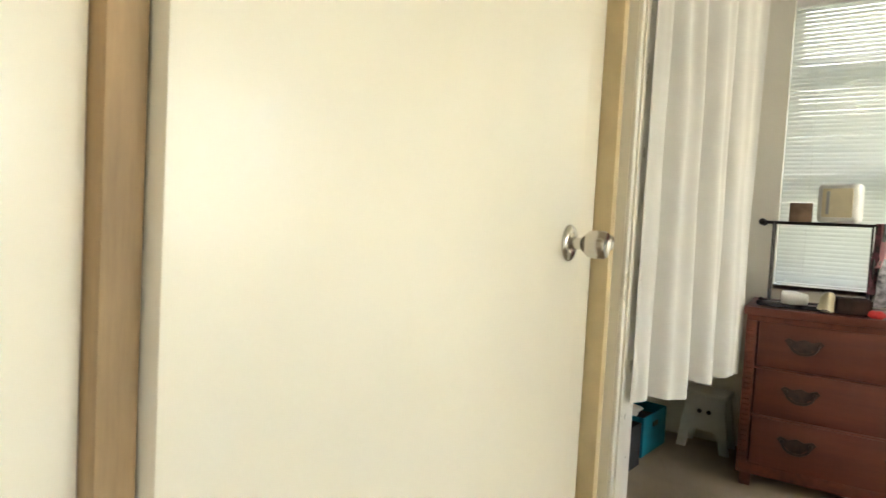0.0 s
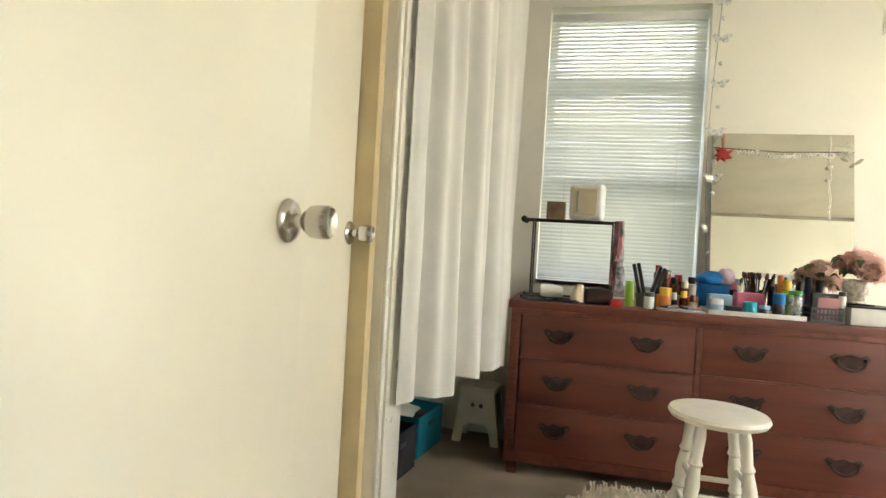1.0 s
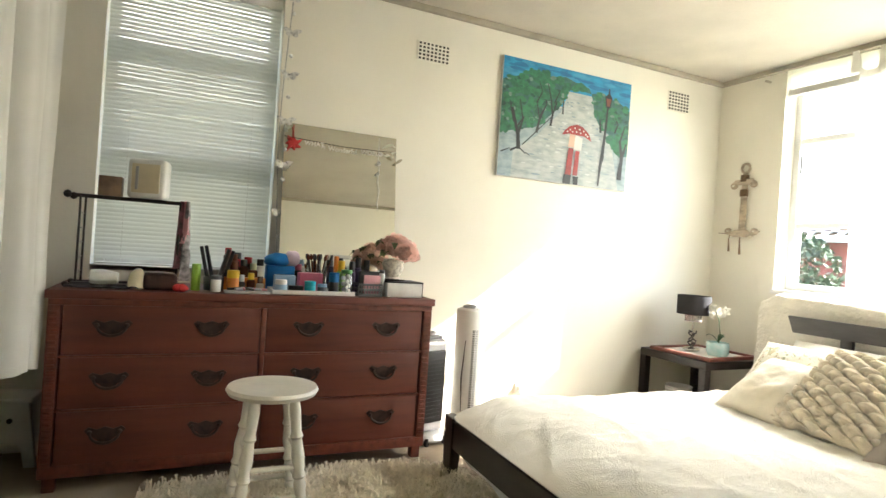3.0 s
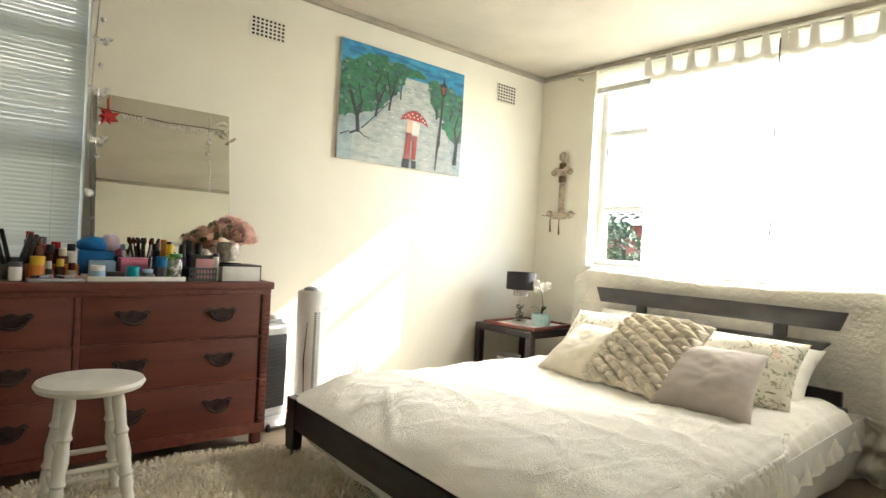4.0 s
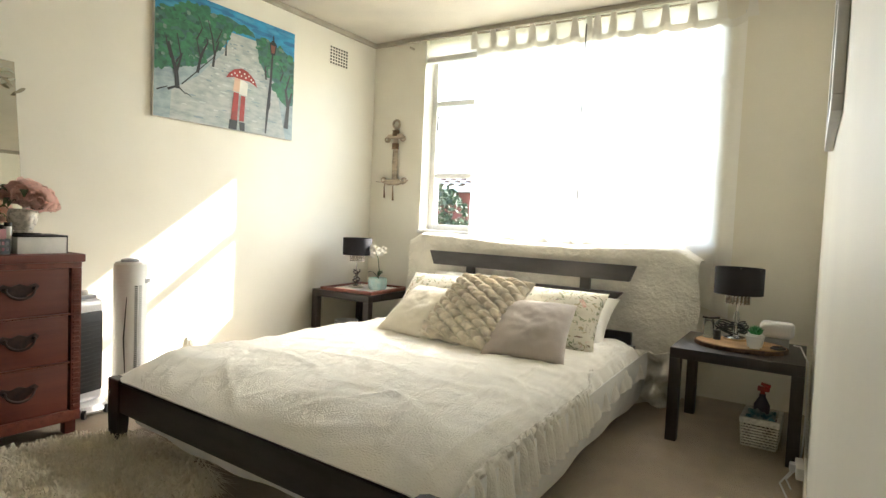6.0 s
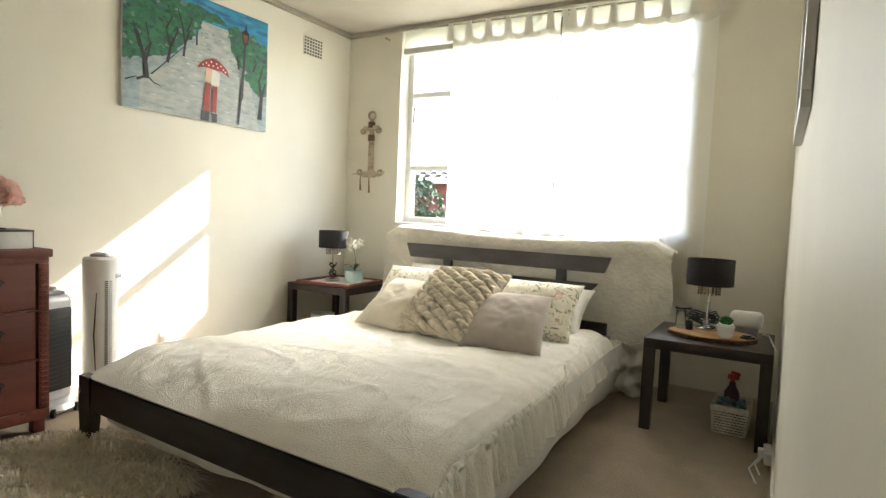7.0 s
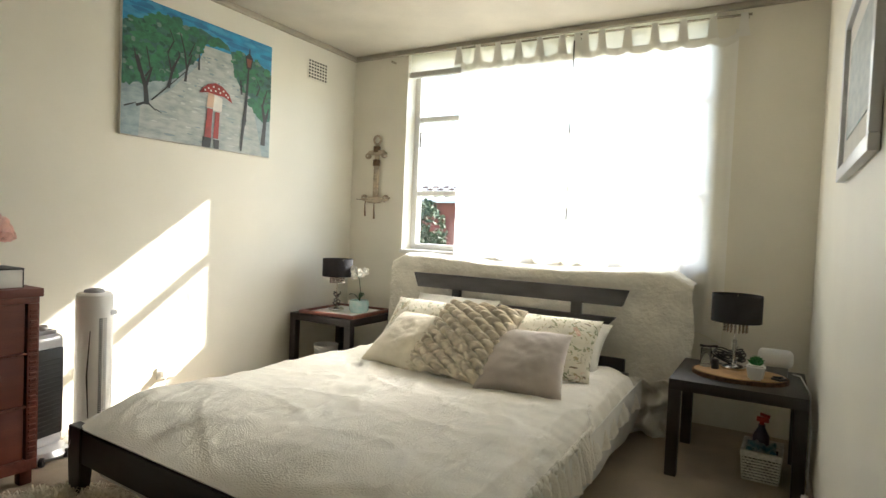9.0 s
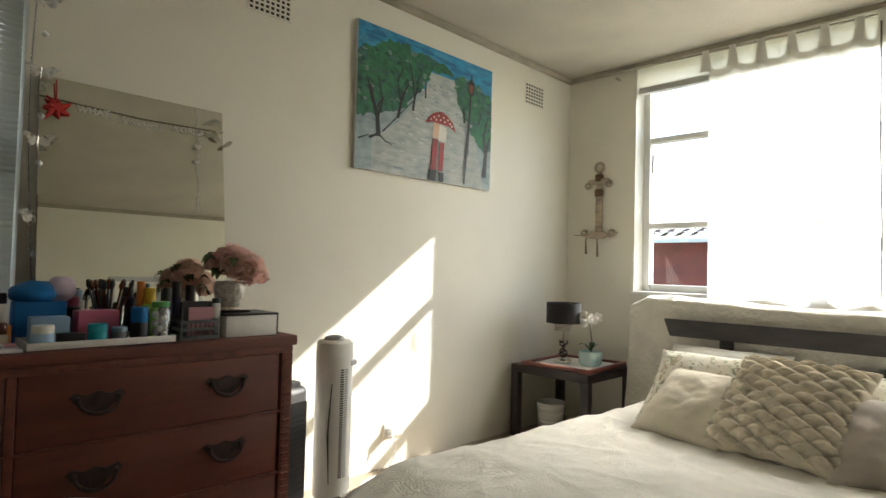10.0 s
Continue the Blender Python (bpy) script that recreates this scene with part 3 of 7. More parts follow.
def spread_point(u, v):
    """u runs from foot to head, v across from the north side over the top to the south side."""
    x = lerp(bx0 + 0.002, bx1 - 0.16, u)
    top = 0.376
    yn, ys = north_edge(x), south_edge(x)
    dn, ds = 0.12, 0.10 + 0.07 * step01(2.05, 2.45, x)
    wtop = yn - ys
    s = v * (dn + wtop + ds)
    if s < dn:
        y, z = yn + 0.010, top - (dn - s)
    elif s < dn + wtop:
        y, z = yn - (s - dn), top
    else:
        y, z = ys - 0.010, top - (s - dn - wtop)
    for edge, r, side in ((dn, 0.07, 1), (dn + wtop, 0.10, -1)):
        e = abs(s - edge)
        if e < r:
            q = (r - e) ** 2 / (4 * r)
            z -= q
            y -= side * q
    hang = max(0.0, top - z)
    if s > dn + wtop:
        y += (math.sin(x * 34 + 2 * math.sin(x * 7)) * 0.010 + math.sin(x * 71) * 0.004) * min(1, hang / 0.12) - hang * 0.35
    if s < dn:
        y += math.sin(x * 30) * 0.006 * min(1, hang / 0.08)
    foot = max(0.0, (0.27 - (x - bx0)) / 0.27)
    near = 1 - 0.75 * step01(0.0, 0.10, x - bx0)
    z -= foot ** 1.7 * 0.079 * (1 if z > 0.33 else 0.4)
    z += (1 - near) / 0.75 * (0.010 * n3(x * 2.3, y * 2.6, 1.7) + 0.004 * n3(x * 6, y * 3.4, 4.1) + 0.003 * n3(x * 16, y * 12, 0.3))
    for sx, sy, k_, o_ in ((1.6, 3.1, 0.008, 0.0), (3.4, 2.2, 0.006, 5.0), (5.5, 7.0, 0.003, 9.0), (2.0, 6.0, 0.005, 14.0)):
        z += k_ * (1 - near) / 0.75 * max(0.0, 1 - 4.5 * abs(n3(x * sx + o_, y * sy, o_ * 1.3 + 0.4))) ** 2
    z += 0.006 * math.exp(-((x - 1.95 - 0.22 * y) / 0.06) ** 2) * (0.5 + 0.5 * n3(y * 3, 2, 0))
    return slant(Vector((x, y, max(z, 0.035))))


b = B()
sheet(b, 170, 190, spread_point)
thick(b, -0.006)
bs = whole("bedspread", b, SPREAD, Matrix(), "rumpled cream woven cotton bedspread with a gathered edge over the bed", "bedspread", smooth=60)
# gathered flounce along the south edge, and the plain valance below it
FX0, FX1 = bx0 + 0.03, 2.78


def gather(x):
    return math.sin(x * 118 + 3.5 * math.sin(x * 13)) * 0.6 + math.sin(x * 63 + 4 * math.sin(x * 9)) * 0.4


def flounce(u, v):
    x = lerp(FX0, FX1, u)
    fall = v * 0.155
    g = gather(x)
    open_ = step01(0.0, 0.25, v) * step01(0.0, 0.03, u) * (1 - 0.85 * step01(0.62, 0.85, u))
    y = south_edge(x) - 0.042 - 0.20 * fall - 0.024 * g * open_ + 0.075 * step01(0.78, 1.0, u)
    z = 0.345 - fall * (0.92 + 0.06 * n3(x * 6, 0, 0)) + 0.006 * g * (1 - v)
    z -= 0.05 * max(0.0, 1 - (x - FX0) / 0.16) ** 2
    z += 0.010 * n3(x * 2.3, y * 2.6, 1.7)
    return slant(Vector((x + 0.012 * math.sin(x * 33) * v, y, z)))


b = B()
sheet(b, 640, 12, flounce)
thick(b, 0.002)
part("flounce", b, SPREAD, bs, "gathered cream cotton flounce", smooth=70)
b = B()
sheet(b, 640, 4, lambda u, v: flounce(u, 0.02) + Vector((0.004 * math.sin(u * 400) * v, 0.004 - 0.014 * v + 0.005 * v * gather(lerp(FX0, FX1, u) + 0.02), 0.008 - 0.004 * v + 0.008 * v * (1 - v) * 4)))
thick(b, 0.002)
part("gathered_heading", b, SPREAD, bs, "narrow frilled heading above the flounce", smooth=70)
# frayed threads at the foot corners
rf = random.Random(23)
verts, faces = [], []
for _ in range(420):
    if rf.random() < 0.7:
        p = flounce(rf.uniform(0, 0.05), rf.uniform(0.1, 1.0))
    else:
        p = spread_point(rf.uniform(0, 0.03), rf.uniform(0.0, 0.05))
    d = Vector((rf.uniform(-0.6, 0.2), rf.uniform(-0.5, 0.3), -1)).normalized() * rf.uniform(0.015, 0.05)
    side = Vector((d.y, -d.x, 0)).normalized() * 0.0011
    i = len(verts)
    verts += [p - side, p + side, p + d + side * 0.4, p + d - side * 0.4]
    faces.append((i, i + 1, i + 2, i + 3))
me = bpy.data.meshes.new("fringe")
me.from_pydata([tuple(v) for v in verts], [], faces)
me.materials.append(SPREAD)
fr = new("fringe", me)
fr.parent = bs
tagged(fr, "frayed cotton threads", kind="stuff")
b = B()


def valance(u, v):
    x = lerp(bx0 + 0.02, bx1 - 0.06, u)
    y = south_edge(x) - 0.046 + 0.030 * (1 - v) ** 2 - 0.012 * math.sin(math.pi * v) + 0.006 * math.sin(x * 13) * (1 - v)
    return slant(Vector((x, y, lerp(0.050, 0.318, v) + 0.015 * math.sin(x * 3.0) * (1 - v))))


sheet(b, 120, 12, valance)
thick(b, -0.003)
vl = thing("valance", (0, 0, 0), "plain cream valance round the bed base", "valance")
part("side_cloth", b, SHEET, vl, smooth=70)
b = B()
sheet(b, 90, 8, lambda u, v: slant(Vector((bx0 + 0.052 + 0.006 * math.sin(u * 31), lerp(by0 + 0.02, by1 - 0.12, u), lerp(0.112 + 0.014 * math.sin(u * 7), 0.182, v)))))
thick(b, -0.003)
part("foot_cloth", b, SHEET, vl, smooth=70)
for ob, off in [(o, bed.location) for o in bed.children] + [(mt, Vector())]:
    for v in ob.data.vertices:
        v.co = slant(v.co + off) - off


def cushion(name, w, hh, t, at, mat, label, weave_fn=None, n=34, group="pillows on the bed", sag=0.0):
    """A stuffed square: two bulged faces joined on a pinched seam. Local x across, z up, y depth."""
    c = B()
    for side in (1, -1):
        def f(u, v):
            a, d = 2 * u - 1, 2 * v - 1
            edge = max(0.0, (1 - abs(a) ** 2.6)) ** 0.55 * max(0.0, (1 - abs(d) ** 2.6)) ** 0.55
            pin = 1 - 0.07 * (1 - d * d) * abs(a) ** 3
            pin2 = 1 - 0.07 * (1 - a * a) * abs(d) ** 3
            y = side * t / 2 * edge
            y += side * edge * (0.010 * n3(a * 2.2 + w * 9, d * 2.2, side) + 0.004 * n3(a * 7, d * 7, side + 3))
            if weave_fn and side < 0:
                y -= weave_fn(u, v) * min(1, 0.25 + edge * 2.2)
            z = d * hh / 2 * pin2
            z -= sag * (1 - a * a) * max(0, d)
            return Vector((a * w / 2 * pin, y, z + hh / 2))
        sheet(c, n, n, f)
    bmesh.ops.remove_doubles(c, verts=c.verts, dist=0.0008)
    bmesh.ops.recalc_face_normals(c, faces=c.faces)
    return whole(name, c, mat, at, label, "pillow", group, smooth=70)


def basket(u, v):
    """Chunky plaited bands crossing on the diagonal."""
    p, q = (0.60 * u + 1.10 * v) * 7.6, (1.10 * v - 0.60 * u) * 7.6
    i, j = math.floor(p), math.floor(q)
    fp, fq = p - i, q - j
    lift_p = max(0.0, math.sin(math.pi * (q + i))) ** 0.55
    lift_q = max(0.0, -math.sin(math.pi * (p + j))) ** 0.55
    rib = 0.10 * abs(math.sin((p + q) * 6.0))
    one = (1 - abs(2 * fp - 1) ** 2.4) * (0.25 + 0.75 * lift_p)
    two = (1 - abs(2 * fq - 1) ** 2.4) * (0.25 + 0.75 * lift_q)
    return 0.034 * (max(one, two) + rib)


def floral(name):
    m = surface(name, (0.86, 0.82, 0.71), 0.9, vary=0.05, scale=8, bump=0.3, bump_scale=180, sheen=0.2)
    n, l = m.node_tree.nodes, m.node_tree.links
    bs_ = n["Principled BSDF"]
    co = n["Texture Coordinate"]
    src = bs_.inputs["Base Color"].links[0].from_socket
    for sc, lo, hi, col, off in ((19, 0.62, 0.67, (0.36, 0.38, 0.24), 0.0), (24, 0.63, 0.68, (0.50, 0.43, 0.26), 3.0), (11, 0.65, 0.72, (0.72, 0.44, 0.36), 7.0),
                                 (13, 0.66, 0.72, (0.26, 0.20, 0.14), 12.0)):
        mp = n.new("ShaderNodeMapping")
        mp.inputs["Location"].default_value = (off, off * 0.7, off * 1.3)
        l.new(co.outputs["Object"], mp.inputs[0])
        t = n.new("ShaderNodeTexNoise")
        t.inputs["Scale"].default_value, t.inputs["Detail"].default_value, t.inputs["Distortion"].default_value = sc, 3, 1.6
        l.new(mp.outputs[0], t.inputs[0])
        r = n.new("ShaderNodeMapRange")
        r.inputs["From Min"].default_value, r.inputs["From Max"].default_value = lo - 0.04, hi - 0.04
        l.new(t.outputs[0], r.inputs[0])
        mx = n.new("ShaderNodeMix")
        mx.data_type = 'RGBA'
        mx.inputs[7].default_value = (*col, 1)
        l.new(r.outputs[0], mx.inputs[0])
        l.new(src, mx.inputs[6])
        src = mx.outputs[2]
    l.new(src, bs_.inputs["Base Color"])
    return m


FLORAL = floral("printed_floral_cotton")
# local x of a cushion points along -y of the room; leaning back towards the headboard
def lean(x, y, z, back, turn=0, roll=0):
    return pose(x, y, z, 0, 0, -90 + turn) @ pose(0, 0, 0, -back, 0, 0) @ pose(0, 0, 0, 0, roll, 0)


def rest(left, right, top):
    """A pose on two bottom corners, leaning so that the upper edge passes through top."""
    left, right, top = Vector(left), Vector(right), Vector(top)
    mid = (left + right) / 2
    x = (right - left).normalized()
    z = top - mid
    z = (z - x * z.dot(x)).normalized()
    m = Matrix((x, z.cross(x), z)).transposed().to_4x4()
    m.translation = mid
    return m


cushion("pillow", 0.60, 0.42, 0.15, lean(3.28, 1.74, 0.352, 44), SHEET, "plain white sleeping pillow against the headboard")
cushion("pillow", 0.62, 0.38, 0.15, lean(3.22, 1.03, 0.352, 50), SHEET, "plain white sleeping pillow against the headboard")
cushion("pillow", 0.60, 0.41, 0.16, rest((2.86, 1.90, 0.37), (2.84, 1.33, 0.37), (3.12, 1.60, 0.665)), FLORAL, "ivory pillow printed with flowers and leaves")
cushion("pillow", 0.60, 0.38, 0.16, rest((2.95, 1.29, 0.37), (2.97, 0.69, 0.37), (3.20, 0.98, 0.635)), FLORAL, "ivory pillow printed with flowers and leaves")
cushion("cushion", 0.39, 0.40, 0.13, rest((2.70, 1.85, 0.375), (2.63, 1.48, 0.375), (2.97, 1.69, 0.59)), CREAM_CUSHION, "plain cream cotton scatter cushion")
cushion("cushion", 0.49, 0.50, 0.13, rest((2.65, 1.53, 0.378), (2.59, 1.09, 0.378), (3.00, 1.33, 0.68)), KNIT, "oatmeal cushion plaited from chunky knitted bands", basket, 160)
cushion("cushion", 0.40, 0.40, 0.13, rest((2.56, 1.10, 0.375), (2.63, 0.725, 0.375), (2.88, 0.92, 0.58)), TAUPE, "soft taupe velvet scatter cushion")

# ---- throw draped over the low ledge behind the bed ----
LY0, LY1, LX, LZ = 0.36, 2.30, 3.66, 0.895
b = B()
box(b, 3.70, EX - 0.013, LY0 + 0.05, LY1 - 0.05, 0, LZ - 0.02, 0.01)
whole("bench", b, WHITE_PAINT, Matrix(), "low bench hidden under a throw behind the bed", "bench")


def throw_point(u, v):
    """u from south to north, v from the floor in front over the top to the window."""
    y = lerp(LY0 - 0.03, LY1 + 0.05, u)
    bottom = 0.06 + 0.10 * max(0, u - 0.2) + 0.02 * math.sin(u * 21)
    front, top = LZ - bottom, 0.27
    s = v * (front + top)
    if s < front:
        z = bottom + s
        x = LX + 0.012 * math.sin(y * 9 + 1.2) * (1 - s / front) - 0.05 * (1 - s / front) ** 2
    else:
        z = LZ
        x = LX + (s - front)
    r = 0.07
    e = abs(s - front)
    if e < r:
        z -= (r - e) * 0.22
        x += (r - e) * 0.22
    z += 0.016 * math.sin(y * 3.1 + 0.6) * step01(front * 0.6, front, s)
    x += 0.010 * n3(y * 4, z * 3, 2.0) + 0.006 * n3(y * 11, z * 9, 5.0)
    z += 0.006 * n3(y * 7, x * 7, 9.0)
    if u < 0.07:
        k = (0.07 - u) / 0.07
        z -= 0.075 * k * step01(front * 0.5, front, s)
        x += 0.03 * k
        y -= 0.012 * k * math.sin(z * 14)
    if u > 0.95:
        k = (u - 0.95) / 0.05
        z -= 0.05 * k * step01(front * 0.6, front, s)
    return Vector((x, y, z))


b = B()
sheet(b, 110, 70, throw_point)
thick(b, -0.008)
th = thing("throw", (0, 0, 0), "ivory quilted cotton throw draped over the ledge behind the bed", "throw")
part("cloth", b, THROW, th, smooth=60)
b = B()
tube(b, [throw_point(i / 60, 0.0) for i in range(61)], 0.007, 6)
part("hem", b, THROW, th)
b = B()


def bunch(u, v):
    y = lerp(0.40, 0.62, u)
    z = 0.01 + 0.30 * v
    x = 3.57 + 0.03 * math.sin(v * 16 + u * 3) + 0.03 * math.sin(u * 11) - 0.05 * (1 - v) + 0.02 * n3(u * 5, v * 5, 0)
    return Vector((x, y + 0.03 * math.sin(v * 7), z))


sheet(b, 30, 40, bunch)
thick(b, -0.01)
whole("blanket", b, THROW, Matrix(), "bunched ivory blanket hanging beside the bed head", "blanket", smooth=60)


# ---- side tables ----
def side_table(at, label):
    t = thing("side_table", at, label, "side table", "side tables")
    S, TH = 0.55, 0.45
    g = B()
    box(g, 0, S, 0, S, TH - 0.05, TH, 0.002)
    part("tabletop", g, BLACKWOOD, t)
    for x in (0.0, S - 0.05):
        for y in (0.0, S - 0.05):
            g = B()
            box(g, x, x + 0.05, y, y + 0.05, 0, TH - 0.05, 0.002)
            part("leg", g, BLACKWOOD, t)
    return t


side_table((3.28, 2.405, 0), "square black-brown side table by the corner, tray on top")
side_table((3.06, -0.20, 0), "square black-brown side table against the plain wall")


# ---- curtains ----
b = B()


def closet_curtain(u, v):
    x0, y0, x1, y1 = -0.440, 1.640, -0.185, 2.50
    zt = 2.36
    zb = 0.500 + 0.022 * step01(0.34, 0.37, u) - 0.030 * u + 0.010 * math.sin(u * 17)
    z = lerp(zb, zt, v)
    k = 0.5 + 0.5 * (1 - v)
    wave = 0.045 * k * math.sin(u * 25 + 0.6 * math.sin(u * 9) + 0.5 * v) + 0.012 * math.sin(u * 61 + v * 2)
    wave *= step01(0.0, 0.12, u)
    px, py = lerp(x0, x1, u), lerp(y0, y1, u)
    return Vector((px + wave * 0.96 + 0.008 * step01(0.0, 0.12, u) * n3(u * 6, v * 4, 0), py - wave * 0.28, z))


sheet(b, 150, 40, closet_curtain)
thick(b, -0.002)
cc = thing("curtain", (0, 0, 0), "white cotton curtain hung across the open alcove", "curtain")
part("cloth", b, CURTAIN, cc, smooth=70)
b = B()
tube(b, [(-0.47, 1.55, 2.385), (-0.10, 2.82, 2.385), (-0.05, 2.99, 2.385)], 0.010, 10)
part("curtain_rod", b, IRON, cc, "dark metal curtain rod")
for i in range(9):
    u = 0.03 + i * 0.118
    b = B()
    px, py = lerp(-0.450, -0.185, u), lerp(1.62, 2.50, u)
    tube(b, [(px + 0.016 * math.cos(a), py + 0.004 * math.cos(a), 2.378 + 0.018 * math.sin(a)) for a in [j * math.tau / 12 for j in range(13)]], 0.002, 6)
    part("ring", b, IRON, cc)

# sheer window curtains with tabs over a rod
ROD_Z, ROD_X = 2.395, 3.915
rod = thing("curtain_rod", (0, 0, 0), "thin metal curtain rod across the wide window", "curtain rod")
b = B()
tube(b, [(ROD_X, 0.14, ROD_Z - 0.03), (ROD_X, 1.3, ROD_Z - 0.012), (ROD_X, 2.62, ROD_Z + 0.012)], 0.007, 10)
part("rod", b, CHROME, rod)
for y in (0.16, 1.13, 2.60):
    b = B()
    box(b, ROD_X, EX, y - 0.006, y + 0.006, ROD_Z - 0.035, ROD_Z - 0.02, 0.002)
    part("bracket", b, CHROME, rod)


def rod_z(y):
    return ROD_Z - 0.03 + (y - 0.14) * 0.017


def sheer(y0, y1, zb0, zb1, tabs, label):
    c = thing("sheer_curtain", (0, 0, 0), label, "curtain", "sheer window curtains")
    g = B()

    def f(u, v):
        y = lerp(y0, y1, u)
        zt = rod_z(y) - 0.088 - 0.030 * abs(math.sin(math.pi * u * tabs)) ** 0.7
        zb = lerp(zb0, zb1, u)
        z = lerp(zb, zt, v)
        w = 0.018 * math.sin(u * 22 + math.sin(u * 8)) * (0.6 + 0.6 * (1 - v)) + 0.004 * math.sin(u * 57)
        return Vector((ROD_X + w * 0.9, y, z))
    sheet(g, 110, 30, f)
    part("cloth", g, SHEER, c, smooth=70)
    g = B()

    def hem(u, v):
        p_ = f(u, 1.0)
        q_ = f(u, 0.972)
        return p_.lerp(q_, v) + Vector((-0.003, 0, 0))
    sheet(g, 110, 2, hem)
    part("header", g, CURTAIN, c, "doubled top hem", smooth=70)
    for i in range(tabs + 1):
        y = lerp(y0 + 0.022, y1 - 0.022, i / tabs)
        g = B()
        z1 = rod_z(y)
        sheet(g, 1, 10, lambda u, v: Vector((ROD_X + 0.012 * math.cos(v * math.pi * 2) if 0.25 < v < 0.75 else ROD_X + (-0.008 if v < 0.5 else 0.008),
                                             y + (u - 0.5) * (0.038 + 0.030 * (1 - math.sin(v * math.pi)) ** 2), z1 - 0.115 + 0.125 * math.sin(v * math.pi))))
        thick(g, 0.001)
        part("tab", g, CURTAIN, c)
    return c


sheer(1.985, 1.105, 0.84, 0.84, 6, "white striped sheer curtain with tab tops, drawn across the window")
sheer(1.115, 0.20, 0.84, 0.50, 6, "white striped sheer curtain with tab tops, hanging past the sill")
rbl = thing("raised_blind", (0, 0, 0), "white venetian blind pulled up under the window head", "blind")
b = B()
box(b, EX + 0.022, EX + 0.026, W2[0] + 0.01, W2[1] - 0.01, 2.29, 2.425, 0.001, 1)
part("headbox", b, PELMET, rbl)
for i in range(7):
    b = B()
    box(b, EX + 0.006, EX + 0.056, W2[0] + 0.012, W2[1] - 0.012, 2.245 + i * 0.0060, 2.2485 + i * 0.0060)
    part("slat", b, ALU, rbl)

# ---- stool ----
st = thing("stool", (0.615, 2.06, 0), "round white painted wooden stool with turned legs", "stool")
b = B()
lathe(b, [(0.001, 0.462), (0.135, 0.462), (0.158, 0.470), (0.166, 0.484), (0.160, 0.496), (0.135, 0.499), (0.05, 0.496), (0.001, 0.495)], 40)
part("seat", b, WHITE_PAINT, st)
LEG = [(0.0, 0.016), (0.10, 0.017), (0.16, 0.022), (0.20, 0.018), (0.22, 0.024), (0.26, 0.019), (0.34, 0.022), (0.38, 0.018), (0.40, 0.025),
       (0.44, 0.019), (0.55, 0.024), (0.68, 0.018), (0.70, 0.024), (0.74, 0.018), (0.9, 0.021), (1.0, 0.016)]
feet = []
for k in range(4):
    a = radians(45 + 90 * k)
    top, bot = Vector((0.095 * math.cos(a), 0.095 * math.sin(a), 0.468)), Vector((0.165 * math.cos(a), 0.165 * math.sin(a), 0.0))
    feet.append((top, bot))
    b = B()
    tube(b, [bot.lerp(top, s) for s, r in LEG], [r for s, r in LEG], 14)
    part("leg", b, WHITE_PAINT, st)
for k in range(4):
    for s in ((0.24, 0.47) if k % 2 == 0 else (0.34, 0.58)):
        (t0, b0), (t1, b1) = feet[k], feet[(k + 1) % 4]
        b = B()
        tube(b, [b0.lerp(t0, s), b1.lerp(t1, s)], 0.010, 10)
        part("rung", b, WHITE_PAINT, st)

# ---- shag rug ----
RX0, RX1, RY0, RY1 = 0.02, 1.50, 1.42, 2.33
rug = thing("rug", (0, 0, 0), "ivory long-haired shag rug on the carpet", "rug")
rr = random.Random(7)


def in_rug(x, y, m=0.0):
    cx, cyy, ax, ay = (RX0 + RX1) / 2, (RY0 + RY1) / 2, (RX1 - RX0) / 2 - m, (RY1 - RY0) / 2 - m
    e = abs((x - cx) / ax) ** 3.2 + abs((y - cyy) / ay) ** 3.2
    return e + 0.25 * n3(x * 5, y * 5, 3) < 1


b = B()
base = [((RX0 + RX1) / 2 + 0.62 * math.cos(a) * abs(math.cos(a)) ** -0.35 * 0.93, (RY0 + RY1) / 2 + 0.38 * math.sin(a) * max(0.05, abs(math.sin(a))) ** -0.35 * 0.93)
        for a in [0.01 + i * math.tau / 60 for i in range(60)]]
lo = [b.verts.new((x, y, 0.002)) for x, y in base]
hi = [b.verts.new((x, y, 0.018)) for x, y in base]
b.faces.new(hi)
for i in range(60):
    j = (i + 1) % 60
    b.faces.new((lo[i], lo[j], hi[j], hi[i]))
part("backing", b, FUR, rug)
verts, faces = [], []
for _ in range(42000):
    x, y = rr.uniform(RX0, RX1), rr.uniform(RY0, RY1)
    if not in_rug(x, y):
        continue
    a = rr.uniform(0, math.tau) * 0.5 + 5 * n3(x * 3, y * 3, 0)
    L, up, w = rr.uniform(0.05, 0.125), rr.uniform(0.02, 0.075), rr.uniform(0.002, 0.0055)
    dx, dy = math.cos(a), math.sin(a)
    z0 = 0.008
    i = len(verts)
    for s, hgt in ((0, 0.0), (0.45, 1.0), (1.0, 0.55)):
        ww = w * (1 - 0.75 * s)
        px, py, pz = x + dx * L * s, y + dy * L * s, z0 + up * hgt
        verts += [(px - dy * ww, py + dx * ww, pz), (px + dy * ww, py - dx * ww, pz)]
    faces += [(i, i + 1, i + 3, i + 2), (i + 2, i + 3, i + 5, i + 4)]
me = bpy.data.meshes.new("pile")
me.from_pydata(verts, [], faces)
me.materials.append(FUR)
pile = new("shag", me)
pile.parent = rug
tagged(pile, kind="stuff")

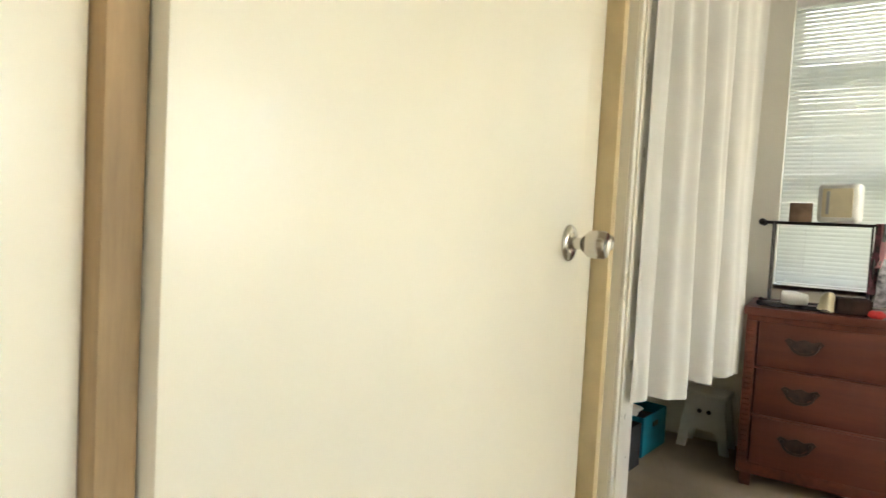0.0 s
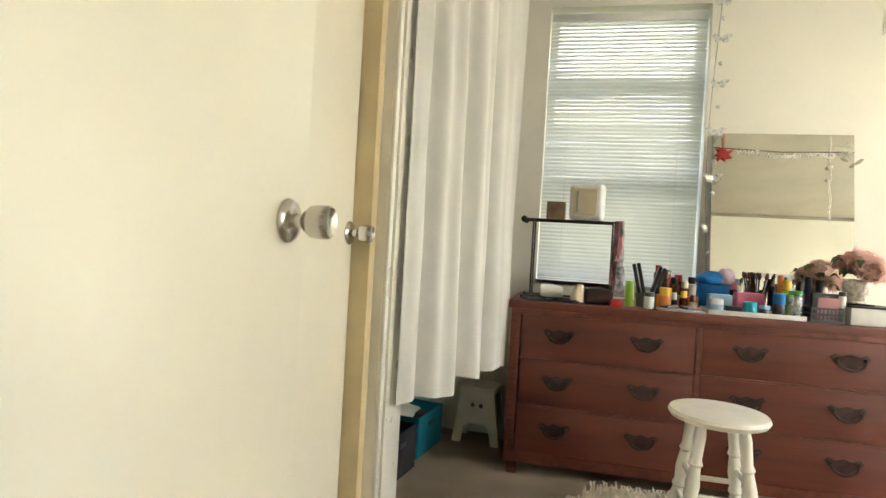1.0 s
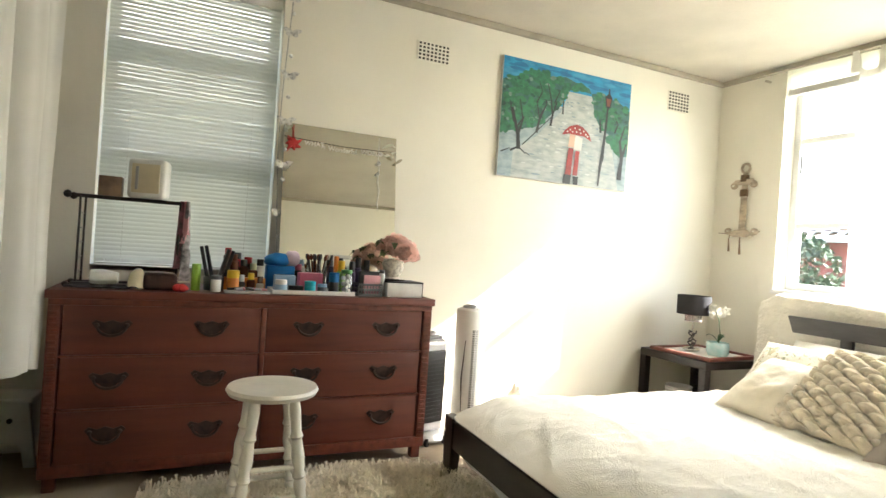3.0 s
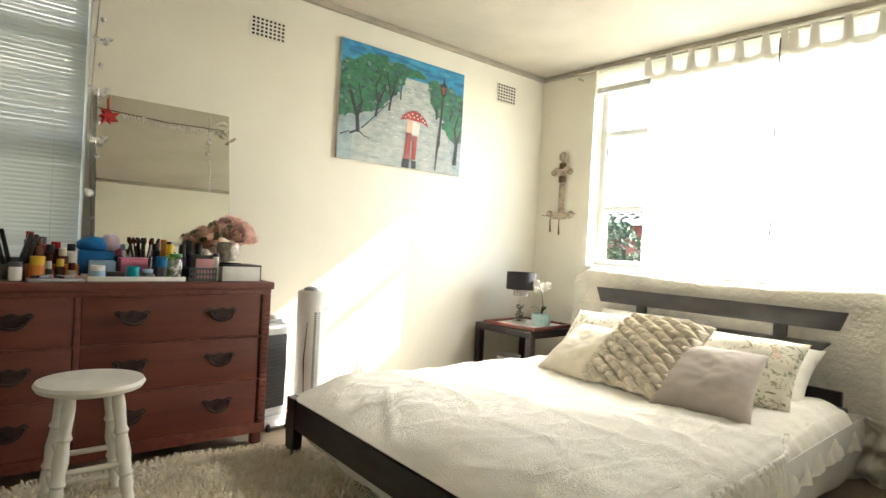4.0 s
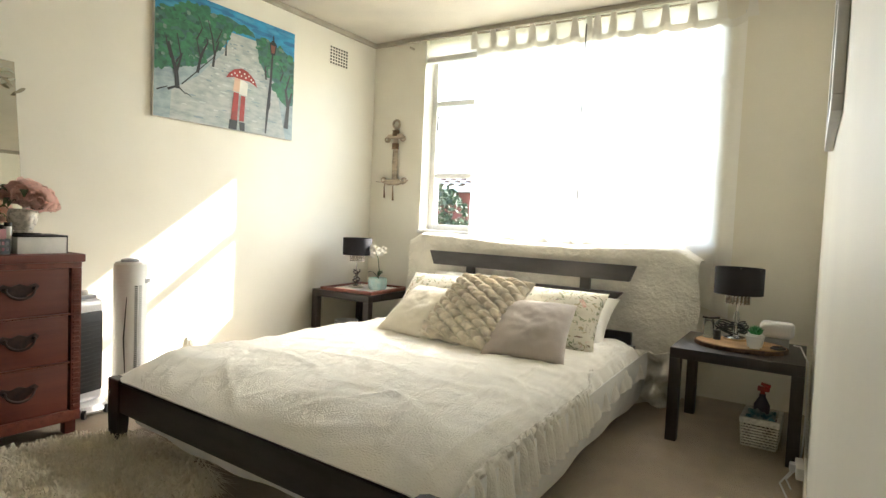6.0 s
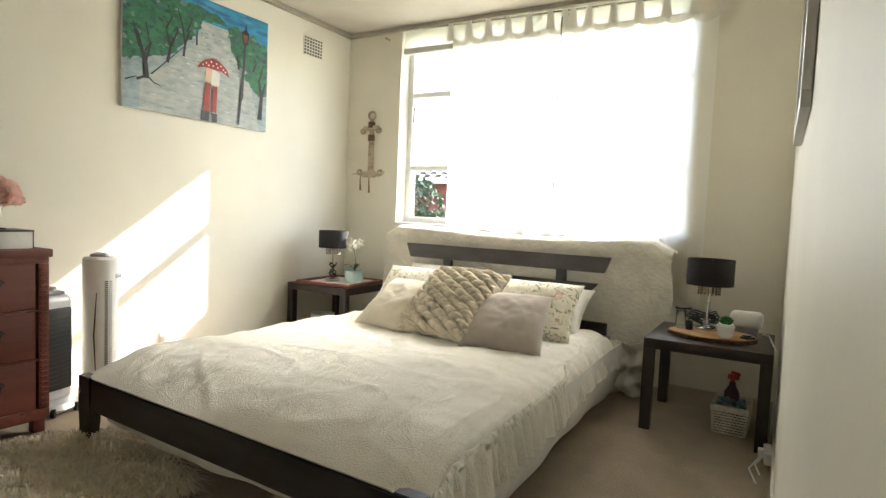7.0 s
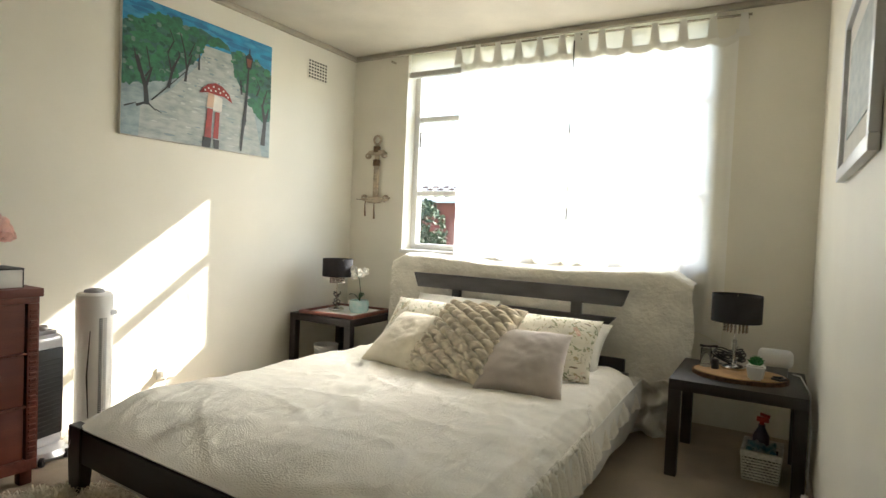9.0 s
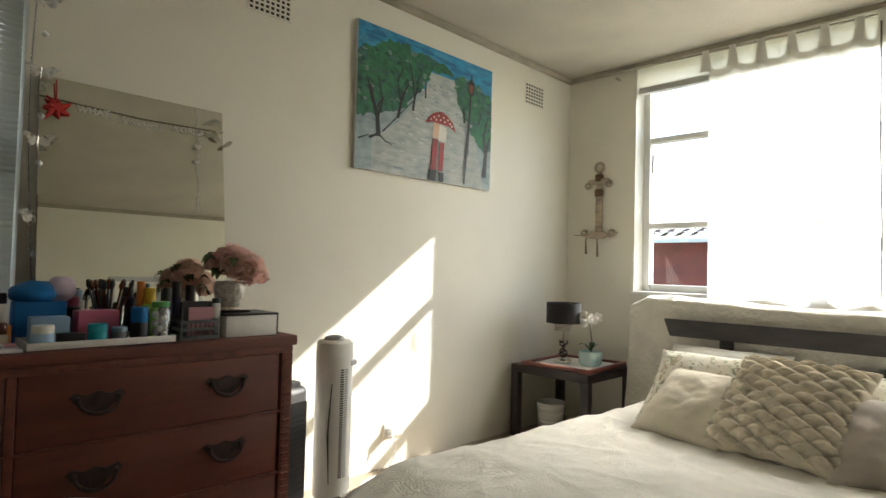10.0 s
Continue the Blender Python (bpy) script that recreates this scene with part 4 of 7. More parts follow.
# ---- painting on the north wall ----
PX0, PX1, PZ0, PZ1 = 2.025, 3.055, 1.525, 2.272
PWD, PHT = PX1 - PX0, PZ1 - PZ0
pt = thing("painting", (PX0, NY - 0.003, PZ0), "unframed canvas painting of a tree-lined path in blue, green and grey", "painting")


def brushed(name, a, c, sx=3, sz=14, sc=3.0):
    return surface(name, a, 0.5, vary=0.2, scale=sc, stretch=(sx, 1, sz), second=c, grain=0.5, grain_scale=30, bump=0.35, bump_scale=60)


P_GREY = brushed("grey_blue_brushwork", (0.33, 0.41, 0.43), (0.20, 0.28, 0.32), 3, 7, 4.0)
P_PATH = brushed("pale_grey_brushwork", (0.44, 0.47, 0.45), (0.28, 0.33, 0.34), 3, 8, 4.0)
P_SKY = brushed("blue_brushwork", (0.03, 0.30, 0.52), (0.02, 0.16, 0.36), 3, 8)
P_GREEN = brushed("leaf_green_brushwork", (0.03, 0.165, 0.085), (0.014, 0.085, 0.05), 5, 6, 5.0)
P_GREEN2 = brushed("blue_green_brushwork", (0.045, 0.155, 0.125), (0.02, 0.09, 0.085), 5, 6, 5.0)
P_DARK = surface("dark_brush_line", (0.02, 0.025, 0.03), 0.5)
P_RED = brushed("red_brushwork", (0.36, 0.025, 0.02), (0.20, 0.018, 0.015), 6, 4)
P_SKIN = surface("pale_peach_brushwork", (0.66, 0.45, 0.32), 0.5)
P_WHITE = surface("white_brushwork", (0.78, 0.76, 0.70), 0.5)
PD = 0.020


LAYER = [0]


def flat(bm, pts, layer):
    LAYER[0] += 1
    vs = [bm.verts.new((u / (1.27 - 0.27 * u) * PWD, -PD - 0.0006 - 0.00001 * LAYER[0], w * PHT)) for u, w in pts]
    f = bm.faces.new(vs)
    f.normal_update()
    if f.normal.y > 0:
        f.normal_flip()


def blob(cx, cz, rx, rz, n=22, seed=0.0, rough=0.22):
    out = []
    for i in range(n):
        a = i * math.tau / n
        k = 1 + rough * n3(math.cos(a) * 2.2 + seed, math.sin(a) * 2.2, seed * 1.7)
        out.append((min(0.998, max(0.002, cx + rx * k * math.cos(a))), min(0.998, max(0.002, cz + rz * k * math.sin(a)))))
    return out


b = B()
box(b, 0, PWD, -PD, 0, 0, PHT, 0.001, 1)
part("canvas", b, P_WHITE, pt, "pale wrapped canvas edge")
b = B()
flat(b, [(0.002, 0.002), (0.998, 0.002), (0.998, 0.998), (0.002, 0.998)], 0)
part("painted_ground", b, P_GREY, pt)
b = B()
flat(b, [(0.002, 0.72), (0.998, 0.60), (0.998, 0.998), (0.002, 0.998)], 1)
part("painted_sky", b, P_SKY, pt)
rp = random.Random(31)
P_CLOUD = brushed("pale_blue_brushwork", (0.06, 0.32, 0.52), (0.04, 0.24, 0.44), 3, 8)
P_NIGHT = brushed("deep_blue_brushwork", (0.02, 0.18, 0.38), (0.015, 0.13, 0.30), 3, 8)
for mat in (P_CLOUD, P_NIGHT):
    b = B()
    for _ in range(16):
        u = rp.uniform(0.03, 0.97)
        flat(b, blob(u, rp.uniform(0.86, 0.985), rp.uniform(0.03, 0.07), rp.uniform(0.008, 0.02), 14, u * 9, 0.3), 1)
    tagged(part("painted_cloud", b, mat, pt), kind="stuff")
b = B()
flat(b, [(0.12, 0.002), (0.95, 0.002), (0.88, 0.44), (0.77, 0.62), (0.735, 0.81), (0.55, 0.81), (0.50, 0.62), (0.40, 0.49), (0.32, 0.38), (0.13, 0.22)], 2)
part("painted_path", b, P_PATH, pt)
P_PALE = brushed("light_grey_brushwork", (0.54, 0.57, 0.55), (0.40, 0.45, 0.45), 2, 9)
P_SLATE = brushed("slate_brushwork", (0.26, 0.33, 0.36), (0.20, 0.26, 0.29), 2, 9)
for mat, n_ in ((P_PALE, 55), (P_SLATE, 30)):
    b = B()
    for _ in range(n_):
        w = rp.uniform(0.03, 0.76)
        left = lerp(0.12, 0.55, w / 0.8)
        u = rp.uniform(left, 0.90 - 0.16 * w / 0.8)
        flat(b, blob(u, w, rp.uniform(0.012, 0.045) * (1.1 - w), rp.uniform(0.004, 0.009), 10, u * 7 + w, 0.35), 2)
    tagged(part("painted_paving", b, mat, pt), kind="stuff")
LEFT_WOOD = [(0.002, 0.36), (0.08, 0.38), (0.20, 0.42), (0.30, 0.45), (0.37, 0.52), (0.44, 0.60), (0.50, 0.68), (0.545, 0.82), (0.62, 0.84), (0.72, 0.83),
             (0.70, 0.875), (0.60, 0.90), (0.52, 0.93), (0.42, 0.90), (0.34, 0.93), (0.24, 0.93), (0.17, 0.87), (0.08, 0.83), (0.002, 0.80)]
RIGHT_WOOD = [(0.72, 0.83), (0.755, 0.64), (0.80, 0.54), (0.86, 0.50), (0.90, 0.36), (0.95, 0.30), (0.998, 0.33), (0.998, 0.74), (0.93, 0.80), (0.87, 0.82), (0.80, 0.86)]
for wood in (LEFT_WOOD, RIGHT_WOOD):
    b = B()
    flat(b, wood, 3)
    part("painted_foliage", b, P_GREEN2, pt)


def inside(poly, u, w):
    hit = False
    for (u0, w0), (u1, w1) in zip(poly, poly[1:] + poly[:1]):
        if (w0 > w) != (w1 > w) and u < (u1 - u0) * (w - w0) / (w1 - w0) + u0:
            hit = not hit
    return hit


P_MID = brushed("mid_green_brushwork", (0.035, 0.20, 0.095), (0.02, 0.12, 0.06), 5, 6, 5.0)
P_DEEP = brushed("deep_green_brushwork", (0.016, 0.09, 0.06), (0.010, 0.055, 0.045), 5, 6, 5.0)
P_MIST = brushed("grey_green_brushwork", (0.16, 0.27, 0.22), (0.08, 0.17, 0.15), 5, 6, 5.0)
for mat, n_, r_ in ((P_GREEN, 70, 0.040), (P_DEEP, 60, 0.020), (P_MID, 80, 0.030), (P_MIST, 30, 0.018), (P_GREEN, 50, 0.020)):
    b = B()
    k = 0
    while k < n_:
        u, w = rp.uniform(0.0, 1.0), rp.uniform(0.30, 0.93)
        if inside(LEFT_WOOD, u, w) or inside(RIGHT_WOOD, u, w):
            flat(b, blob(u, w, r_ * rp.uniform(0.6, 1.3) * (0.75 if u > 0.5 else 1), r_ * rp.uniform(0.5, 1.1), 13, k * 1.3, 0.55), 4)
            k += 1
    tagged(part("painted_foliage", b, mat, pt), kind="stuff")


def stroke(bm, pts, w0, w1, layer):
    n = len(pts)
    L, R = [], []
    for i, (u, w) in enumerate(pts):
        a, c = pts[max(0, i - 1)], pts[min(n - 1, i + 1)]
        dx, dz = c[0] - a[0], c[1] - a[1]
        k = math.hypot(dx, dz) or 1
        hw = lerp(w0, w1, i / (n - 1)) / 2
        L.append((u - dz / k * hw, w + dx / k * hw))
        R.append((u + dz / k * hw, w - dx / k * hw))
    flat(bm, L + R[::-1], layer)


for pts, w0 in (([(0.17, 0.24), (0.16, 0.36), (0.12, 0.50), (0.10, 0.58)], 0.035), ([(0.16, 0.36), (0.20, 0.52)], 0.02), ([(0.10, 0.22), (0.17, 0.26), (0.23, 0.21)], 0.02),
                ([(0.31, 0.40), (0.33, 0.52), (0.37, 0.64)], 0.022), ([(0.33, 0.52), (0.30, 0.66)], 0.012), ([(0.42, 0.48), (0.43, 0.58), (0.46, 0.70)], 0.018),
                ([(0.51, 0.60), (0.51, 0.72)], 0.014), ([(0.80, 0.50), (0.79, 0.62)], 0.014), ([(0.95, 0.10), (0.96, 0.30), (0.94, 0.46)], 0.03), ([(0.96, 0.30), (0.985, 0.44)], 0.018),
                ([(0.20, 0.28), (0.30, 0.40), (0.44, 0.58)], 0.010),
                ([(0.12, 0.46), (0.09, 0.56), (0.08, 0.62)], 0.014), ([(0.155, 0.44), (0.19, 0.50), (0.16, 0.66)], 0.014), ([(0.33, 0.54), (0.38, 0.66), (0.37, 0.70)], 0.014),
                ([(0.43, 0.58), (0.41, 0.72), (0.38, 0.84)], 0.013), ([(0.44, 0.68), (0.48, 0.80)], 0.010), ([(0.30, 0.66), (0.34, 0.76), (0.31, 0.84)], 0.010),
                ([(0.90, 0.52), (0.92, 0.60), (0.90, 0.66)], 0.010), ([(0.94, 0.44), (0.97, 0.60)], 0.012), ([(0.02, 0.20), (0.10, 0.24)], 0.012), ([(0.23, 0.22), (0.27, 0.20)], 0.010)):
    b = B()
    stroke(b, pts, w0, w0 * 0.45, 7)
    part("painted_trunk", b, P_DARK, pt)
b = B()
stroke(b, [(0.805, 0.02), (0.815, 0.22), (0.825, 0.30)], 0.010, 0.026, 8)
stroke(b, [(0.820, 0.25), (0.832, 0.48), (0.842, 0.74)], 0.024, 0.010, 8)
flat(b, [(0.828, 0.735), (0.858, 0.735), (0.870, 0.83), (0.846, 0.875), (0.818, 0.83)], 8)
stroke(b, [(0.846, 0.87), (0.846, 0.91)], 0.010, 0.006, 8)
part("painted_lamp_post", b, P_DARK, pt)
b = B()
flat(b, [(0.834, 0.75), (0.853, 0.75), (0.861, 0.82), (0.827, 0.82)], 10)
part("painted_lantern", b, surface("red_brown_brush_line", (0.20, 0.07, 0.05), 0.5), pt)
b = B()
flat(b, [(0.555, 0.084), (0.601, 0.084), (0.610, 0.319), (0.573, 0.319)], 8)
flat(b, [(0.615, 0.084), (0.649, 0.084), (0.656, 0.302), (0.626, 0.302)], 8)
part("painted_red_form", b, P_RED, pt)
b = B()
flat(b, [(0.567, 0.328), (0.616, 0.328), (0.616, 0.445), (0.576, 0.445)], 9)
part("painted_peach_form", b, P_SKIN, pt)
b = B()
flat(b, [(0.610, 0.311), (0.668, 0.311), (0.673, 0.420), (0.619, 0.445)], 9)
part("painted_white_form", b, P_WHITE, pt)
b = B()
flat(b, [(0.541, 0.003), (0.599, 0.003), (0.604, 0.084), (0.547, 0.084)], 8)
flat(b, [(0.622, 0.003), (0.656, 0.003), (0.656, 0.076), (0.616, 0.076)], 8)
part("painted_shadow_form", b, P_DARK, pt)
b = B()
flat(b, [(0.515, 0.425), (0.572, 0.445), (0.629, 0.440), (0.682, 0.440), (0.739, 0.405), (0.717, 0.470), (0.669, 0.520), (0.625, 0.535), (0.572, 0.510), (0.537, 0.470)], 11)
part("painted_umbrella", b, P_RED, pt)
for u, w in ((0.555, 0.460), (0.577, 0.480), (0.594, 0.465), (0.612, 0.500), (0.625, 0.470), (0.647, 0.495), (0.656, 0.465), (0.678, 0.485), (0.695, 0.460), (0.709, 0.445)):
    b = B()
    flat(b, blob(u, w, 0.006, 0.008, 8, 1, 0.0), 12)
    part("painted_dot", b, P_WHITE, pt)

# ---- air vents ----
VENT_HOLE = surface("vent_shadow", (0.03, 0.025, 0.02), 0.9)


def vent(x0, x1, z0, z1, nx, nz):
    v = thing("air_vent", (x0, NY, z0), "cream plaster wall vent with square holes", "air vent", "wall vents")
    w, hh = x1 - x0, z1 - z0
    g = B()
    box(g, 0, w, -0.002, 0, 0, hh)
    part("backing", g, VENT_HOLE, v)
    cell, cz = w / nx, hh / nz
    for i in range(nx + 1):
        g = B()
        box(g, i * cell - 0.0048, i * cell + 0.0048, -0.0055, -0.002, -0.004, hh + 0.004, 0.001, 1)
        part("upright_bar", g, WALL, v)
    for j in range(nz + 1):
        g = B()
        box(g, -0.006, w + 0.006, -0.0065, -0.0025, j * cz - 0.0044, j * cz + 0.0044, 0.001, 1)
        part("cross_bar", g, WALL, v)


vent(1.462, 1.662, 2.135, 2.245, 8, 5)
vent(3.425, 3.628, 2.165, 2.305, 7, 6)

# ---- framed picture on the south wall ----
fp = thing("picture_frame", (1.80, SY, 1.30), "silver framed pale print on the plain wall", "picture")
FWD, FHT = 0.77, 0.53
for x0, x1, z0, z1 in ((0, FWD, 0, 0.04), (0, FWD, FHT - 0.04, FHT), (0, 0.04, 0.04, FHT - 0.04), (FWD - 0.04, FWD, 0.04, FHT - 0.04)):
    b = B()
    box(b, x0, x1, 0.001, 0.026, z0, z1, 0.004)
    part("frame", b, SILVER_PLASTIC, fp)
b = B()
box(b, 0.04, FWD - 0.04, 0.001, 0.012, 0.04, FHT - 0.04)
part("mount", b, SHEET, fp)
b = B()
box(b, 0.13, FWD - 0.13, 0.012, 0.015, 0.12, FHT - 0.12)
part("print", b, P_PATH, fp)

# ---- driftwood anchor on the east wall ----
DRIFT = surface("weathered_driftwood", (0.52, 0.43, 0.32), 0.8, vary=0.3, scale=10, stretch=(1, 1, 3), grain=0.6, grain_scale=60, bump=0.5, bump_scale=60)
ROPE = surface("brown_rope", (0.20, 0.12, 0.06), 0.9, vary=0.3, scale=80, bump=0.8, bump_scale=300)
an = thing("anchor_decoration", (EX, 2.738, 0), "weathered driftwood anchor wound with rope, hung on the wall", "wall decoration")
b = B()
for i in range(3):
    o = (i - 1) * 0.016
    tube(b, [(-0.016, o * 1.2, 1.30), (-0.018, o, 1.45 + 0.01 * i), (-0.016, o * 0.9, 1.60), (-0.016, o * 0.7, 1.74)], [0.009, 0.011, 0.010, 0.008], 8)
part("shank", b, DRIFT, an)
b = B()
tube(b, [(-0.016, 0.033 * math.cos(a), 1.775 + 0.033 * math.sin(a)) for a in [i * math.tau / 16 for i in range(17)]], 0.009, 8)
part("ring", b, DRIFT, an)
b = B()
for k in range(4):
    tube(b, [(-0.022, -0.10 + 0.01 * k, 1.655 + 0.012 * k), (-0.030, 0.0, 1.662 + 0.008 * k), (-0.022, 0.10 - 0.008 * k, 1.665 + 0.007 * k)], [0.007, 0.010, 0.006], 8)
part("stock", b, DRIFT, an)
b = B()
for k in range(5):
    tube(b, [(-0.024, -0.145 + 0.012 * k, 1.318 - 0.008 * k), (-0.034, -0.05, 1.285 + 0.008 * k), (-0.034, 0.05, 1.285 + 0.007 * k), (-0.022, 0.135 - 0.01 * k, 1.315 - 0.006 * k)], [0.006, 0.011, 0.011, 0.006], 8)
part("arms", b, DRIFT, an)
for y_, z_ in ((-0.078, 1.655), (0.078, 1.650), (-0.105, 1.315), (0.105, 1.318)):
    b = B()
    for k in range(3):
        r_ = 0.026 - 0.005 * k
        tube(b, [(-0.026 - 0.006 * k, y_ + r_ * math.cos(a), z_ + 0.8 * r_ * math.sin(a)) for a in [i * math.tau / 12 for i in range(13)]], 0.006, 6)
    part("driftwood_knot", b, DRIFT, an)
for z in (1.595, 1.70):
    b = B()
    for i in range(6):
        lathe(b, [(0.026, -0.004), (0.030, 0), (0.026, 0.004)], 14, Matrix.Translation((-0.020, 0, z + (i - 2.5) * 0.008)))
    part("rope_binding", b, ROPE, an)
for y0, dz in ((0.085, 0.13), (-0.005, 0.15)):
    b = B()
    tube(b, [(-0.03, y0, 1.295), (-0.034, y0 + 0.006, 1.26), (-0.03, y0 + 0.004, 1.30 - dz)], [0.004, 0.004, 0.008], 7)
    part("tassel", b, ROPE, an)
b = B()
tube(b, [(-0.012, 0.10, 1.300), (-0.008, 0.20, 1.306)], 0.0025, 6)
part("twig", b, ROPE, an)

# ---- step stool and storage boxes in the alcove ----
STEP = surface("pale_grey_plastic", (0.74, 0.73, 0.66), 0.5, vary=0.05, scale=8)
ss = thing("step_stool", pose(-0.348, 2.825, 0, 0, 0, -6), "pale grey folding plastic step stool beside the dresser", "step stool")
for y in (0.0, 0.14):
    b = B()
    prism(b, [(-0.125, 0), (-0.082, 0), (-0.066, 0.085), (-0.045, 0.105), (0.045, 0.105), (0.066, 0.085), (0.082, 0), (0.125, 0), (0.088, 0.275), (-0.088, 0.275)], 0.018, Matrix.Translation((0, y, 0)))
    panel = part("side_panel", b, STEP, ss)
    if y == 0:
        for x in (-0.022, 0.022):
            b = B()
            lathe(b, [(0.011, 0), (0.011, 0.003)], 14, Matrix.Translation((x, -0.0175, 0.20)) @ Matrix.Rotation(radians(90), 4, 'X'))
            part("grip_hole", b, BLACK_PLASTIC, panel)
b = B()
box(b, -0.10, 0.10, -0.022, 0.145, 0.272, 0.295, 0.008)
part("tread", b, STEP, ss)


def storage_box(at, w, d, hh, mat, label):
    t = thing("storage_box", at, label, "storage box", "boxes in the alcove")
    for x0, x1, y0, y1 in ((-w / 2, w / 2, 0, 0.006), (-w / 2, w / 2, d - 0.006, d), (-w / 2, -w / 2 + 0.006, 0.006, d - 0.006), (w / 2 - 0.006, w / 2, 0.006, d - 0.006)):
        g = B()
        box(g, x0, x1, y0, y1, 0, hh, 0.002, 1)
        part("side", g, mat, t)
    g = B()
    box(g, -w / 2 + 0.006, w / 2 - 0.006, 0.006, d - 0.006, 0.002, 0.008)
    part("bottom", g, mat, t)
    g = B()
    box(g, w / 2, w / 2 + 0.004, d * 0.40, d * 0.60, hh * 0.66, hh * 0.78, 0.001, 1)
    part("handle_slot", g, BLACK_PLASTIC, t)
    g = B()
    sheet(g, 14, 14, lambda u, v: Vector((lerp(-w / 2 + 0.01, w / 2 - 0.01, u), lerp(0.01, d - 0.01, v), hh * 0.75 + 0.035 * n3(u * 4, v * 4, w))))
    part("contents", g, DARK_CLOTH, t)
    return t


storage_box(pose(-0.735, 2.52, 0, 0, 0, -9), 0.33, 0.30, 0.195, TEAL, "teal fabric storage box on the carpet")
storage_box(pose(-0.77, 2.15, 0, 0, 0, -9), 0.33, 0.29, 0.20, DARK_CLOTH, "black fabric storage box on the carpet")
b = B()
sheet(b, 12, 12, lambda u, v: Vector((-0.83 + 0.2 * u, 2.55 + 0.2 * v, 0.168 + 0.05 * math.sin(3 * u) * math.sin(3 * v) + 0.012 * n3(u * 5, v * 5, 0))))
thick(b, 0.004)
whole("cloth", b, SHEET, Matrix(), "crumpled pale cloth in the teal box", "cloth")
for i in range(7):
    b = B()
    x0 = -0.62 - 0.02 * (i % 3)
    y0 = 1.80 + i * 0.155

    def garment(u, v, y0=y0, x0=x0, i=i):
        w = lerp(0.24, 0.18, v)
        return Vector((x0 - 0.22 + (u - 0.5) * 2 * w, y0 + 0.03 * math.sin(u * 9 + i) + 0.03 * n3(u * 4, v * 4, i), lerp(0.32 + 0.05 * (i % 3), 1.65, v)))
    sheet(b, 16, 16, garment)
    thick(b, 0.02)
    whole("garment", b, DARK_CLOTH, Matrix(), "dark garment hanging in the curtained alcove", "clothing", "hanging clothes")
b = B()
tube(b, [(-0.86, 1.712, 1.66), (-0.86, 2.998, 1.66)], 0.012, 10)
whole("clothes_rail", b, CHROME, Matrix(), "metal clothes rail in the alcove", "rail")

# ---- tower fan and heater ----
tf = thing("tower_fan", pose(1.785, 2.745, 0, 0, 0, 22), "slim white tower fan standing by the sunlit wall", "fan")
b = B()
lathe(b, [(0.128, 0.0), (0.130, 0.012), (0.110, 0.030), (0.060, 0.042), (0.058, 0.06)], 32)
part("base", b, WHITE_PLASTIC, tf)
b = B()
lathe(b, [(0.060, 0.055), (0.078, 0.075), (0.081, 0.12), (0.081, 0.68), (0.079, 0.712), (0.070, 0.722), (0.02, 0.724)], 32)
for v in b.verts:
    if v.co.y > 0:
        v.co.y *= 0.9
part("housing", b, WHITE_PLASTIC, tf)
b = B()
lathe(b, [(0.045, 0.722), (0.040, 0.735), (0.020, 0.742), (0.002, 0.743)], 20)
part("control_panel", b, GREY_PLASTIC, tf)
b = B()
box(b, 0.010, 0.052, -0.0835, -0.0690, 0.615, 0.640, 0.004)
part("badge", b, SILVER_PLASTIC, tf)
b = B()
tube(b, [(-0.0815 * math.cos(radians(28)), -0.0815 * math.sin(radians(28)), 0.14), (-0.083 * math.cos(radians(22)), -0.083 * math.sin(radians(22)), 0.34),
         (-0.0815 * math.cos(radians(30)), -0.0815 * math.sin(radians(30)), 0.55)], [0.002, 0.004, 0.002], 6)
part("seam", b, BLACK_PLASTIC, tf, "dark curved seam")
for i in range(46):
    for a0 in (-120, -105):
        b = B()
        z = 0.16 + i * 0.0098
        box(b, -0.0075, 0.0075, -0.0825, -0.079, z, z + 0.0055, 0, m=Matrix.Rotation(radians(90 + a0), 4, 'Z'))
        part("grille_slot", b, BLACK_PLASTIC if a0 == -120 else GREY_PLASTIC, tf)

ht = thing("heater", pose(1.545, 2.735, 0, 0, 0, 14), "silver and black upright electric heater beside the dresser", "heater")
b = B()
box(b, -0.085, 0.085, -0.055, 0.055, 0.055, 0.555, 0.035, 4)
part("housing", b, SILVER_PLASTIC, ht)
b = B()
box(b, -0.076, 0.070, -0.064, -0.050, 0.11, 0.495, 0.010, 2)
panel = part("front_panel", b, BLACK_PLASTIC, ht)
for i in range(16):
    b = B()
    box(b, -0.056, 0.056, -0.0655, -0.0615, 0.135 + i * 0.0205, 0.142 + i * 0.0205)
    part("grille_bar", b, BLACK_PLASTIC, panel)
b = B()
box(b, -0.06, 0.06, -0.035, 0.035, 0.552, 0.572, 0.008)
part("control_panel", b, GREY_PLASTIC, ht)
b = B()
lathe(b, [(0.018, 0.57), (0.018, 0.588), (0.012, 0.592)], 18, Matrix.Translation((0.02, 0, 0)))
part("dial", b, WHITE_PLASTIC, ht)
b = B()
lathe(b, [(0.115, 0.018), (0.120, 0.030), (0.105, 0.052), (0.07, 0.06)], 28)
part("foot", b, SILVER_PLASTIC, ht)
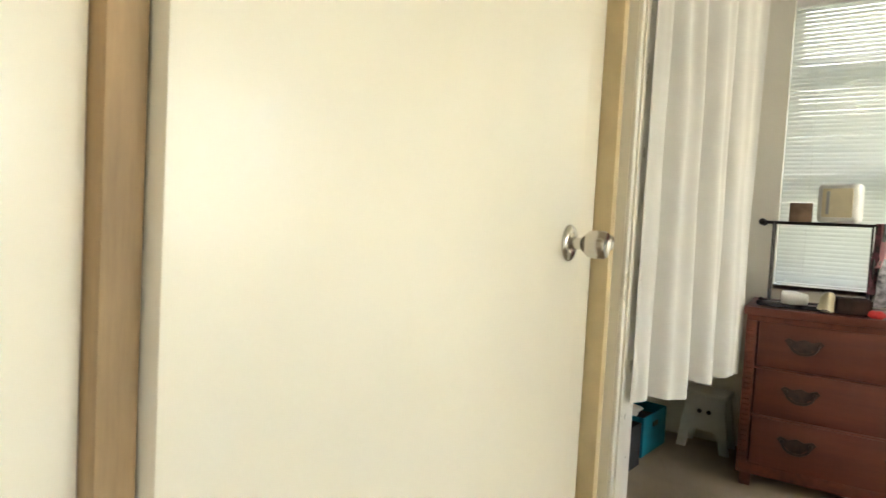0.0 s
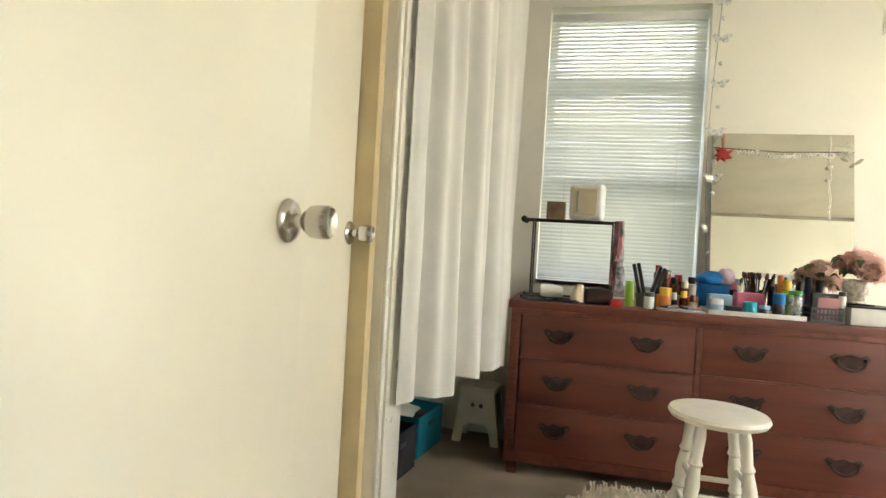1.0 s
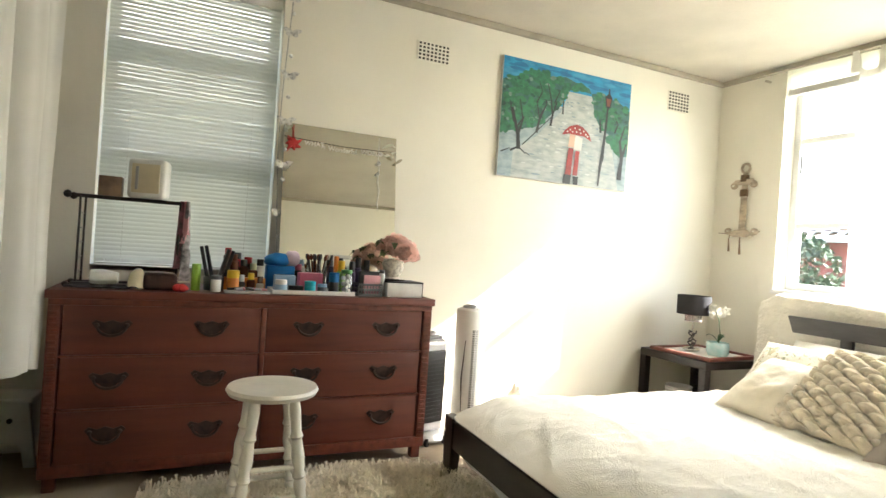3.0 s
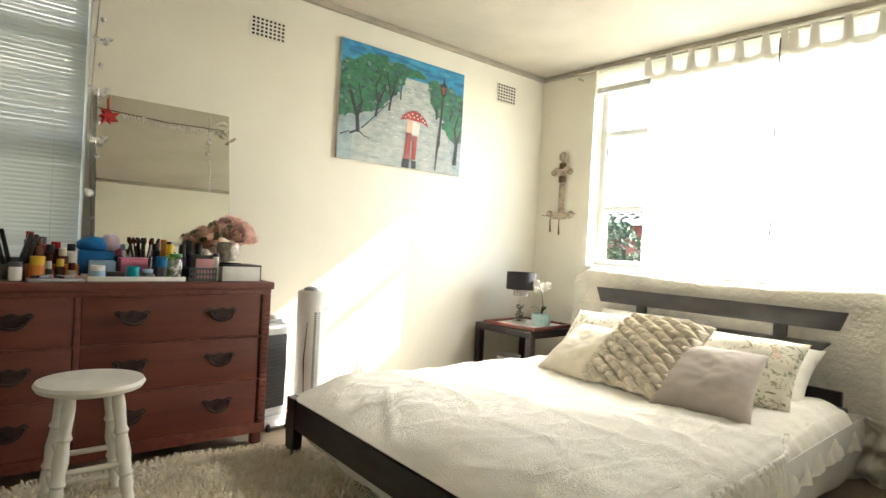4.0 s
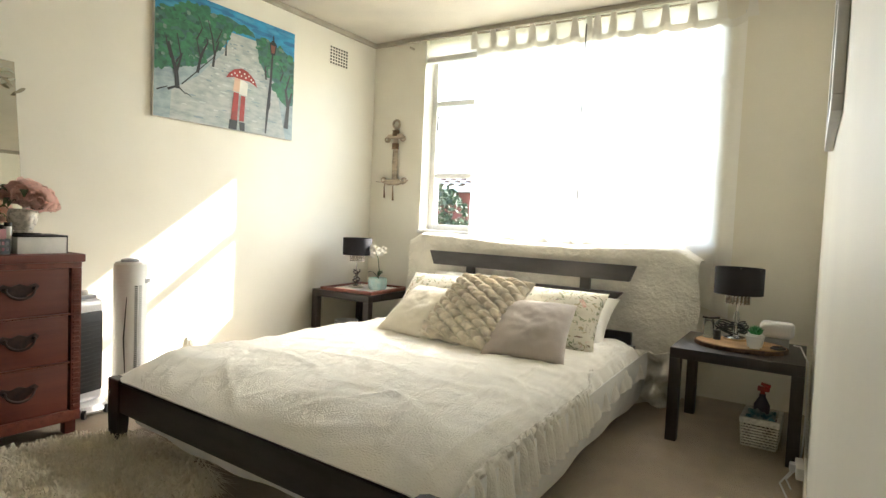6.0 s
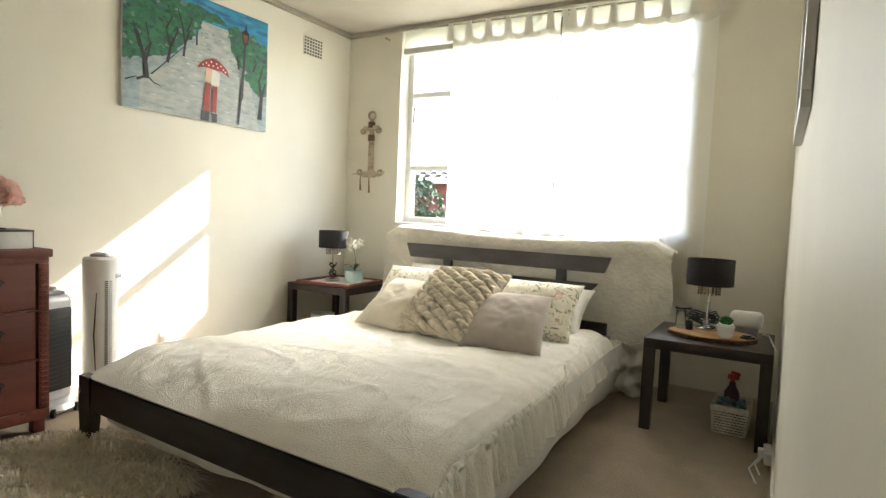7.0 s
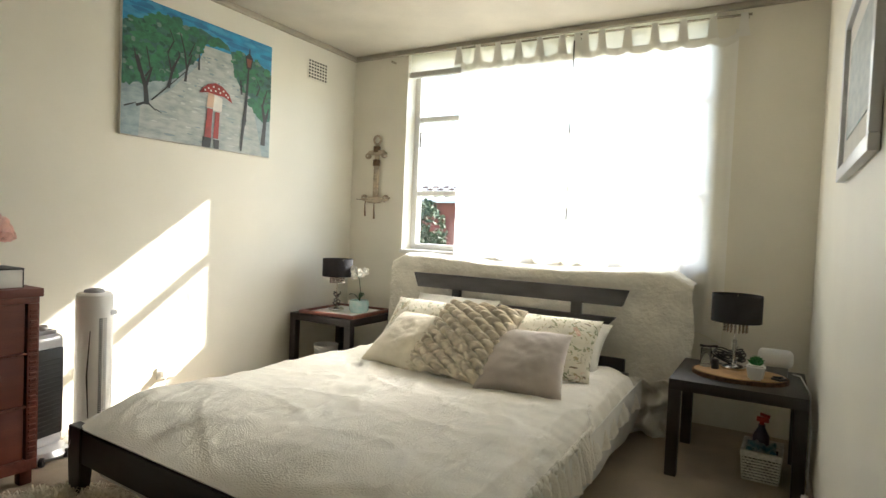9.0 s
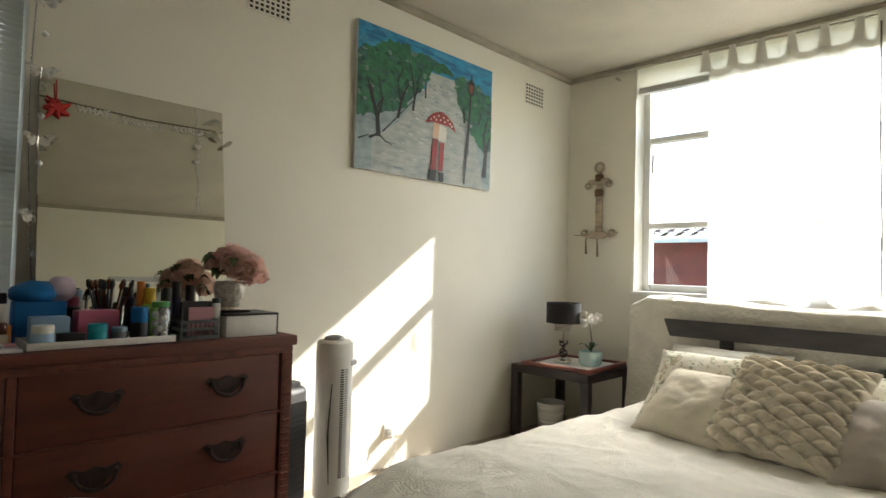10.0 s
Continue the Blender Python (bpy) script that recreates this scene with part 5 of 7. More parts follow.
for a in (-60, -120, 60, 120):
    b = B()
    lathe(b, [(0.006, -0.008), (0.020, -0.008), (0.021, 0), (0.020, 0.008), (0.006, 0.008)], 16, pose(0.118 * math.cos(radians(a)), 0.118 * math.sin(radians(a)), 0.021, 90, 0, 30))
    part("caster", b, BLACK_PLASTIC, ht)
b = B()
tube(b, [(1.63, 2.80, 0.012), (1.66, 2.78, 0.06), (1.68, 2.82, 0.10), (1.70, 2.86, 0.05), (1.67, 2.90, 0.010), (1.62, 2.93, 0.008)], 0.004, 6)
whole("extension_cord", b, GREY_PLASTIC, Matrix(), "looped grey power cord by the heater", "cable")
sk = thing("wall_socket", (2.34, NY, 0.19), "white double power socket low on the wall", "socket")
b = B()
box(b, -0.06, 0.06, -0.010, 0, -0.035, 0.035, 0.004)
part("plate", b, WHITE_PLASTIC, sk)
b = B()
box(b, -0.045, -0.012, -0.045, -0.010, -0.018, 0.018, 0.006)
part("plug", b, WHITE_PLASTIC, sk)
b = B()
tube(b, [(2.31, 2.955, 0.172), (2.31, 2.94, 0.08), (2.26, 2.93, 0.012), (2.10, 2.90, 0.008), (1.92, 2.80, 0.008)], 0.0035, 6)
whole("extension_cord", b, WHITE_PLASTIC, Matrix(), "white power cord along the skirting", "cable")


# ---- lamps on the side tables ----
def table_lamp(at, r, z_shade, hh, twisted, label):
    t = thing("table_lamp", at, label, "lamp", "bedside lamps")
    g = B()
    for rr_, flip in ((r, 1), (r - 0.003, -1)):
        lathe(g, [(rr_, z_shade), (rr_, z_shade + hh)][::flip], 40, close=False)
    lathe(g, [(r - 0.003, z_shade + hh), (r, z_shade + hh)], 40, close=False)
    lathe(g, [(r, z_shade), (r - 0.003, z_shade)], 40, close=False)
    part("shade", g, BLACK_FABRIC, t, "black fabric drum shade")
    g = B()
    lathe(g, [(0.055, 0), (0.056, 0.010), (0.045, 0.016), (0.014, 0.020), (0.009, 0.03)], 28)
    part("base", g, CHROME, t, "polished chrome base")
    g = B()
    tube(g, [(0, 0, 0.02), (0, 0, z_shade + hh * 0.7)], 0.0055, 10)
    for a in range(3):
        tube(g, [(0, 0, z_shade + hh - 0.012), (r * math.cos(a * 2.09), r * math.sin(a * 2.09), z_shade + hh - 0.006)], 0.0018, 6)
    part("stem", g, CHROME, t)
    for ring_r, n in ((0.052, 18), (0.036, 12)):
        for i in range(n):
            a = i * math.tau / n
            g = B()
            for j in range(4):
                lathe(g, [(0.001, -0.0065), (0.0052, 0), (0.001, 0.0065)], 6,
                      Matrix.Translation((ring_r * math.cos(a), ring_r * math.sin(a), z_shade - 0.004 - j * 0.0135)))
            part("crystal_strand", g, CHROME, t)
    if twisted:
        for k in range(3):
            g = B()
            tube(g, [(0.028 * math.sin(j * 0.5) * math.cos(j * 0.9 + k * 2.1), 0.028 * math.sin(j * 0.5) * math.sin(j * 0.9 + k * 2.1), 0.02 + j * 0.011) for j in range(11)], 0.005, 8)
            part("ornament", g, IRON, t, "dark metal scroll ornament")
    else:
        g = B()
        lathe(g, [(0.010, 0.02), (0.020, 0.05), (0.010, 0.08), (0.016, 0.11), (0.009, 0.14)], 16)
        part("glass_column", g, GLASS, t)
    return t


table_lamp((3.50, 2.715, 0.470), 0.109, 0.245, 0.128, True, "black drum shade lamp with crystal fringe on a tray")
table_lamp((3.38, 0.105, 0.474), 0.112, 0.228, 0.132, False, "black drum shade lamp with crystal fringe on wood slice")

REDBROWN = surface("red_brown_tray_wood", (0.20, 0.055, 0.035), 0.45, vary=0.25, scale=6, stretch=(6, 1, 1), grain=0.5, grain_scale=40)
ty = thing("tray", pose(3.55, 2.66, 0.450, 0, 0, 4), "red-brown wooden tray with a pale lining on the side table", "tray")
b = B()
box(b, -0.24, 0.24, -0.22, 0.22, 0.002, 0.010)
part("lining", b, SHEET, ty)
for x0, x1, y0, y1 in ((-0.25, 0.25, -0.235, -0.205), (-0.25, 0.25, 0.205, 0.235), (-0.25, -0.22, -0.205, 0.205), (0.22, 0.25, -0.205, 0.205)):
    b = B()
    box(b, x0, x1, y0, y1, 0.001, 0.024, 0.004)
    part("rim", b, REDBROWN, ty)

AQUA = surface("aqua_frosted_glass", (0.42, 0.66, 0.66), 0.2, vary=0.15, scale=20, second=(0.68, 0.80, 0.78))
PETAL = surface("white_orchid_petal", (0.85, 0.83, 0.78), 0.7, vary=0.05, scale=30)
LEAF = surface("dark_green_leaf", (0.035, 0.085, 0.025), 0.5, vary=0.3, scale=30)
oc = thing("orchid", (3.56, 2.555, 0.462), "white artificial orchid in a ribbed aqua glass pot", "plant")
b = B()
lathe(b, [(0.055, 0.0), (0.066, 0.02), (0.068, 0.065), (0.064, 0.088), (0.058, 0.086), (0.060, 0.03), (0.050, 0.006)], 60)
for v in b.verts:
    k = 1 + 0.06 * abs(math.cos(6 * math.atan2(v.co.y, v.co.x)))
    v.co.x, v.co.y = v.co.x * k, v.co.y * k
part("pot", b, AQUA, oc, "ribbed aqua glass pot")
b = B()
tube(b, [(0, 0, 0.01), (0.01, -0.004, 0.14), (0.0, 0.005, 0.24), (-0.03, 0.02, 0.315)], 0.003, 7)
part("stem", b, LEAF, oc)
for x, y, z, s in ((-0.03, 0.03, 0.31, 1), (0.0, -0.015, 0.285, 1.1), (0.02, -0.04, 0.30, 0.9), (-0.02, 0.035, 0.26, 0.9)):
    b = B()
    for k in range(5):
        a = k * math.tau / 5
        sheet(b, 5, 4, lambda u, v: Vector((x - 0.012 * math.sin(u * 3.1) - 0.004, y + s * (0.034 * u * math.cos(a) - 0.017 * math.sin(a) * (v - 0.5) * 2 * math.sin(u * 2.6 + 0.3)),
                                            z + s * (0.034 * u * math.sin(a) + 0.017 * math.cos(a) * (v - 0.5) * 2 * math.sin(u * 2.6 + 0.3)))))
    part("flower", b, PETAL, oc, smooth=80)
for a, L in ((0.3, 0.085), (2.6, 0.08), (4.4, 0.06)):
    b = B()
    sheet(b, 8, 4, lambda u, v: Vector((math.cos(a) * L * u - math.sin(a) * 0.018 * (v - 0.5) * 2 * math.sin(u * 2.9 + 0.15), math.sin(a) * L * u + math.cos(a) * 0.018 * (v - 0.5) * 2 * math.sin(u * 2.9 + 0.15),
                                        0.085 + 0.05 * math.sin(u * 2.2) + 0.006 * abs(v - 0.5))))
    part("leaf", b, LEAF, oc, smooth=80)
bk = thing("waste_basket", (3.50, 2.80, 0), "small white plastic basket on the carpet under the table", "basket")
b = B()
lathe(b, [(0.070, 0.0), (0.088, 0.20), (0.092, 0.205), (0.085, 0.204), (0.067, 0.006)], 28)
part("body", b, WHITE_PLASTIC, bk)
for i in range(7):
    b = B()
    lathe(b, [(0.0735 + i * 0.0023, 0.03 + i * 0.024), (0.0765 + i * 0.0023, 0.037 + i * 0.024), (0.0745 + i * 0.0023, 0.044 + i * 0.024)], 28, close=False)
    part("rib", b, WHITE_PLASTIC, bk)

# things on the right-hand side table
SLICE = surface("pale_wood_slice", (0.50, 0.30, 0.13), 0.55, vary=0.25, scale=9, grain=0.6, grain_scale=60, bump=0.2, bump_scale=60)
BARK = surface("brown_bark", (0.12, 0.06, 0.03), 0.9, vary=0.4, scale=40, bump=1.0, bump_scale=90)
ws = thing("wood_slice", (3.30, 0.075, 0.450), "oval slice of pale wood with a bark edge on the table", "serving board")
for nm, mat, k, z0, z1 in (("face", SLICE, 0.96, 0.0015, 0.023), ("bark", BARK, 1.0, 0.001, 0.0195)):
    b = B()
    out = [(0.155 * k * math.cos(a) * (1 + 0.04 * n3(math.cos(a) * 2, math.sin(a) * 2, 1)), 0.205 * k * math.sin(a) * (1 + 0.04 * n3(math.cos(a) * 2, math.sin(a) * 2, 4))) for a in [i * math.tau / 40 for i in range(40)]]
    lo = [b.verts.new((x, y, z0)) for x, y in out]
    hi = [b.verts.new((x, y, z1)) for x, y in out]
    b.faces.new(hi)
    b.faces.new(lo[::-1])
    for i in range(40):
        b.faces.new((lo[i], lo[(i + 1) % 40], hi[(i + 1) % 40], hi[i]))
    part(nm, b, mat, ws)
SUCC = surface("bright_green_succulent", (0.03, 0.22, 0.05), 0.5, vary=0.2, scale=30)
po = thing("succulent", (3.20, 0.005, 0.474), "small green succulent in a square white pot", "plant")
b = B()
bmesh.ops.create_cone(b, cap_ends=True, segments=4, radius1=0.040, radius2=0.056, depth=0.066, matrix=pose(0, 0, 0.033, 0, 0, 45))
bmesh.ops.bevel(b, geom=list(b.edges), offset=0.008, segments=3, affect='EDGES')
part("pot", b, WHITE_PLASTIC, po)
for i in range(22):
    a, tl = i * 2.4, 0.15 + 0.045 * i
    b = B()
    L = 0.045
    d = Vector((math.cos(a) * math.sin(tl), math.sin(a) * math.sin(tl), math.cos(tl)))
    tube(b, [Vector((0, 0, 0.062)) + d * L * s for s in (0, 0.35, 0.7, 1)], [0.006, 0.009, 0.006, 0.0008], 6)
    part("leaf", b, SUCC, po)
sp = thing("night_light", (3.47, -0.07, 0.450), "white rounded bedside device with a clear base", "night light")
b = B()
box(b, -0.045, 0.045, -0.075, 0.075, 0.045, 0.125, 0.030, 4)
part("body", b, WHITE_PLASTIC, sp)
b = B()
box(b, -0.03, 0.03, -0.055, 0.055, 0.0, 0.046, 0.006)
part("base", b, GREY_PLASTIC, sp)
jr = thing("candle_jar", (3.34, 0.225, 0.474), "small glass jar with a dark candle cup beside it", "jar")
b = B()
lathe(b, [(0.024, 0), (0.026, 0.01), (0.026, 0.085), (0.022, 0.092), (0.022, 0.012)], 20)
part("glass", b, GLASS, jr)
b = B()
lathe(b, [(0.017, 0), (0.017, 0.045), (0.013, 0.047)], 18, Matrix.Translation((-0.03, -0.045, 0)))
part("cup", b, BLACK_PLASTIC, jr)
b = B()
tube(b, [(0, 0.03, 0.10), (0.0, 0.0, 0.098), (0.0, -0.05, 0.104)], [0.006, 0.004, 0.006], 8)
part("clip", b, IRON, jr)
b = B()
for k in range(3):
    pts = [(3.42 + 0.05 * math.cos(j * 0.55 + k), 0.13 + (0.075 - 0.008 * k) * math.cos(j * 0.42 + k * 0.8), 0.492 + 0.045 * abs(math.sin(j * 0.33 + k * 0.7)) + 0.01 * k) for j in range(26)]
    tube(b, pts, 0.004, 6)
whole("cable", b, BLACK_PLASTIC, Matrix(), "tangled black charging cable behind the lamp", "cable")
b = B()
tube(b, [(3.25, -0.06, 0.478), (3.21, -0.09, 0.482), (3.25, -0.115, 0.480), (3.29, -0.10, 0.479), (3.27, -0.065, 0.480)], 0.006, 8)
whole("hair_tie", b, BLACK_PLASTIC, Matrix(), "dark hair band on the wood slice", "hair band")
b = B()
tube(b, [(3.45, -0.145, 0.47), (3.40, -0.175, 0.475), (3.20, -0.208, 0.44), (3.12, -0.212, 0.30), (3.14, -0.212, 0.16), (3.08, -0.210, 0.10), (3.09, -0.205, 0.03), (3.02, -0.19, 0.010), (2.90, -0.16, 0.007), (2.80, -0.18, 0.007)], 0.0035, 7)
whole("extension_cord", b, WHITE_PLASTIC, Matrix(), "white power cord hanging down behind the table", "cable")
b = B()
tube(b, [(3.06, -0.20, 0.03), (2.98, -0.17, 0.008), (2.84, -0.14, 0.007), (2.70, -0.17, 0.007)], 0.0035, 7)
whole("extension_cord", b, WHITE_PLASTIC, Matrix(), "white power cord on the carpet", "cable")
ps = thing("power_strip", pose(3.02, -0.205, 0.012, 0, 0, 3), "white power strip standing by the wall", "power strip")
b = B()
box(b, -0.12, 0.02, -0.012, 0.018, 0.0, 0.05, 0.006)
part("body", b, WHITE_PLASTIC, ps)
b = B()
box(b, -0.06, -0.02, 0.016, 0.040, 0.008, 0.042, 0.006)
part("plug", b, WHITE_PLASTIC, ps)

WICKER = surface("white_wicker", (0.72, 0.68, 0.60), 0.75, vary=0.12, scale=60, bump=0.4, bump_scale=200)
wb = thing("wicker_basket", pose(3.22, -0.035, 0, 0, 0, -2), "white woven wicker basket under the side table", "basket")
for j in range(9):
    for x0, x1, y0, y1 in ((0, 0, -0.07, 0.07), (0.20, 0.20, -0.07, 0.07), (0, 0.20, -0.07, -0.07), (0, 0.20, 0.07, 0.07)):
        b = B()
        n = 18
        pts = []
        for i in range(n + 1):
            s = i / n
            o = 0.0035 * math.sin(i * math.pi * 0.9 + j * math.pi)
            flare = 0.008 * (j / 8)
            if x0 == x1:
                pts.append((x0 + o + (-flare if x0 == 0 else flare), lerp(y0 - flare, y1 + flare, s), 0.008 + j * 0.0135))
            else:
                pts.append((lerp(x0 - flare, x1 + flare, s), y0 + o + (-flare if y0 < 0 else flare), 0.008 + j * 0.0135))
        tube(b, pts, 0.0055, 5)
        part("weave_strand", b, WICKER, wb)
b = B()
box(b, 0.004, 0.196, -0.066, 0.066, 0.004, 0.10)
part("lining", b, DARK_CLOTH, wb)
for x0, x1, y0, y1 in ((-0.014, 0.004, -0.084, 0.084), (0.196, 0.214, -0.084, 0.084), (0.004, 0.196, -0.084, -0.066), (0.004, 0.196, 0.066, 0.084)):
    b = B()
    box(b, x0, x1, y0, y1, 0.116, 0.142, 0.005)
    part("rim", b, WICKER, wb)
TEALPACK = surface("teal_packaging", (0.05, 0.18, 0.20), 0.4, vary=0.3, scale=30, second=(0.5, 0.5, 0.48))
b = B()
sheet(b, 16, 12, lambda u, v: Vector((3.235 + 0.17 * u, -0.095 + 0.12 * v, 0.125 + 0.03 * n3(u * 6, v * 5, 2) + 0.012 * math.sin(u * 9))))
thick(b, 0.01)
whole("packets", b, TEALPACK, Matrix(), "teal and white packets filling the wicker basket", "packets")
sb = thing("spray_bottle", (3.42, -0.03, 0.126), "spray bottle with a red trigger behind the wicker basket", "bottle")
sb.location.z = 0.0
b = B()
lathe(b, [(0.036, 0.0), (0.038, 0.02), (0.036, 0.16), (0.015, 0.20), (0.014, 0.215)], 22)
part("bottle", b, surface("dark_violet_plastic", (0.07, 0.05, 0.08), 0.3), sb)
b = B()
box(b, -0.013, 0.013, -0.030, 0.024, 0.228, 0.252, 0.006)
box(b, -0.010, 0.010, -0.010, 0.010, 0.212, 0.230, 0.003)
box(b, -0.010, 0.010, 0.02, 0.065, 0.250, 0.264, 0.004, m=Matrix.Rotation(radians(12), 4, 'X'))
part("trigger_head", b, surface("red_plastic", (0.45, 0.03, 0.02), 0.35), sb)

# ---- things on the dresser ----
TOP = DH + 0.001


def plain(name, c, rough=0.4, vary=0.06, **k):
    return surface(name, c, rough, vary=vary, scale=14, **k)


C_WHITE = plain("white_packaging", (0.78, 0.77, 0.73))
C_BLACK = plain("black_packaging", (0.02, 0.018, 0.022))
C_BROWN = plain("amber_brown_plastic", (0.10, 0.03, 0.015), 0.25)
C_ORANGE = plain("orange_box_plastic", (0.62, 0.20, 0.03))
C_YELLOW = plain("yellow_plastic", (0.75, 0.48, 0.03))
C_LIME = plain("lime_green_plastic", (0.33, 0.60, 0.06))
C_BLUE = plain("bright_blue_fabric", (0.0, 0.14, 0.42), 0.7)
C_SKYBLUE = plain("pale_blue_plastic", (0.30, 0.45, 0.62))
C_TEAL = plain("turquoise_plastic", (0.0, 0.36, 0.45))
C_PINK = plain("pink_plastic", (0.62, 0.16, 0.27))
C_ROSE = plain("pale_pink_fabric", (0.66, 0.33, 0.36), 0.8)
C_PURPLE = plain("dark_purple_plastic", (0.03, 0.02, 0.07))
C_GREEN = plain("green_lid", (0.10, 0.34, 0.10))
C_CREAM = plain("cream_plastic", (0.66, 0.58, 0.40))
C_RED = plain("red_felt", (0.50, 0.03, 0.03), 0.8)
C_GREY = plain("grey_mesh_plastic", (0.10, 0.105, 0.12))


def pot(name, x, y, r, hh, body, lid, lid_h, label, category="jar", z=TOP, neck=1.0):
    t = thing(name, (x, y, z), label, category)
    g = B()
    lathe(g, [(r * 0.92, 0), (r, 0.004), (r, hh - lid_h - 0.006), (r * neck * 0.92, hh - lid_h)], 22)
    part("body", g, body, t)
    g = B()
    rl = r * neck
    lathe(g, [(rl * 0.98, hh - lid_h), (rl, hh - lid_h + 0.002), (rl, hh - 0.003), (rl * 0.9, hh), (0.001, hh)], 22)
    part("lid", g, lid, t)
    return t


def carton(name, x0, x1, y0, y1, z0, z1, mat, label, category="box", bev=0.003):
    return whole(name, box(B(), -(x1 - x0) / 2, (x1 - x0) / 2, -(y1 - y0) / 2, (y1 - y0) / 2, 0, z1 - z0, bev), mat,
                 pose((x0 + x1) / 2, (y0 + y1) / 2, z0, 0, 0, rng.uniform(-3, 3)), label, category)


C_SCARF = surface("wine_patterned_silk", (0.16, 0.05, 0.07), 0.6, vary=0.5, scale=40, second=(0.02, 0.02, 0.025))
C_SCARF2 = surface("grey_patterned_silk", (0.30, 0.28, 0.29), 0.6, vary=0.5, scale=40, second=(0.03, 0.03, 0.035))
# black wire shelf
rk = thing("wire_shelf", (-0.10, 2.585, TOP), "small black wire shelf standing on the dresser", "shelf")
RW, RDp, RH = 0.365, 0.15, 0.372
for y in (0, RDp):
    b = B()
    tube(b, [(-0.04, y, RH), (RW, y, RH)], 0.005, 8)
    lathe(b, [(0.001, -0.016), (0.011, -0.011), (0.016, 0), (0.011, 0.011), (0.001, 0.016)], 12, Matrix.Translation((-0.045, y, RH)))
    part("top_rail", b, IRON, rk, "black rail with ball ends")
    for x in (0.0, RW):
        b = B()
        tube(b, [(x, y, 0), (x, y, RH)], 0.0045, 8)
        part("post", b, IRON, rk)
    b = B()
    tube(b, [(-0.03, y, 0.012), (RW, y, 0.012)], 0.005, 8)
    lathe(b, [(0.001, -0.012), (0.009, -0.008), (0.012, 0), (0.009, 0.008), (0.001, 0.012)], 12, Matrix.Translation((-0.035, y, 0.012)))
    part("bottom_rail", b, IRON, rk)
for i in range(14):
    b = B()
    tube(b, [(0.012 + i * 0.026, 0, RH + 0.003), (0.012 + i * 0.026, RDp, RH + 0.003)], 0.002, 6)
    part("shelf_wire", b, IRON, rk)
for x in (0.0, RW):
    for i in range(5):
        b = B()
        tube(b, [(x, 0, 0.06 + i * 0.06), (x, RDp, 0.06 + i * 0.06)], 0.0018, 6)
        part("side_wire", b, IRON, rk)
tr = thing("plastic_tub", pose(0.135, 2.635, TOP + RH + 0.006, 0, 0, -18), "white plastic tub standing on its side on the shelf", "tub")
b = B()
box(b, -0.078, 0.078, -0.03, 0.05, 0, 0.170, 0.026, 4)
part("body", b, C_WHITE, tr)
b = B()
box(b, -0.056, 0.056, -0.0345, -0.029, 0.024, 0.146, 0.004, 2)
part("recess", b, C_CREAM, tr)
b = B()
box(b, -0.040, -0.028, -0.037, -0.033, 0.036, 0.134, 0.002)
part("handle", b, GREY_PLASTIC, tr)
carton("carton", -0.045, 0.04, 2.61, 2.69, TOP + RH + 0.006, TOP + RH + 0.088, plain("mottled_brown_card", (0.22, 0.14, 0.09), 0.6, 0.3), "small mottled brown box on the shelf")
for i, (dx, mat, zb, lab) in enumerate(((0.0, C_ROSE, 0.20, "pale pink scarf"), (-0.016, C_SCARF, 0.09, "dark wine patterned scarf"), (0.008, C_SCARF2, 0.04, "grey patterned scarf"))):
    b = B()
    sheet(b, 8, 24, lambda u, v: Vector((0.285 + dx + 0.013 * math.sin(u * 6 + i + v * 3) * (0.5 + v), 2.585 + 0.018 * (u - 0.5) + 0.014 * math.sin(v * 9 + i * 2),
                                         lerp(TOP + RH + 0.008, TOP + zb, v))))
    thick(b, 0.004)
    whole("scarf", b, mat, Matrix(), lab + " hanging from the end of the shelf", "scarf", "scarves on the shelf", smooth=70)

hd = thing("hair_dryer", pose(-0.03, 2.60, TOP + 0.042, 0, 0, 20), "white hair dryer lying on the dresser", "hair dryer")
b = B()
lathe(b, [(0.020, -0.02), (0.030, -0.018), (0.033, 0.015), (0.030, 0.04), (0.024, 0.07), (0.022, 0.08)], 22, pose(0, 0, 0, 90, 0, 65))
part("barrel", b, C_WHITE, hd)
b = B()
lathe(b, [(0.018, -0.0215), (0.018, -0.0190)], 18, pose(0, 0, 0, 90, 0, 65))
part("nozzle", b, C_BLACK, hd)
b = B()
box(b, -0.09, 0.01, -0.012, 0.012, -0.040, -0.018, 0.006)
part("handle", b, C_BLACK, hd)
b = B()
box(b, -0.065, 0.065, -0.05, 0.05, 0, 0.07, 0.020, 3)
whole("pouch", b, plain("dark_brown_fur_pouch", (0.05, 0.022, 0.016), 0.95, 0.3, bump=0.8, bump_scale=120), pose(0.205, 2.585, TOP, 0, 0, 5), "dark brown soft pouch on the dresser", "pouch", smooth=60)
b = B()
lathe(b, [(0.02, 0), (0.034, 0.01), (0.030, 0.06), (0.012, 0.085), (0.001, 0.088)], 18)
whole("sponge", b, C_CREAM, pose(0.115, 2.56, TOP, 0, 8, 0), "cream bath sponge on the dresser", "sponge")
b = B()
sheet(b, 20, 10, lambda u, v: Vector((-0.13 + 0.26 * u, 2.52 + 0.09 * v, TOP + 0.008 + 0.018 * max(0, n3(u * 6, v * 5, 3)))))
thick(b, 0.004)
whole("scarf", b, DARK_CLOTH, Matrix(), "dark folded scarf lying on the dresser", "scarf")
b = B()
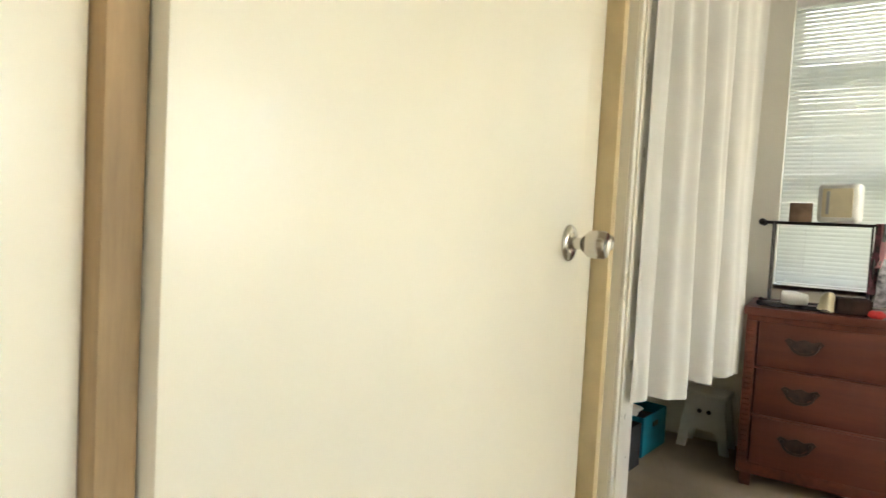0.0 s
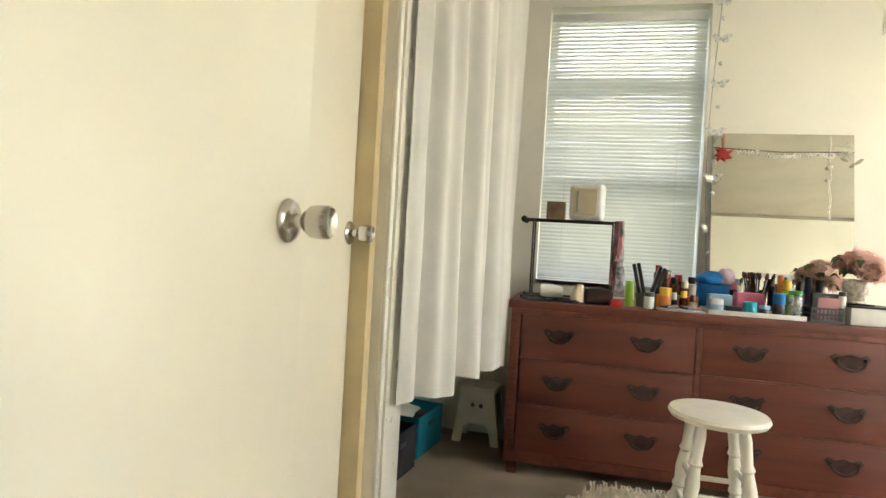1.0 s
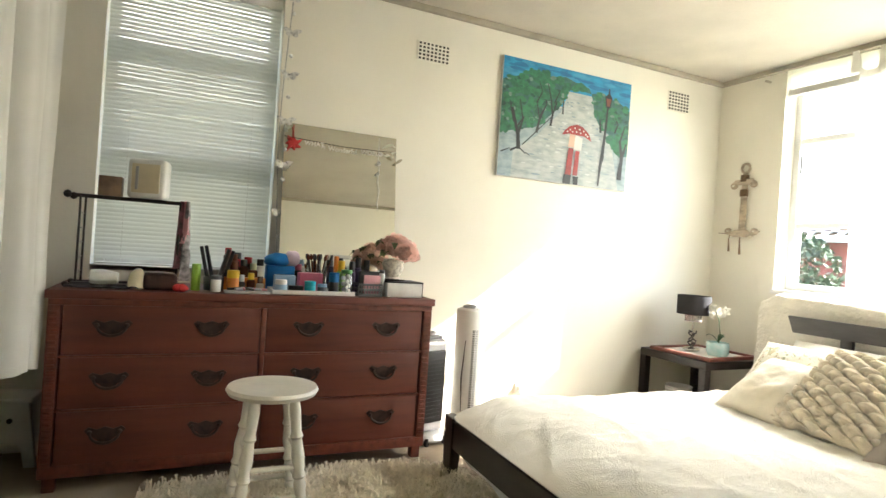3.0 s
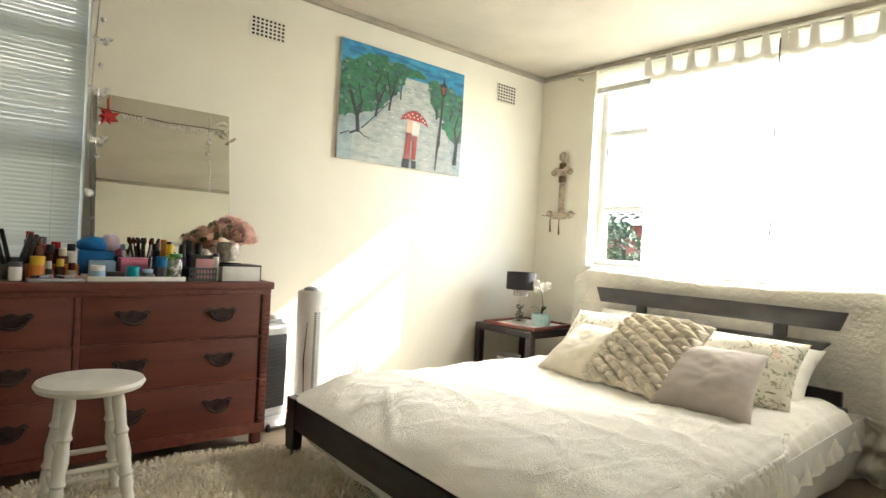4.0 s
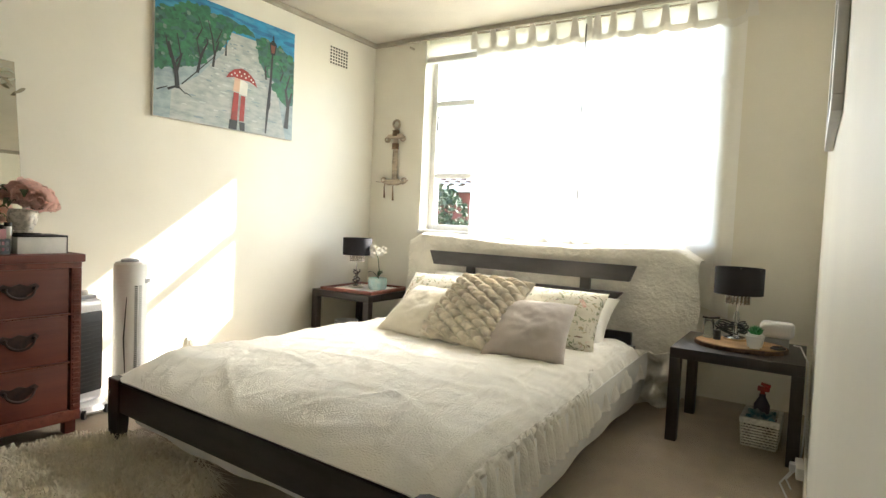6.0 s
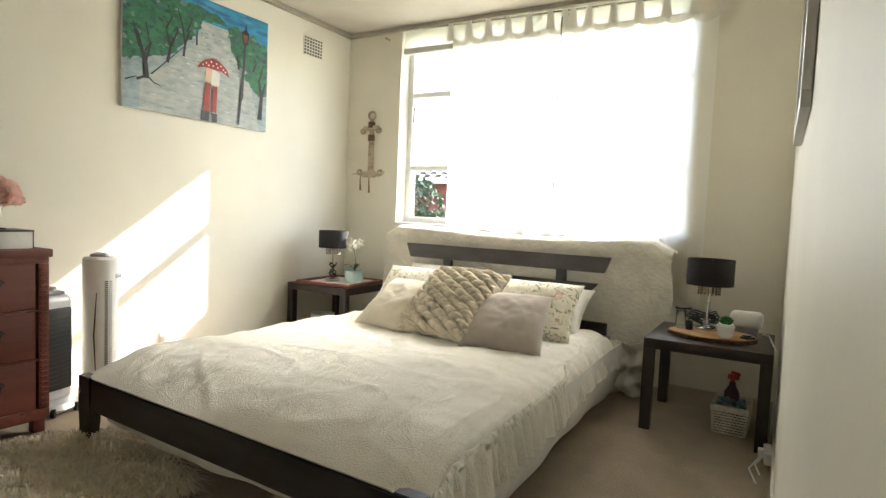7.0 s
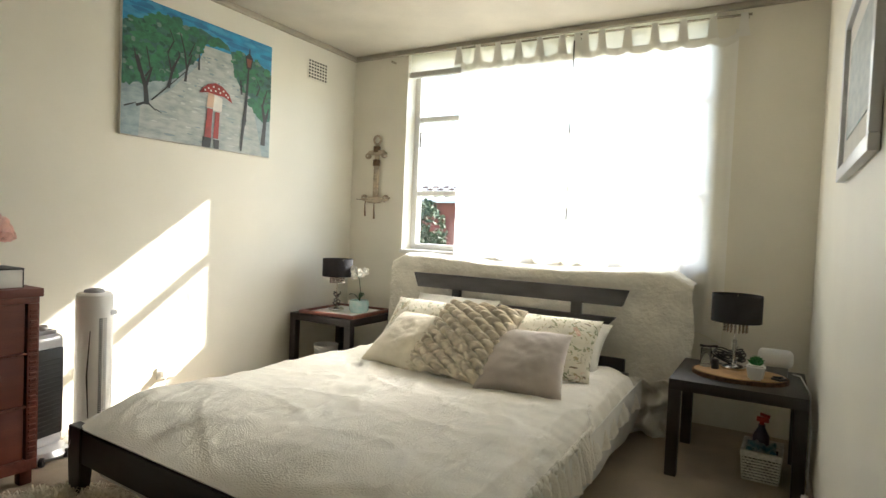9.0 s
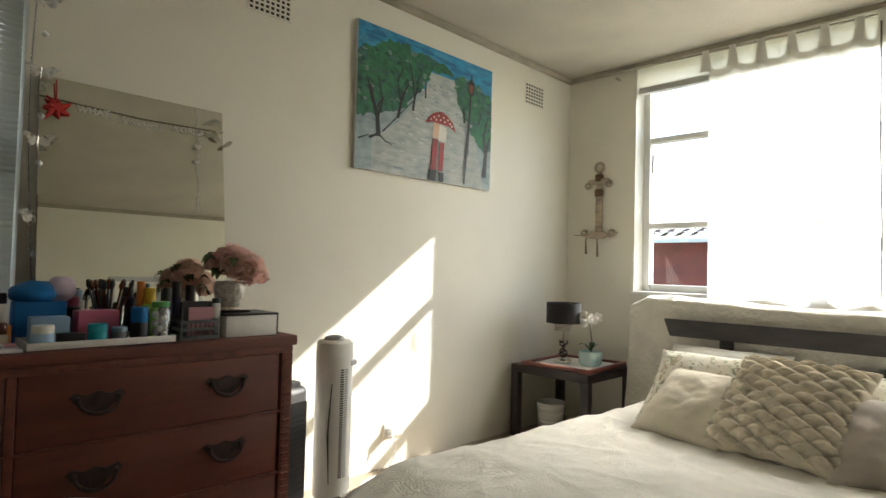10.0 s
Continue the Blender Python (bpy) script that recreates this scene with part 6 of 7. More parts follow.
for k in range(5):
    lathe(b, [(0.001, 0), (0.014, 0.004), (0.018, 0.012), (0.010, 0.022), (0.001, 0.024)], 12, pose(0.285 + 0.016 * math.cos(k * 1.3), 2.545 + 0.016 * math.sin(k * 1.3), TOP + 0.003 * k, 20 * k, 0, 0))
whole("hair_clip", b, C_RED, Matrix(), "red fabric hair clip on the dresser", "hair clip")
pot("bottle", 0.345, 2.60, 0.019, 0.115, C_LIME, C_LIME, 0.025, "lime green tube standing on its cap", "bottle")
pot("bottle", 0.425, 2.555, 0.022, 0.072, C_WHITE, C_GREY, 0.018, "small white bottle with a grey cap", "bottle")
for i, (x, lean_y, hh) in enumerate(((0.395, -13, 0.20), (0.455, 16, 0.19))):
    it = thing("hair_straightener", pose(x + (0.02 if i == 0 else -0.02), 2.64, TOP, 0, lean_y, 0), "black hair straightener standing upright", "hair straightener", "hair tools")
    for s in (-1, 1):
        b = B()
        box(b, s * 0.010 - 0.008, s * 0.010 + 0.008, -0.014, 0.014, 0.0, hh, 0.005)
        part("arm", b, C_BLACK, it)
b = B()
lathe(b, [(0.045, 0), (0.050, 0.06), (0.047, 0.06), (0.042, 0.004)], 24)
whole("cup", b, C_GREY, (0.425, 2.645, TOP), "dark cup holding hair tools", "cup")
for i, (x, y, r, hh, m1, m2) in enumerate(((0.505, 2.66, 0.020, 0.165, C_BROWN, C_BROWN), (0.550, 2.70, 0.022, 0.14, C_BROWN, C_BLACK), (0.590, 2.67, 0.021, 0.125, C_BROWN, C_CREAM),
                                          (0.480, 2.72, 0.020, 0.19, C_BROWN, C_RED), (0.625, 2.71, 0.022, 0.145, C_WHITE, C_BLACK))):
    pot("bottle", x, y, r, hh, m1, m2, 0.03, ("amber brown cosmetic bottle" if m1 is C_BROWN else "white cosmetic bottle") + " among others on the dresser", "bottle", neck=0.7)
pot("bottle", 0.498, 2.595, 0.026, 0.095, C_ORANGE, C_YELLOW, 0.035, "orange bottle with a yellow cap", "bottle")
carton("carton", 0.46, 0.64, 2.61, 2.645, TOP, TOP + 0.062, C_ORANGE, "low orange box on the dresser")
b = B()
box(b, -0.095, 0.095, -0.045, 0.045, 0, 0.008, 0.003)
whole("tray", b, SILVER_PLASTIC, (0.555, 2.545, TOP), "thin silver tray on the dresser", "tray")
for i in range(6):
    b = B()
    tube(b, [(-0.03, 0, 0), (0.03, 0.004, 0.001)], [0.005, 0.007], 8)
    whole("lipstick", b, (C_BLACK, SILVER_PLASTIC, C_ROSE)[i % 3], pose(0.50 + 0.022 * i, 2.545, TOP + 0.016, 0, 0, 20 + 31 * i), "small cosmetic stick lying on the silver tray", "cosmetics", "cosmetics on the silver tray")

for i, (x, y, r_, hh, m1, m2, lab) in enumerate((
        (0.535, 2.60, 0.016, 0.075, C_BLACK, SILVER_PLASTIC, "short black cosmetic bottle"), (0.575, 2.60, 0.018, 0.085, C_BROWN, C_YELLOW, "amber bottle with a yellow cap"),
        (0.615, 2.60, 0.017, 0.07, C_CREAM, C_BROWN, "cream coloured bottle with a brown cap"), (0.525, 2.745, 0.022, 0.17, C_RED, C_BLACK, "red bottle with a black cap"),
        (0.575, 2.76, 0.024, 0.15, C_BROWN, C_RED, "amber bottle with a red cap"), (0.81, 2.74, 0.022, 0.13, C_BLACK, C_PINK, "black bottle with a pink cap"),
        (0.83, 2.78, 0.020, 0.15, C_WHITE, C_SKYBLUE, "white bottle with a pale blue cap"), (0.965, 2.74, 0.022, 0.16, C_PURPLE, C_BLACK, "dark bottle among the others"),
        (1.02, 2.70, 0.020, 0.14, C_BLACK, C_BLACK, "plain black bottle"), (1.025, 2.77, 0.022, 0.17, C_BROWN, C_BLACK, "tall amber bottle"))):
    pot("bottle", x, y, r_, hh, m1, m2, 0.03, lab + " on the dresser", "bottle", neck=0.75)

# white tray with jars
wt = thing("tray", (0.85, 2.60, TOP), "shallow white tray crowded with jars on the dresser", "tray")
b = B()
box(b, -0.19, 0.19, -0.085, 0.085, 0, 0.006, 0.002)
part("base", b, C_WHITE, wt)
for x0, x1, y0, y1 in ((-0.19, 0.19, -0.085, -0.079), (-0.19, 0.19, 0.079, 0.085), (-0.19, -0.184, -0.079, 0.079), (0.184, 0.19, -0.079, 0.079)):
    b = B()
    box(b, x0, x1, y0, y1, 0.004, 0.020, 0.002)
    part("rim", b, C_WHITE, wt)
ZT = TOP + 0.0065
pot("cream_jar", 0.700, 2.550, 0.027, 0.058, C_SKYBLUE, C_WHITE, 0.022, "pale jar with a silvery white lid on the tray", z=ZT)
carton("carton", 0.735, 0.800, 2.535, 2.575, ZT, ZT + 0.032, C_BLACK, "low black compact on the tray")
pot("cream_jar", 0.832, 2.548, 0.026, 0.056, C_TEAL, C_TEAL, 0.022, "turquoise cream jar on the tray", z=ZT)
pot("cream_jar", 0.890, 2.552, 0.022, 0.044, C_GREY, C_SKYBLUE, 0.014, "small grey jar on the tray", z=ZT)
pot("bottle", 0.944, 2.552, 0.024, 0.100, C_BLACK, C_BLUE, 0.045, "dark bottle with a blue cap on the tray", "bottle", z=ZT)
sj = thing("glass_jar", (1.004, 2.555, ZT), "clear glass jar with a green lid holding cotton wool", "jar")
b = B()
lathe(b, [(0.028, 0), (0.032, 0.006), (0.032, 0.085), (0.024, 0.098), (0.022, 0.098), (0.030, 0.083), (0.030, 0.008)], 22)
part("glass", b, GLASS, sj)
b = B()
lathe(b, [(0.025, 0.098), (0.026, 0.100), (0.026, 0.115), (0.001, 0.117)], 20)
part("lid", b, C_GREEN, sj)
for k in range(9):
    b = B()
    bmesh.ops.create_icosphere(b, subdivisions=2, radius=0.011, matrix=pose(0.014 * math.cos(k * 2.2), 0.014 * math.sin(k * 2.2), 0.016 + 0.0085 * k))
    part("cotton_ball", b, SHEET, sj)
pot("bottle", 0.995, 2.625, 0.022, 0.155, C_LIME, C_YELLOW, 0.05, "green bottle with a yellow cap on the tray", "bottle", z=ZT, neck=0.75)
pot("bottle", 0.972, 2.640, 0.012, 0.175, C_ORANGE, C_ORANGE, 0.03, "slim orange tube on the tray", "bottle", z=ZT)
carton("cosmetics_box", 0.680, 0.775, 2.595, 2.655, ZT, ZT + 0.075, C_SKYBLUE, "pale blue plastic box on the tray", "box", 0.006)
carton("cosmetics_box", 0.790, 0.900, 2.590, 2.655, ZT, ZT + 0.090, C_PINK, "pink plastic box on the tray", "box", 0.006)
carton("cosmetics_box", 0.655, 0.785, 2.69, 2.76, TOP, TOP + 0.120, C_BLUE, "bright blue box behind the tray", "box", 0.006)
b = B()
bmesh.ops.create_icosphere(b, subdivisions=3, radius=0.06)
for v in b.verts:
    v.co *= 1 + 0.16 * n3(v.co.x * 30, v.co.y * 30, v.co.z * 30)
    v.co.z = max(-0.022, v.co.z * 0.62)
whole("shower_cap", b, C_BLUE, (0.705, 2.72, TOP + 0.143), "crumpled bright blue cap lying on a box", "cap", smooth=70)
b = B()
bmesh.ops.create_icosphere(b, subdivisions=3, radius=0.04)
for v in b.verts:
    v.co *= 1 + 0.2 * n3(v.co.x * 40 + 5, v.co.y * 40, v.co.z * 40)
whole("headband", b, plain("pale_lilac_towelling", (0.62, 0.50, 0.60), 0.95), (0.775, 2.73, TOP + 0.155), "pale lilac towelling headband on a box", "headband", smooth=70)
bc = thing("brush_cup", (0.895, 2.70, TOP), "clear cup packed with make-up brushes", "cup")
b = B()
lathe(b, [(0.045, 0), (0.048, 0.10), (0.045, 0.10), (0.042, 0.006)], 24)
part("cup", b, GLASS, bc)
for k in range(17):
    a, rr0 = k * 2.4, 0.008 * math.sqrt(k)
    tl = 0.012 * k
    p0 = Vector((rr0 * 0.6 * math.cos(a), rr0 * 0.6 * math.sin(a), 0.008))
    p1 = Vector((rr0 * 2.1 * math.cos(a), rr0 * 2.1 * math.sin(a), 0.155 + 0.03 * n3(k, 0, 0)))
    b = B()
    tube(b, [p0, p1], 0.0032, 6)
    h_ = part("brush_handle", b, (C_BLACK, C_BROWN, SILVER_PLASTIC)[k % 3], bc)
    b = B()
    d = (p1 - p0).normalized()
    tube(b, [p1, p1 + d * 0.012, p1 + d * 0.030], [0.004, 0.0085, 0.004], 8)
    part("bristle", b, C_BLACK if k % 2 else C_BROWN, h_)

gb = thing("mesh_basket", (1.115, 2.555, TOP), "low grey plastic basket with square holes", "basket")
b = B()
box(b, -0.060, 0.060, -0.035, 0.060, 0, 0.004)
part("bottom", b, C_GREY, gb)
for i in range(3):
    for x0, x1, y0, y1 in ((-0.060, 0.060, -0.037, -0.033), (-0.060, 0.060, 0.058, 0.062), (-0.062, -0.058, -0.035, 0.06), (0.058, 0.062, -0.035, 0.06)):
        b = B()
        box(b, x0, x1, y0, y1, 0.004 + i * 0.024, 0.014 + i * 0.024, 0.001, 1)
        part("band", b, C_GREY, gb)
for i in range(9):
    b = B()
    box(b, -0.060 + i * 0.0145, -0.055 + i * 0.0145, -0.0365, -0.0335, 0.012, 0.055)
    part("rib", b, C_GREY, gb)
carton("palette", 1.075, 1.175, 2.575, 2.60, TOP + 0.006, TOP + 0.118, C_BLACK, "black make-up palette standing in the basket", "cosmetics")
carton("palette", 1.095, 1.180, 2.565, 2.572, TOP + 0.006, TOP + 0.100, C_ROSE, "pink-edged palette standing in the basket", "cosmetics")
for i, (x, y, hh) in enumerate(((1.06, 2.66, 0.16), (1.095, 2.68, 0.18), (1.135, 2.665, 0.17), (1.075, 2.72, 0.15))):
    pot("bottle", x, y, 0.018, hh, C_PURPLE, C_BLACK, 0.05, "dark purple perfume bottle on the dresser", "bottle", neck=0.8)
pot("bottle", 1.188, 2.575, 0.014, 0.128, C_WHITE, C_BLACK, 0.016, "slim white tube with a black cap", "bottle")

kb = thing("keepsake_box", (1.295, 2.60, TOP), "white box with a black edge carrying the vase", "box")
b = B()
box(b, -0.092, 0.092, -0.075, 0.085, 0, 0.070, 0.002)
part("body", b, C_WHITE, kb)
b = B()
box(b, -0.096, 0.096, -0.079, 0.089, 0.070, 0.077, 0.002)
part("lid", b, C_BLACK, kb)
b = B()
box(b, 0.092, 0.0955, -0.076, -0.070, 0, 0.070)
part("edge_strip", b, C_BLACK, kb)
b = B()
tube(b, [(1.26 + 0.05 * math.cos(a), 2.58 + 0.02 * math.sin(a), TOP + 0.081) for a in [i * math.tau / 20 for i in range(21)]], 0.003, 6)
whole("bracelet", b, IRON, Matrix(), "dark bracelet lying on the white box", "bracelet")

VASE = surface("mosaic_silver_ceramic", (0.66, 0.60, 0.52), 0.28, 0.15, vary=0.10, scale=60, bump=0.6, bump_scale=90)
PINK = surface("dusty_pink_petal", (0.95, 0.68, 0.61), 0.7, vary=0.10, scale=20, island=0.10)
# darker copy of the pink: shade on the bouquet's left, put into the petals
MAUVE = surface("shaded_mauve_petal", (0.80, 0.52, 0.46), 0.75, vary=0.15, scale=20, island=0.15)
for _mat, _c in ((PINK, (0.95, 0.68, 0.61, 1)), (MAUVE, (0.80, 0.52, 0.46, 1))):
    _n, _l = _mat.node_tree.nodes, _mat.node_tree.links
    _t, _m = _n.new("ShaderNodeBsdfTranslucent"), _n.new("ShaderNodeMixShader")
    _t.inputs[0].default_value, _m.inputs[0].default_value = _c, 0.35
    _l.new(_n["Principled BSDF"].outputs[0], _m.inputs[1])
    _l.new(_t.outputs[0], _m.inputs[2])
    _l.new(_m.outputs[0], _n["Material Output"].inputs[0])
fl = thing("flower_vase", (1.275, 2.665, TOP + 0.078), "silvery vase of dusty pink artificial roses", "flowers")
b = B()
lathe(b, [(0.032, 0), (0.040, 0.006), (0.034, 0.014), (0.052, 0.05), (0.056, 0.085), (0.048, 0.105), (0.044, 0.105), (0.050, 0.085), (0.03, 0.02)], 28)
part("vase", b, VASE, fl)


def rose(cx, cy, cz, s, nx, ny, mat):
    g = B()
    up = Vector((nx, ny, 1.0)).normalized()
    q = up.to_track_quat('Z', 'Y').to_matrix().to_4x4()
    m = Matrix.Translation((cx, cy, cz)) @ q
    k = 0
    for ring, count in enumerate((2, 3, 4, 5, 5)):
        for p_ in range(count):
            k += 1
            a0 = k * 2.4
            R = s * (0.24 + 0.17 * ring)
            top = radians(8 + 13 * ring)
            wide = radians(150 - 18 * ring)

            def f(u, v):
                th = lerp(radians(128), top, v) + 0.30 * (2 * u - 1) ** 2 * v
                rr_ = R * (1 + 0.05 * math.sin(u * 9 + k) * v + (0.22 + 0.05 * ring) * max(0.0, v - 0.7) / 0.3 * (0.4 + 0.2 * ring))
                aa = a0 + (u - 0.5) * wide
                return m @ Vector((rr_ * math.sin(th) * math.cos(aa), rr_ * math.sin(th) * math.sin(aa), rr_ * math.cos(th) - s * 0.05 * ring))
            sheet(g, 6, 6, f)
    part("rose", g, mat, fl, smooth=80)


for i in range(14):
    a, el = 4.9 + i * 2.4, 0.12 + 1.30 * ((i * 0.618 + 0.15) % 1)
    d = Vector((math.cos(a) * math.cos(el), math.sin(a) * math.cos(el), math.sin(el)))
    rose(0.014 + 0.076 * d.x, 0.068 * d.y, 0.124 + 0.082 * d.z, 0.036 + 0.004 * (i % 3), d.x * 1.4, d.y * 1.4 - 0.3, PINK if d.x > -0.35 else MAUVE)
rose(0.020, -0.080, 0.145, 0.046, -0.9, -2.6, PINK)
rose(0.098, -0.030, 0.150, 0.040, 2.2, -1.2, PINK)
SOFTLEAF = surface("muted_green_fabric_leaf", (0.14, 0.17, 0.08), 0.7, vary=0.25, scale=30)
for i in range(20):
    a = i * 1.7
    b = B()
    r0, L = 0.065, 0.045
    z0 = 0.11 + 0.09 * ((i * 0.37) % 1)
    sheet(b, 5, 3, lambda u, v: Vector(((r0 + L * u) * math.cos(a) - 0.016 * math.sin(a) * (v - 0.5) * 2 * math.sin(0.2 + 2.8 * u),
                                        (r0 + L * u) * 0.85 * math.sin(a) + 0.016 * math.cos(a) * (v - 0.5) * 2 * math.sin(0.2 + 2.8 * u), z0 + 0.02 * math.sin(3 * u) - 0.02 * u * u)))
    part("leaf", b, SOFTLEAF, fl, smooth=80)

# ---- garlands and letters round the mirror ----
STRING = plain("dark_thread", (0.03, 0.025, 0.02), 0.8)
SILVERFOIL = surface("silver_glitter_card", (0.70, 0.69, 0.66), 0.3, 0.6, vary=0.2, scale=80)
gl = thing("garland", (0.728, 2.925, 0), "thin string of silver dragonflies and hearts beside the mirror", "garland")
b = B()
tube(b, [(0.02 * math.sin(z * 3), 0.07 - 0.06 * (2.35 - z) / 1.4, z) for z in [2.36 - 0.1 * i for i in range(15)]], 0.0012, 6)
part("string", b, STRING, gl)
b = B()
tube(b, [(0.02 * math.sin(z * 3) + 0.005 * math.cos(z * 420), 0.066 - 0.06 * (2.35 - z) / 1.4 + 0.005 * math.sin(z * 420), z) for z in [2.36 - 0.004 * i for i in range(350)]], 0.0016, 4)
part("spiral_ribbon", b, SILVERFOIL, gl, "curled silver ribbon")
for i, z in enumerate((2.28, 2.20, 2.10, 1.98, 1.88, 1.77, 1.645, 1.50, 1.42, 1.345, 1.17, 1.05)):
    y = 0.06 - 0.06 * (2.35 - z) / 1.4
    b = B()
    if i % 2 == 0:
        for s, w in ((-1, 0.042), (1, 0.054), (-1, 0.028), (1, 0.036)):
            dz = 0.018 if w > 0.038 else -0.010
            sheet(b, 5, 3, lambda u, v: Vector((s * w * u, -0.006 - 0.004 * u, z + dz * u + 0.014 * (v - 0.5) * 2 * math.sin(0.3 + 2.7 * u))))
        tube(b, [(0, -0.006, z + 0.014), (0, -0.006, z - 0.022)], [0.004, 0.0015], 6)
        thick(b, 0.001)
        part("dragonfly", b, SILVERFOIL, gl)
    else:
        bmesh.ops.create_icosphere(b, subdivisions=2, radius=0.011, matrix=pose(0.006, -0.008, z))
        part("bead", b, SILVERFOIL, gl)
b = B()
for k, L_ in enumerate((0.050, 0.034, 0.046, 0.038, 0.052, 0.036, 0.044)):
    a = 0.35 + k * math.tau / 7
    tube(b, [(0.782, 2.958, 1.545), (0.782 + 0.5 * L_ * math.cos(a), 2.950, 1.545 + 0.5 * L_ * math.sin(a)), (0.782 + L_ * math.cos(a + 0.15), 2.956, 1.545 + L_ * math.sin(a + 0.15))], [0.013, 0.009, 0.002], 7)
tube(b, [(0.782, 2.958, 1.555), (0.780, 2.960, 1.64)], 0.0025, 5)
whole("star_ornament", b, C_RED, Matrix(), "red felt star hung on the garland", "ornament")

lg = thing("letter_garland", mi.matrix_basis.copy(), "silver letter garland strung across the top of the mirror", "garland")
b = B()
tube(b, [(-MW / 2, -0.006, MH - 0.075), (0.0, -0.008, MH - 0.092), (MW / 2, -0.006, MH - 0.085)], 0.0011, 6)
part("string", b, STRING, lg)


LETTER = plain("white_glitter_card", (0.80, 0.79, 0.74), 0.5)


def letters(text, x, z, size):
    cu_ = bpy.data.curves.new("letters", 'FONT')
    cu_.body, cu_.size, cu_.extrude = text, size, 0.001
    tmp = new("letters", cu_)
    me_ = bpy.data.meshes.new_from_object(tmp.evaluated_get(bpy.context.evaluated_depsgraph_get()))
    bpy.data.objects.remove(tmp)
    bpy.data.curves.remove(cu_)
    me_.materials.append(LETTER)
    o = new("word", me_)
    o.parent = lg
    o.matrix_basis = pose(x, -0.010, z, 90, 0, 0)


letters("WHAT", -0.205, MH - 0.110, 0.034)
letters("A", -0.115, MH - 0.116, 0.030)
letters("Wonderful", -0.078, MH - 0.124, 0.036)
letters("WORLD", 0.105, MH - 0.118, 0.034)
b = B()
bmesh.ops.create_icosphere(b, subdivisions=2, radius=0.010, matrix=pose(0.215, -0.010, MH - 0.105))
part("heart", b, SILVERFOIL, lg)
rb = thing("ribbon_garland", mi.matrix_basis.copy(), "sheer ribbon with beads tied at the corner of the mirror", "garland")
b = B()
tube(b, [(MW / 2 - 0.105 + 0.004 * math.sin(i), -0.012, MH - 0.01 - 0.022 * i) for i in range(20)], 0.0014, 6)
part("ribbon", b, SILVERFOIL, rb)
GAUZE = weave("mint_organza", (0.62, 0.63, 0.52), scale=400, depth=0.1, vary=0.1, trans=0.5)
for k in range(2):
    b = B()
    sheet(b, 8, 5, lambda u, v: Vector((MW / 2 - 0.010 - 0.075 * u, -0.016 - 0.012 * math.sin(u * 5 + k) - 0.003 * k, MH - 0.060 - 0.040 * k + 0.010 * math.sin(u * 4 + k * 1.7) + 0.008 * (v - 0.5) * 2 * math.sin(0.2 + 2.8 * u))))
    part("organza_loop", b, GAUZE, rb, "loop of mint organza")
for x, z, r in ((MW / 2 - 0.108, MH - 0.165, 0.012), (MW / 2 - 0.112, MH - 0.225, 0.010)):
    b = B()
    bmesh.ops.create_icosphere(b, subdivisions=2, radius=r, matrix=pose(x, -0.018, z))
    part("bead", b, SILVERFOIL, rb)
b = B()
for s in (0, 1):
    sheet(b, 8, 4, lambda u, v: Vector((MW / 2 - 0.02 - 0.045 * u + 0.05 * s, -0.02 - 0.01 * math.sin(u * 3), MH - 0.125 + 0.035 * u * (1 - s) - 0.03 * u * s + 0.010 * (v - 0.5) * 2 * math.sin(0.2 + 2.8 * u))))
thick(b, 0.002)
part("leaf", b, plain("bronze_leaf", (0.36, 0.32, 0.22), 0.5), rb)

# ---- dark line added for the shaded curtain overlap; white cord at the side ----
b = B()
tube(b, [(3.872, 1.142, 2.33), (3.872, 1.146, 1.7), (3.874, 1.140, 1.3), (3.872, 1.145, 0.95)], 0.0045, 6)
whole("blind_cord", b, plain("grey_overlap_line", (0.12, 0.115, 0.10), 0.8), Matrix(), "grey line standing for the dark overlap of the sheer curtains", "cord")
b = B()
tube(b, [(3.945, 0.215, 2.30), (3.945, 0.218, 1.6), (3.945, 0.205, 0.95), (3.945, 0.21, 0.75)], 0.003, 6)
whole("blind_cord", b, C_WHITE, Matrix(), "white blind cord beside the sheer curtain", "cord")

# ---- outside ----
GRASS = surface("rough_grass_ground", (0.09, 0.11, 0.04), 0.95, vary=0.3, scale=0.6, grain=0.6, grain_scale=8)
b = B()
sheet(b, 4, 4, lambda u, v: Vector((lerp(4.6, 300, u), lerp(-200, 250, v), -2.8)))
structure("ground", b, GRASS, "grassy ground far below the window", "ground")
BRICK = surface("red_brick_wall", (0.26, 0.06, 0.045), 0.85, vary=0.2, scale=4, grain=0.6, grain_scale=30)
TILE = surface("grey_roof_tile", (0.17, 0.165, 0.16), 0.6, vary=0.2, scale=6, grain=0.4, grain_scale=20)
hs = thing("house", (0, 0, 0), "red brick house with a grey tiled roof across the yard", "house")
b = B()
box(b, 14.5, 21, 3.0, 12.0, -2.8, 1.90)
part("wall", b, BRICK, hs)
b = B()
box(b, 14.02, 14.10, 2.6, 12.4, 1.82, 1.92)
part("gutter", b, WHITE_PAINT, hs)
b = B()
for j in range(4):
    x0, z0 = 14.0 + j * 0.33, 1.95 + j * 0.10

    def tile_row(u, v):
        y = lerp(2.5, 12.5, u)
        return Vector((x0 + 0.36 * v, y, z0 + 0.05 * v + 0.10 * abs(math.sin(y * math.pi / 0.36))))
    sheet(b, 330, 1, tile_row)
thick(b, 0.02)
tagged(part("roof", b, TILE, hs), kind="stuff")
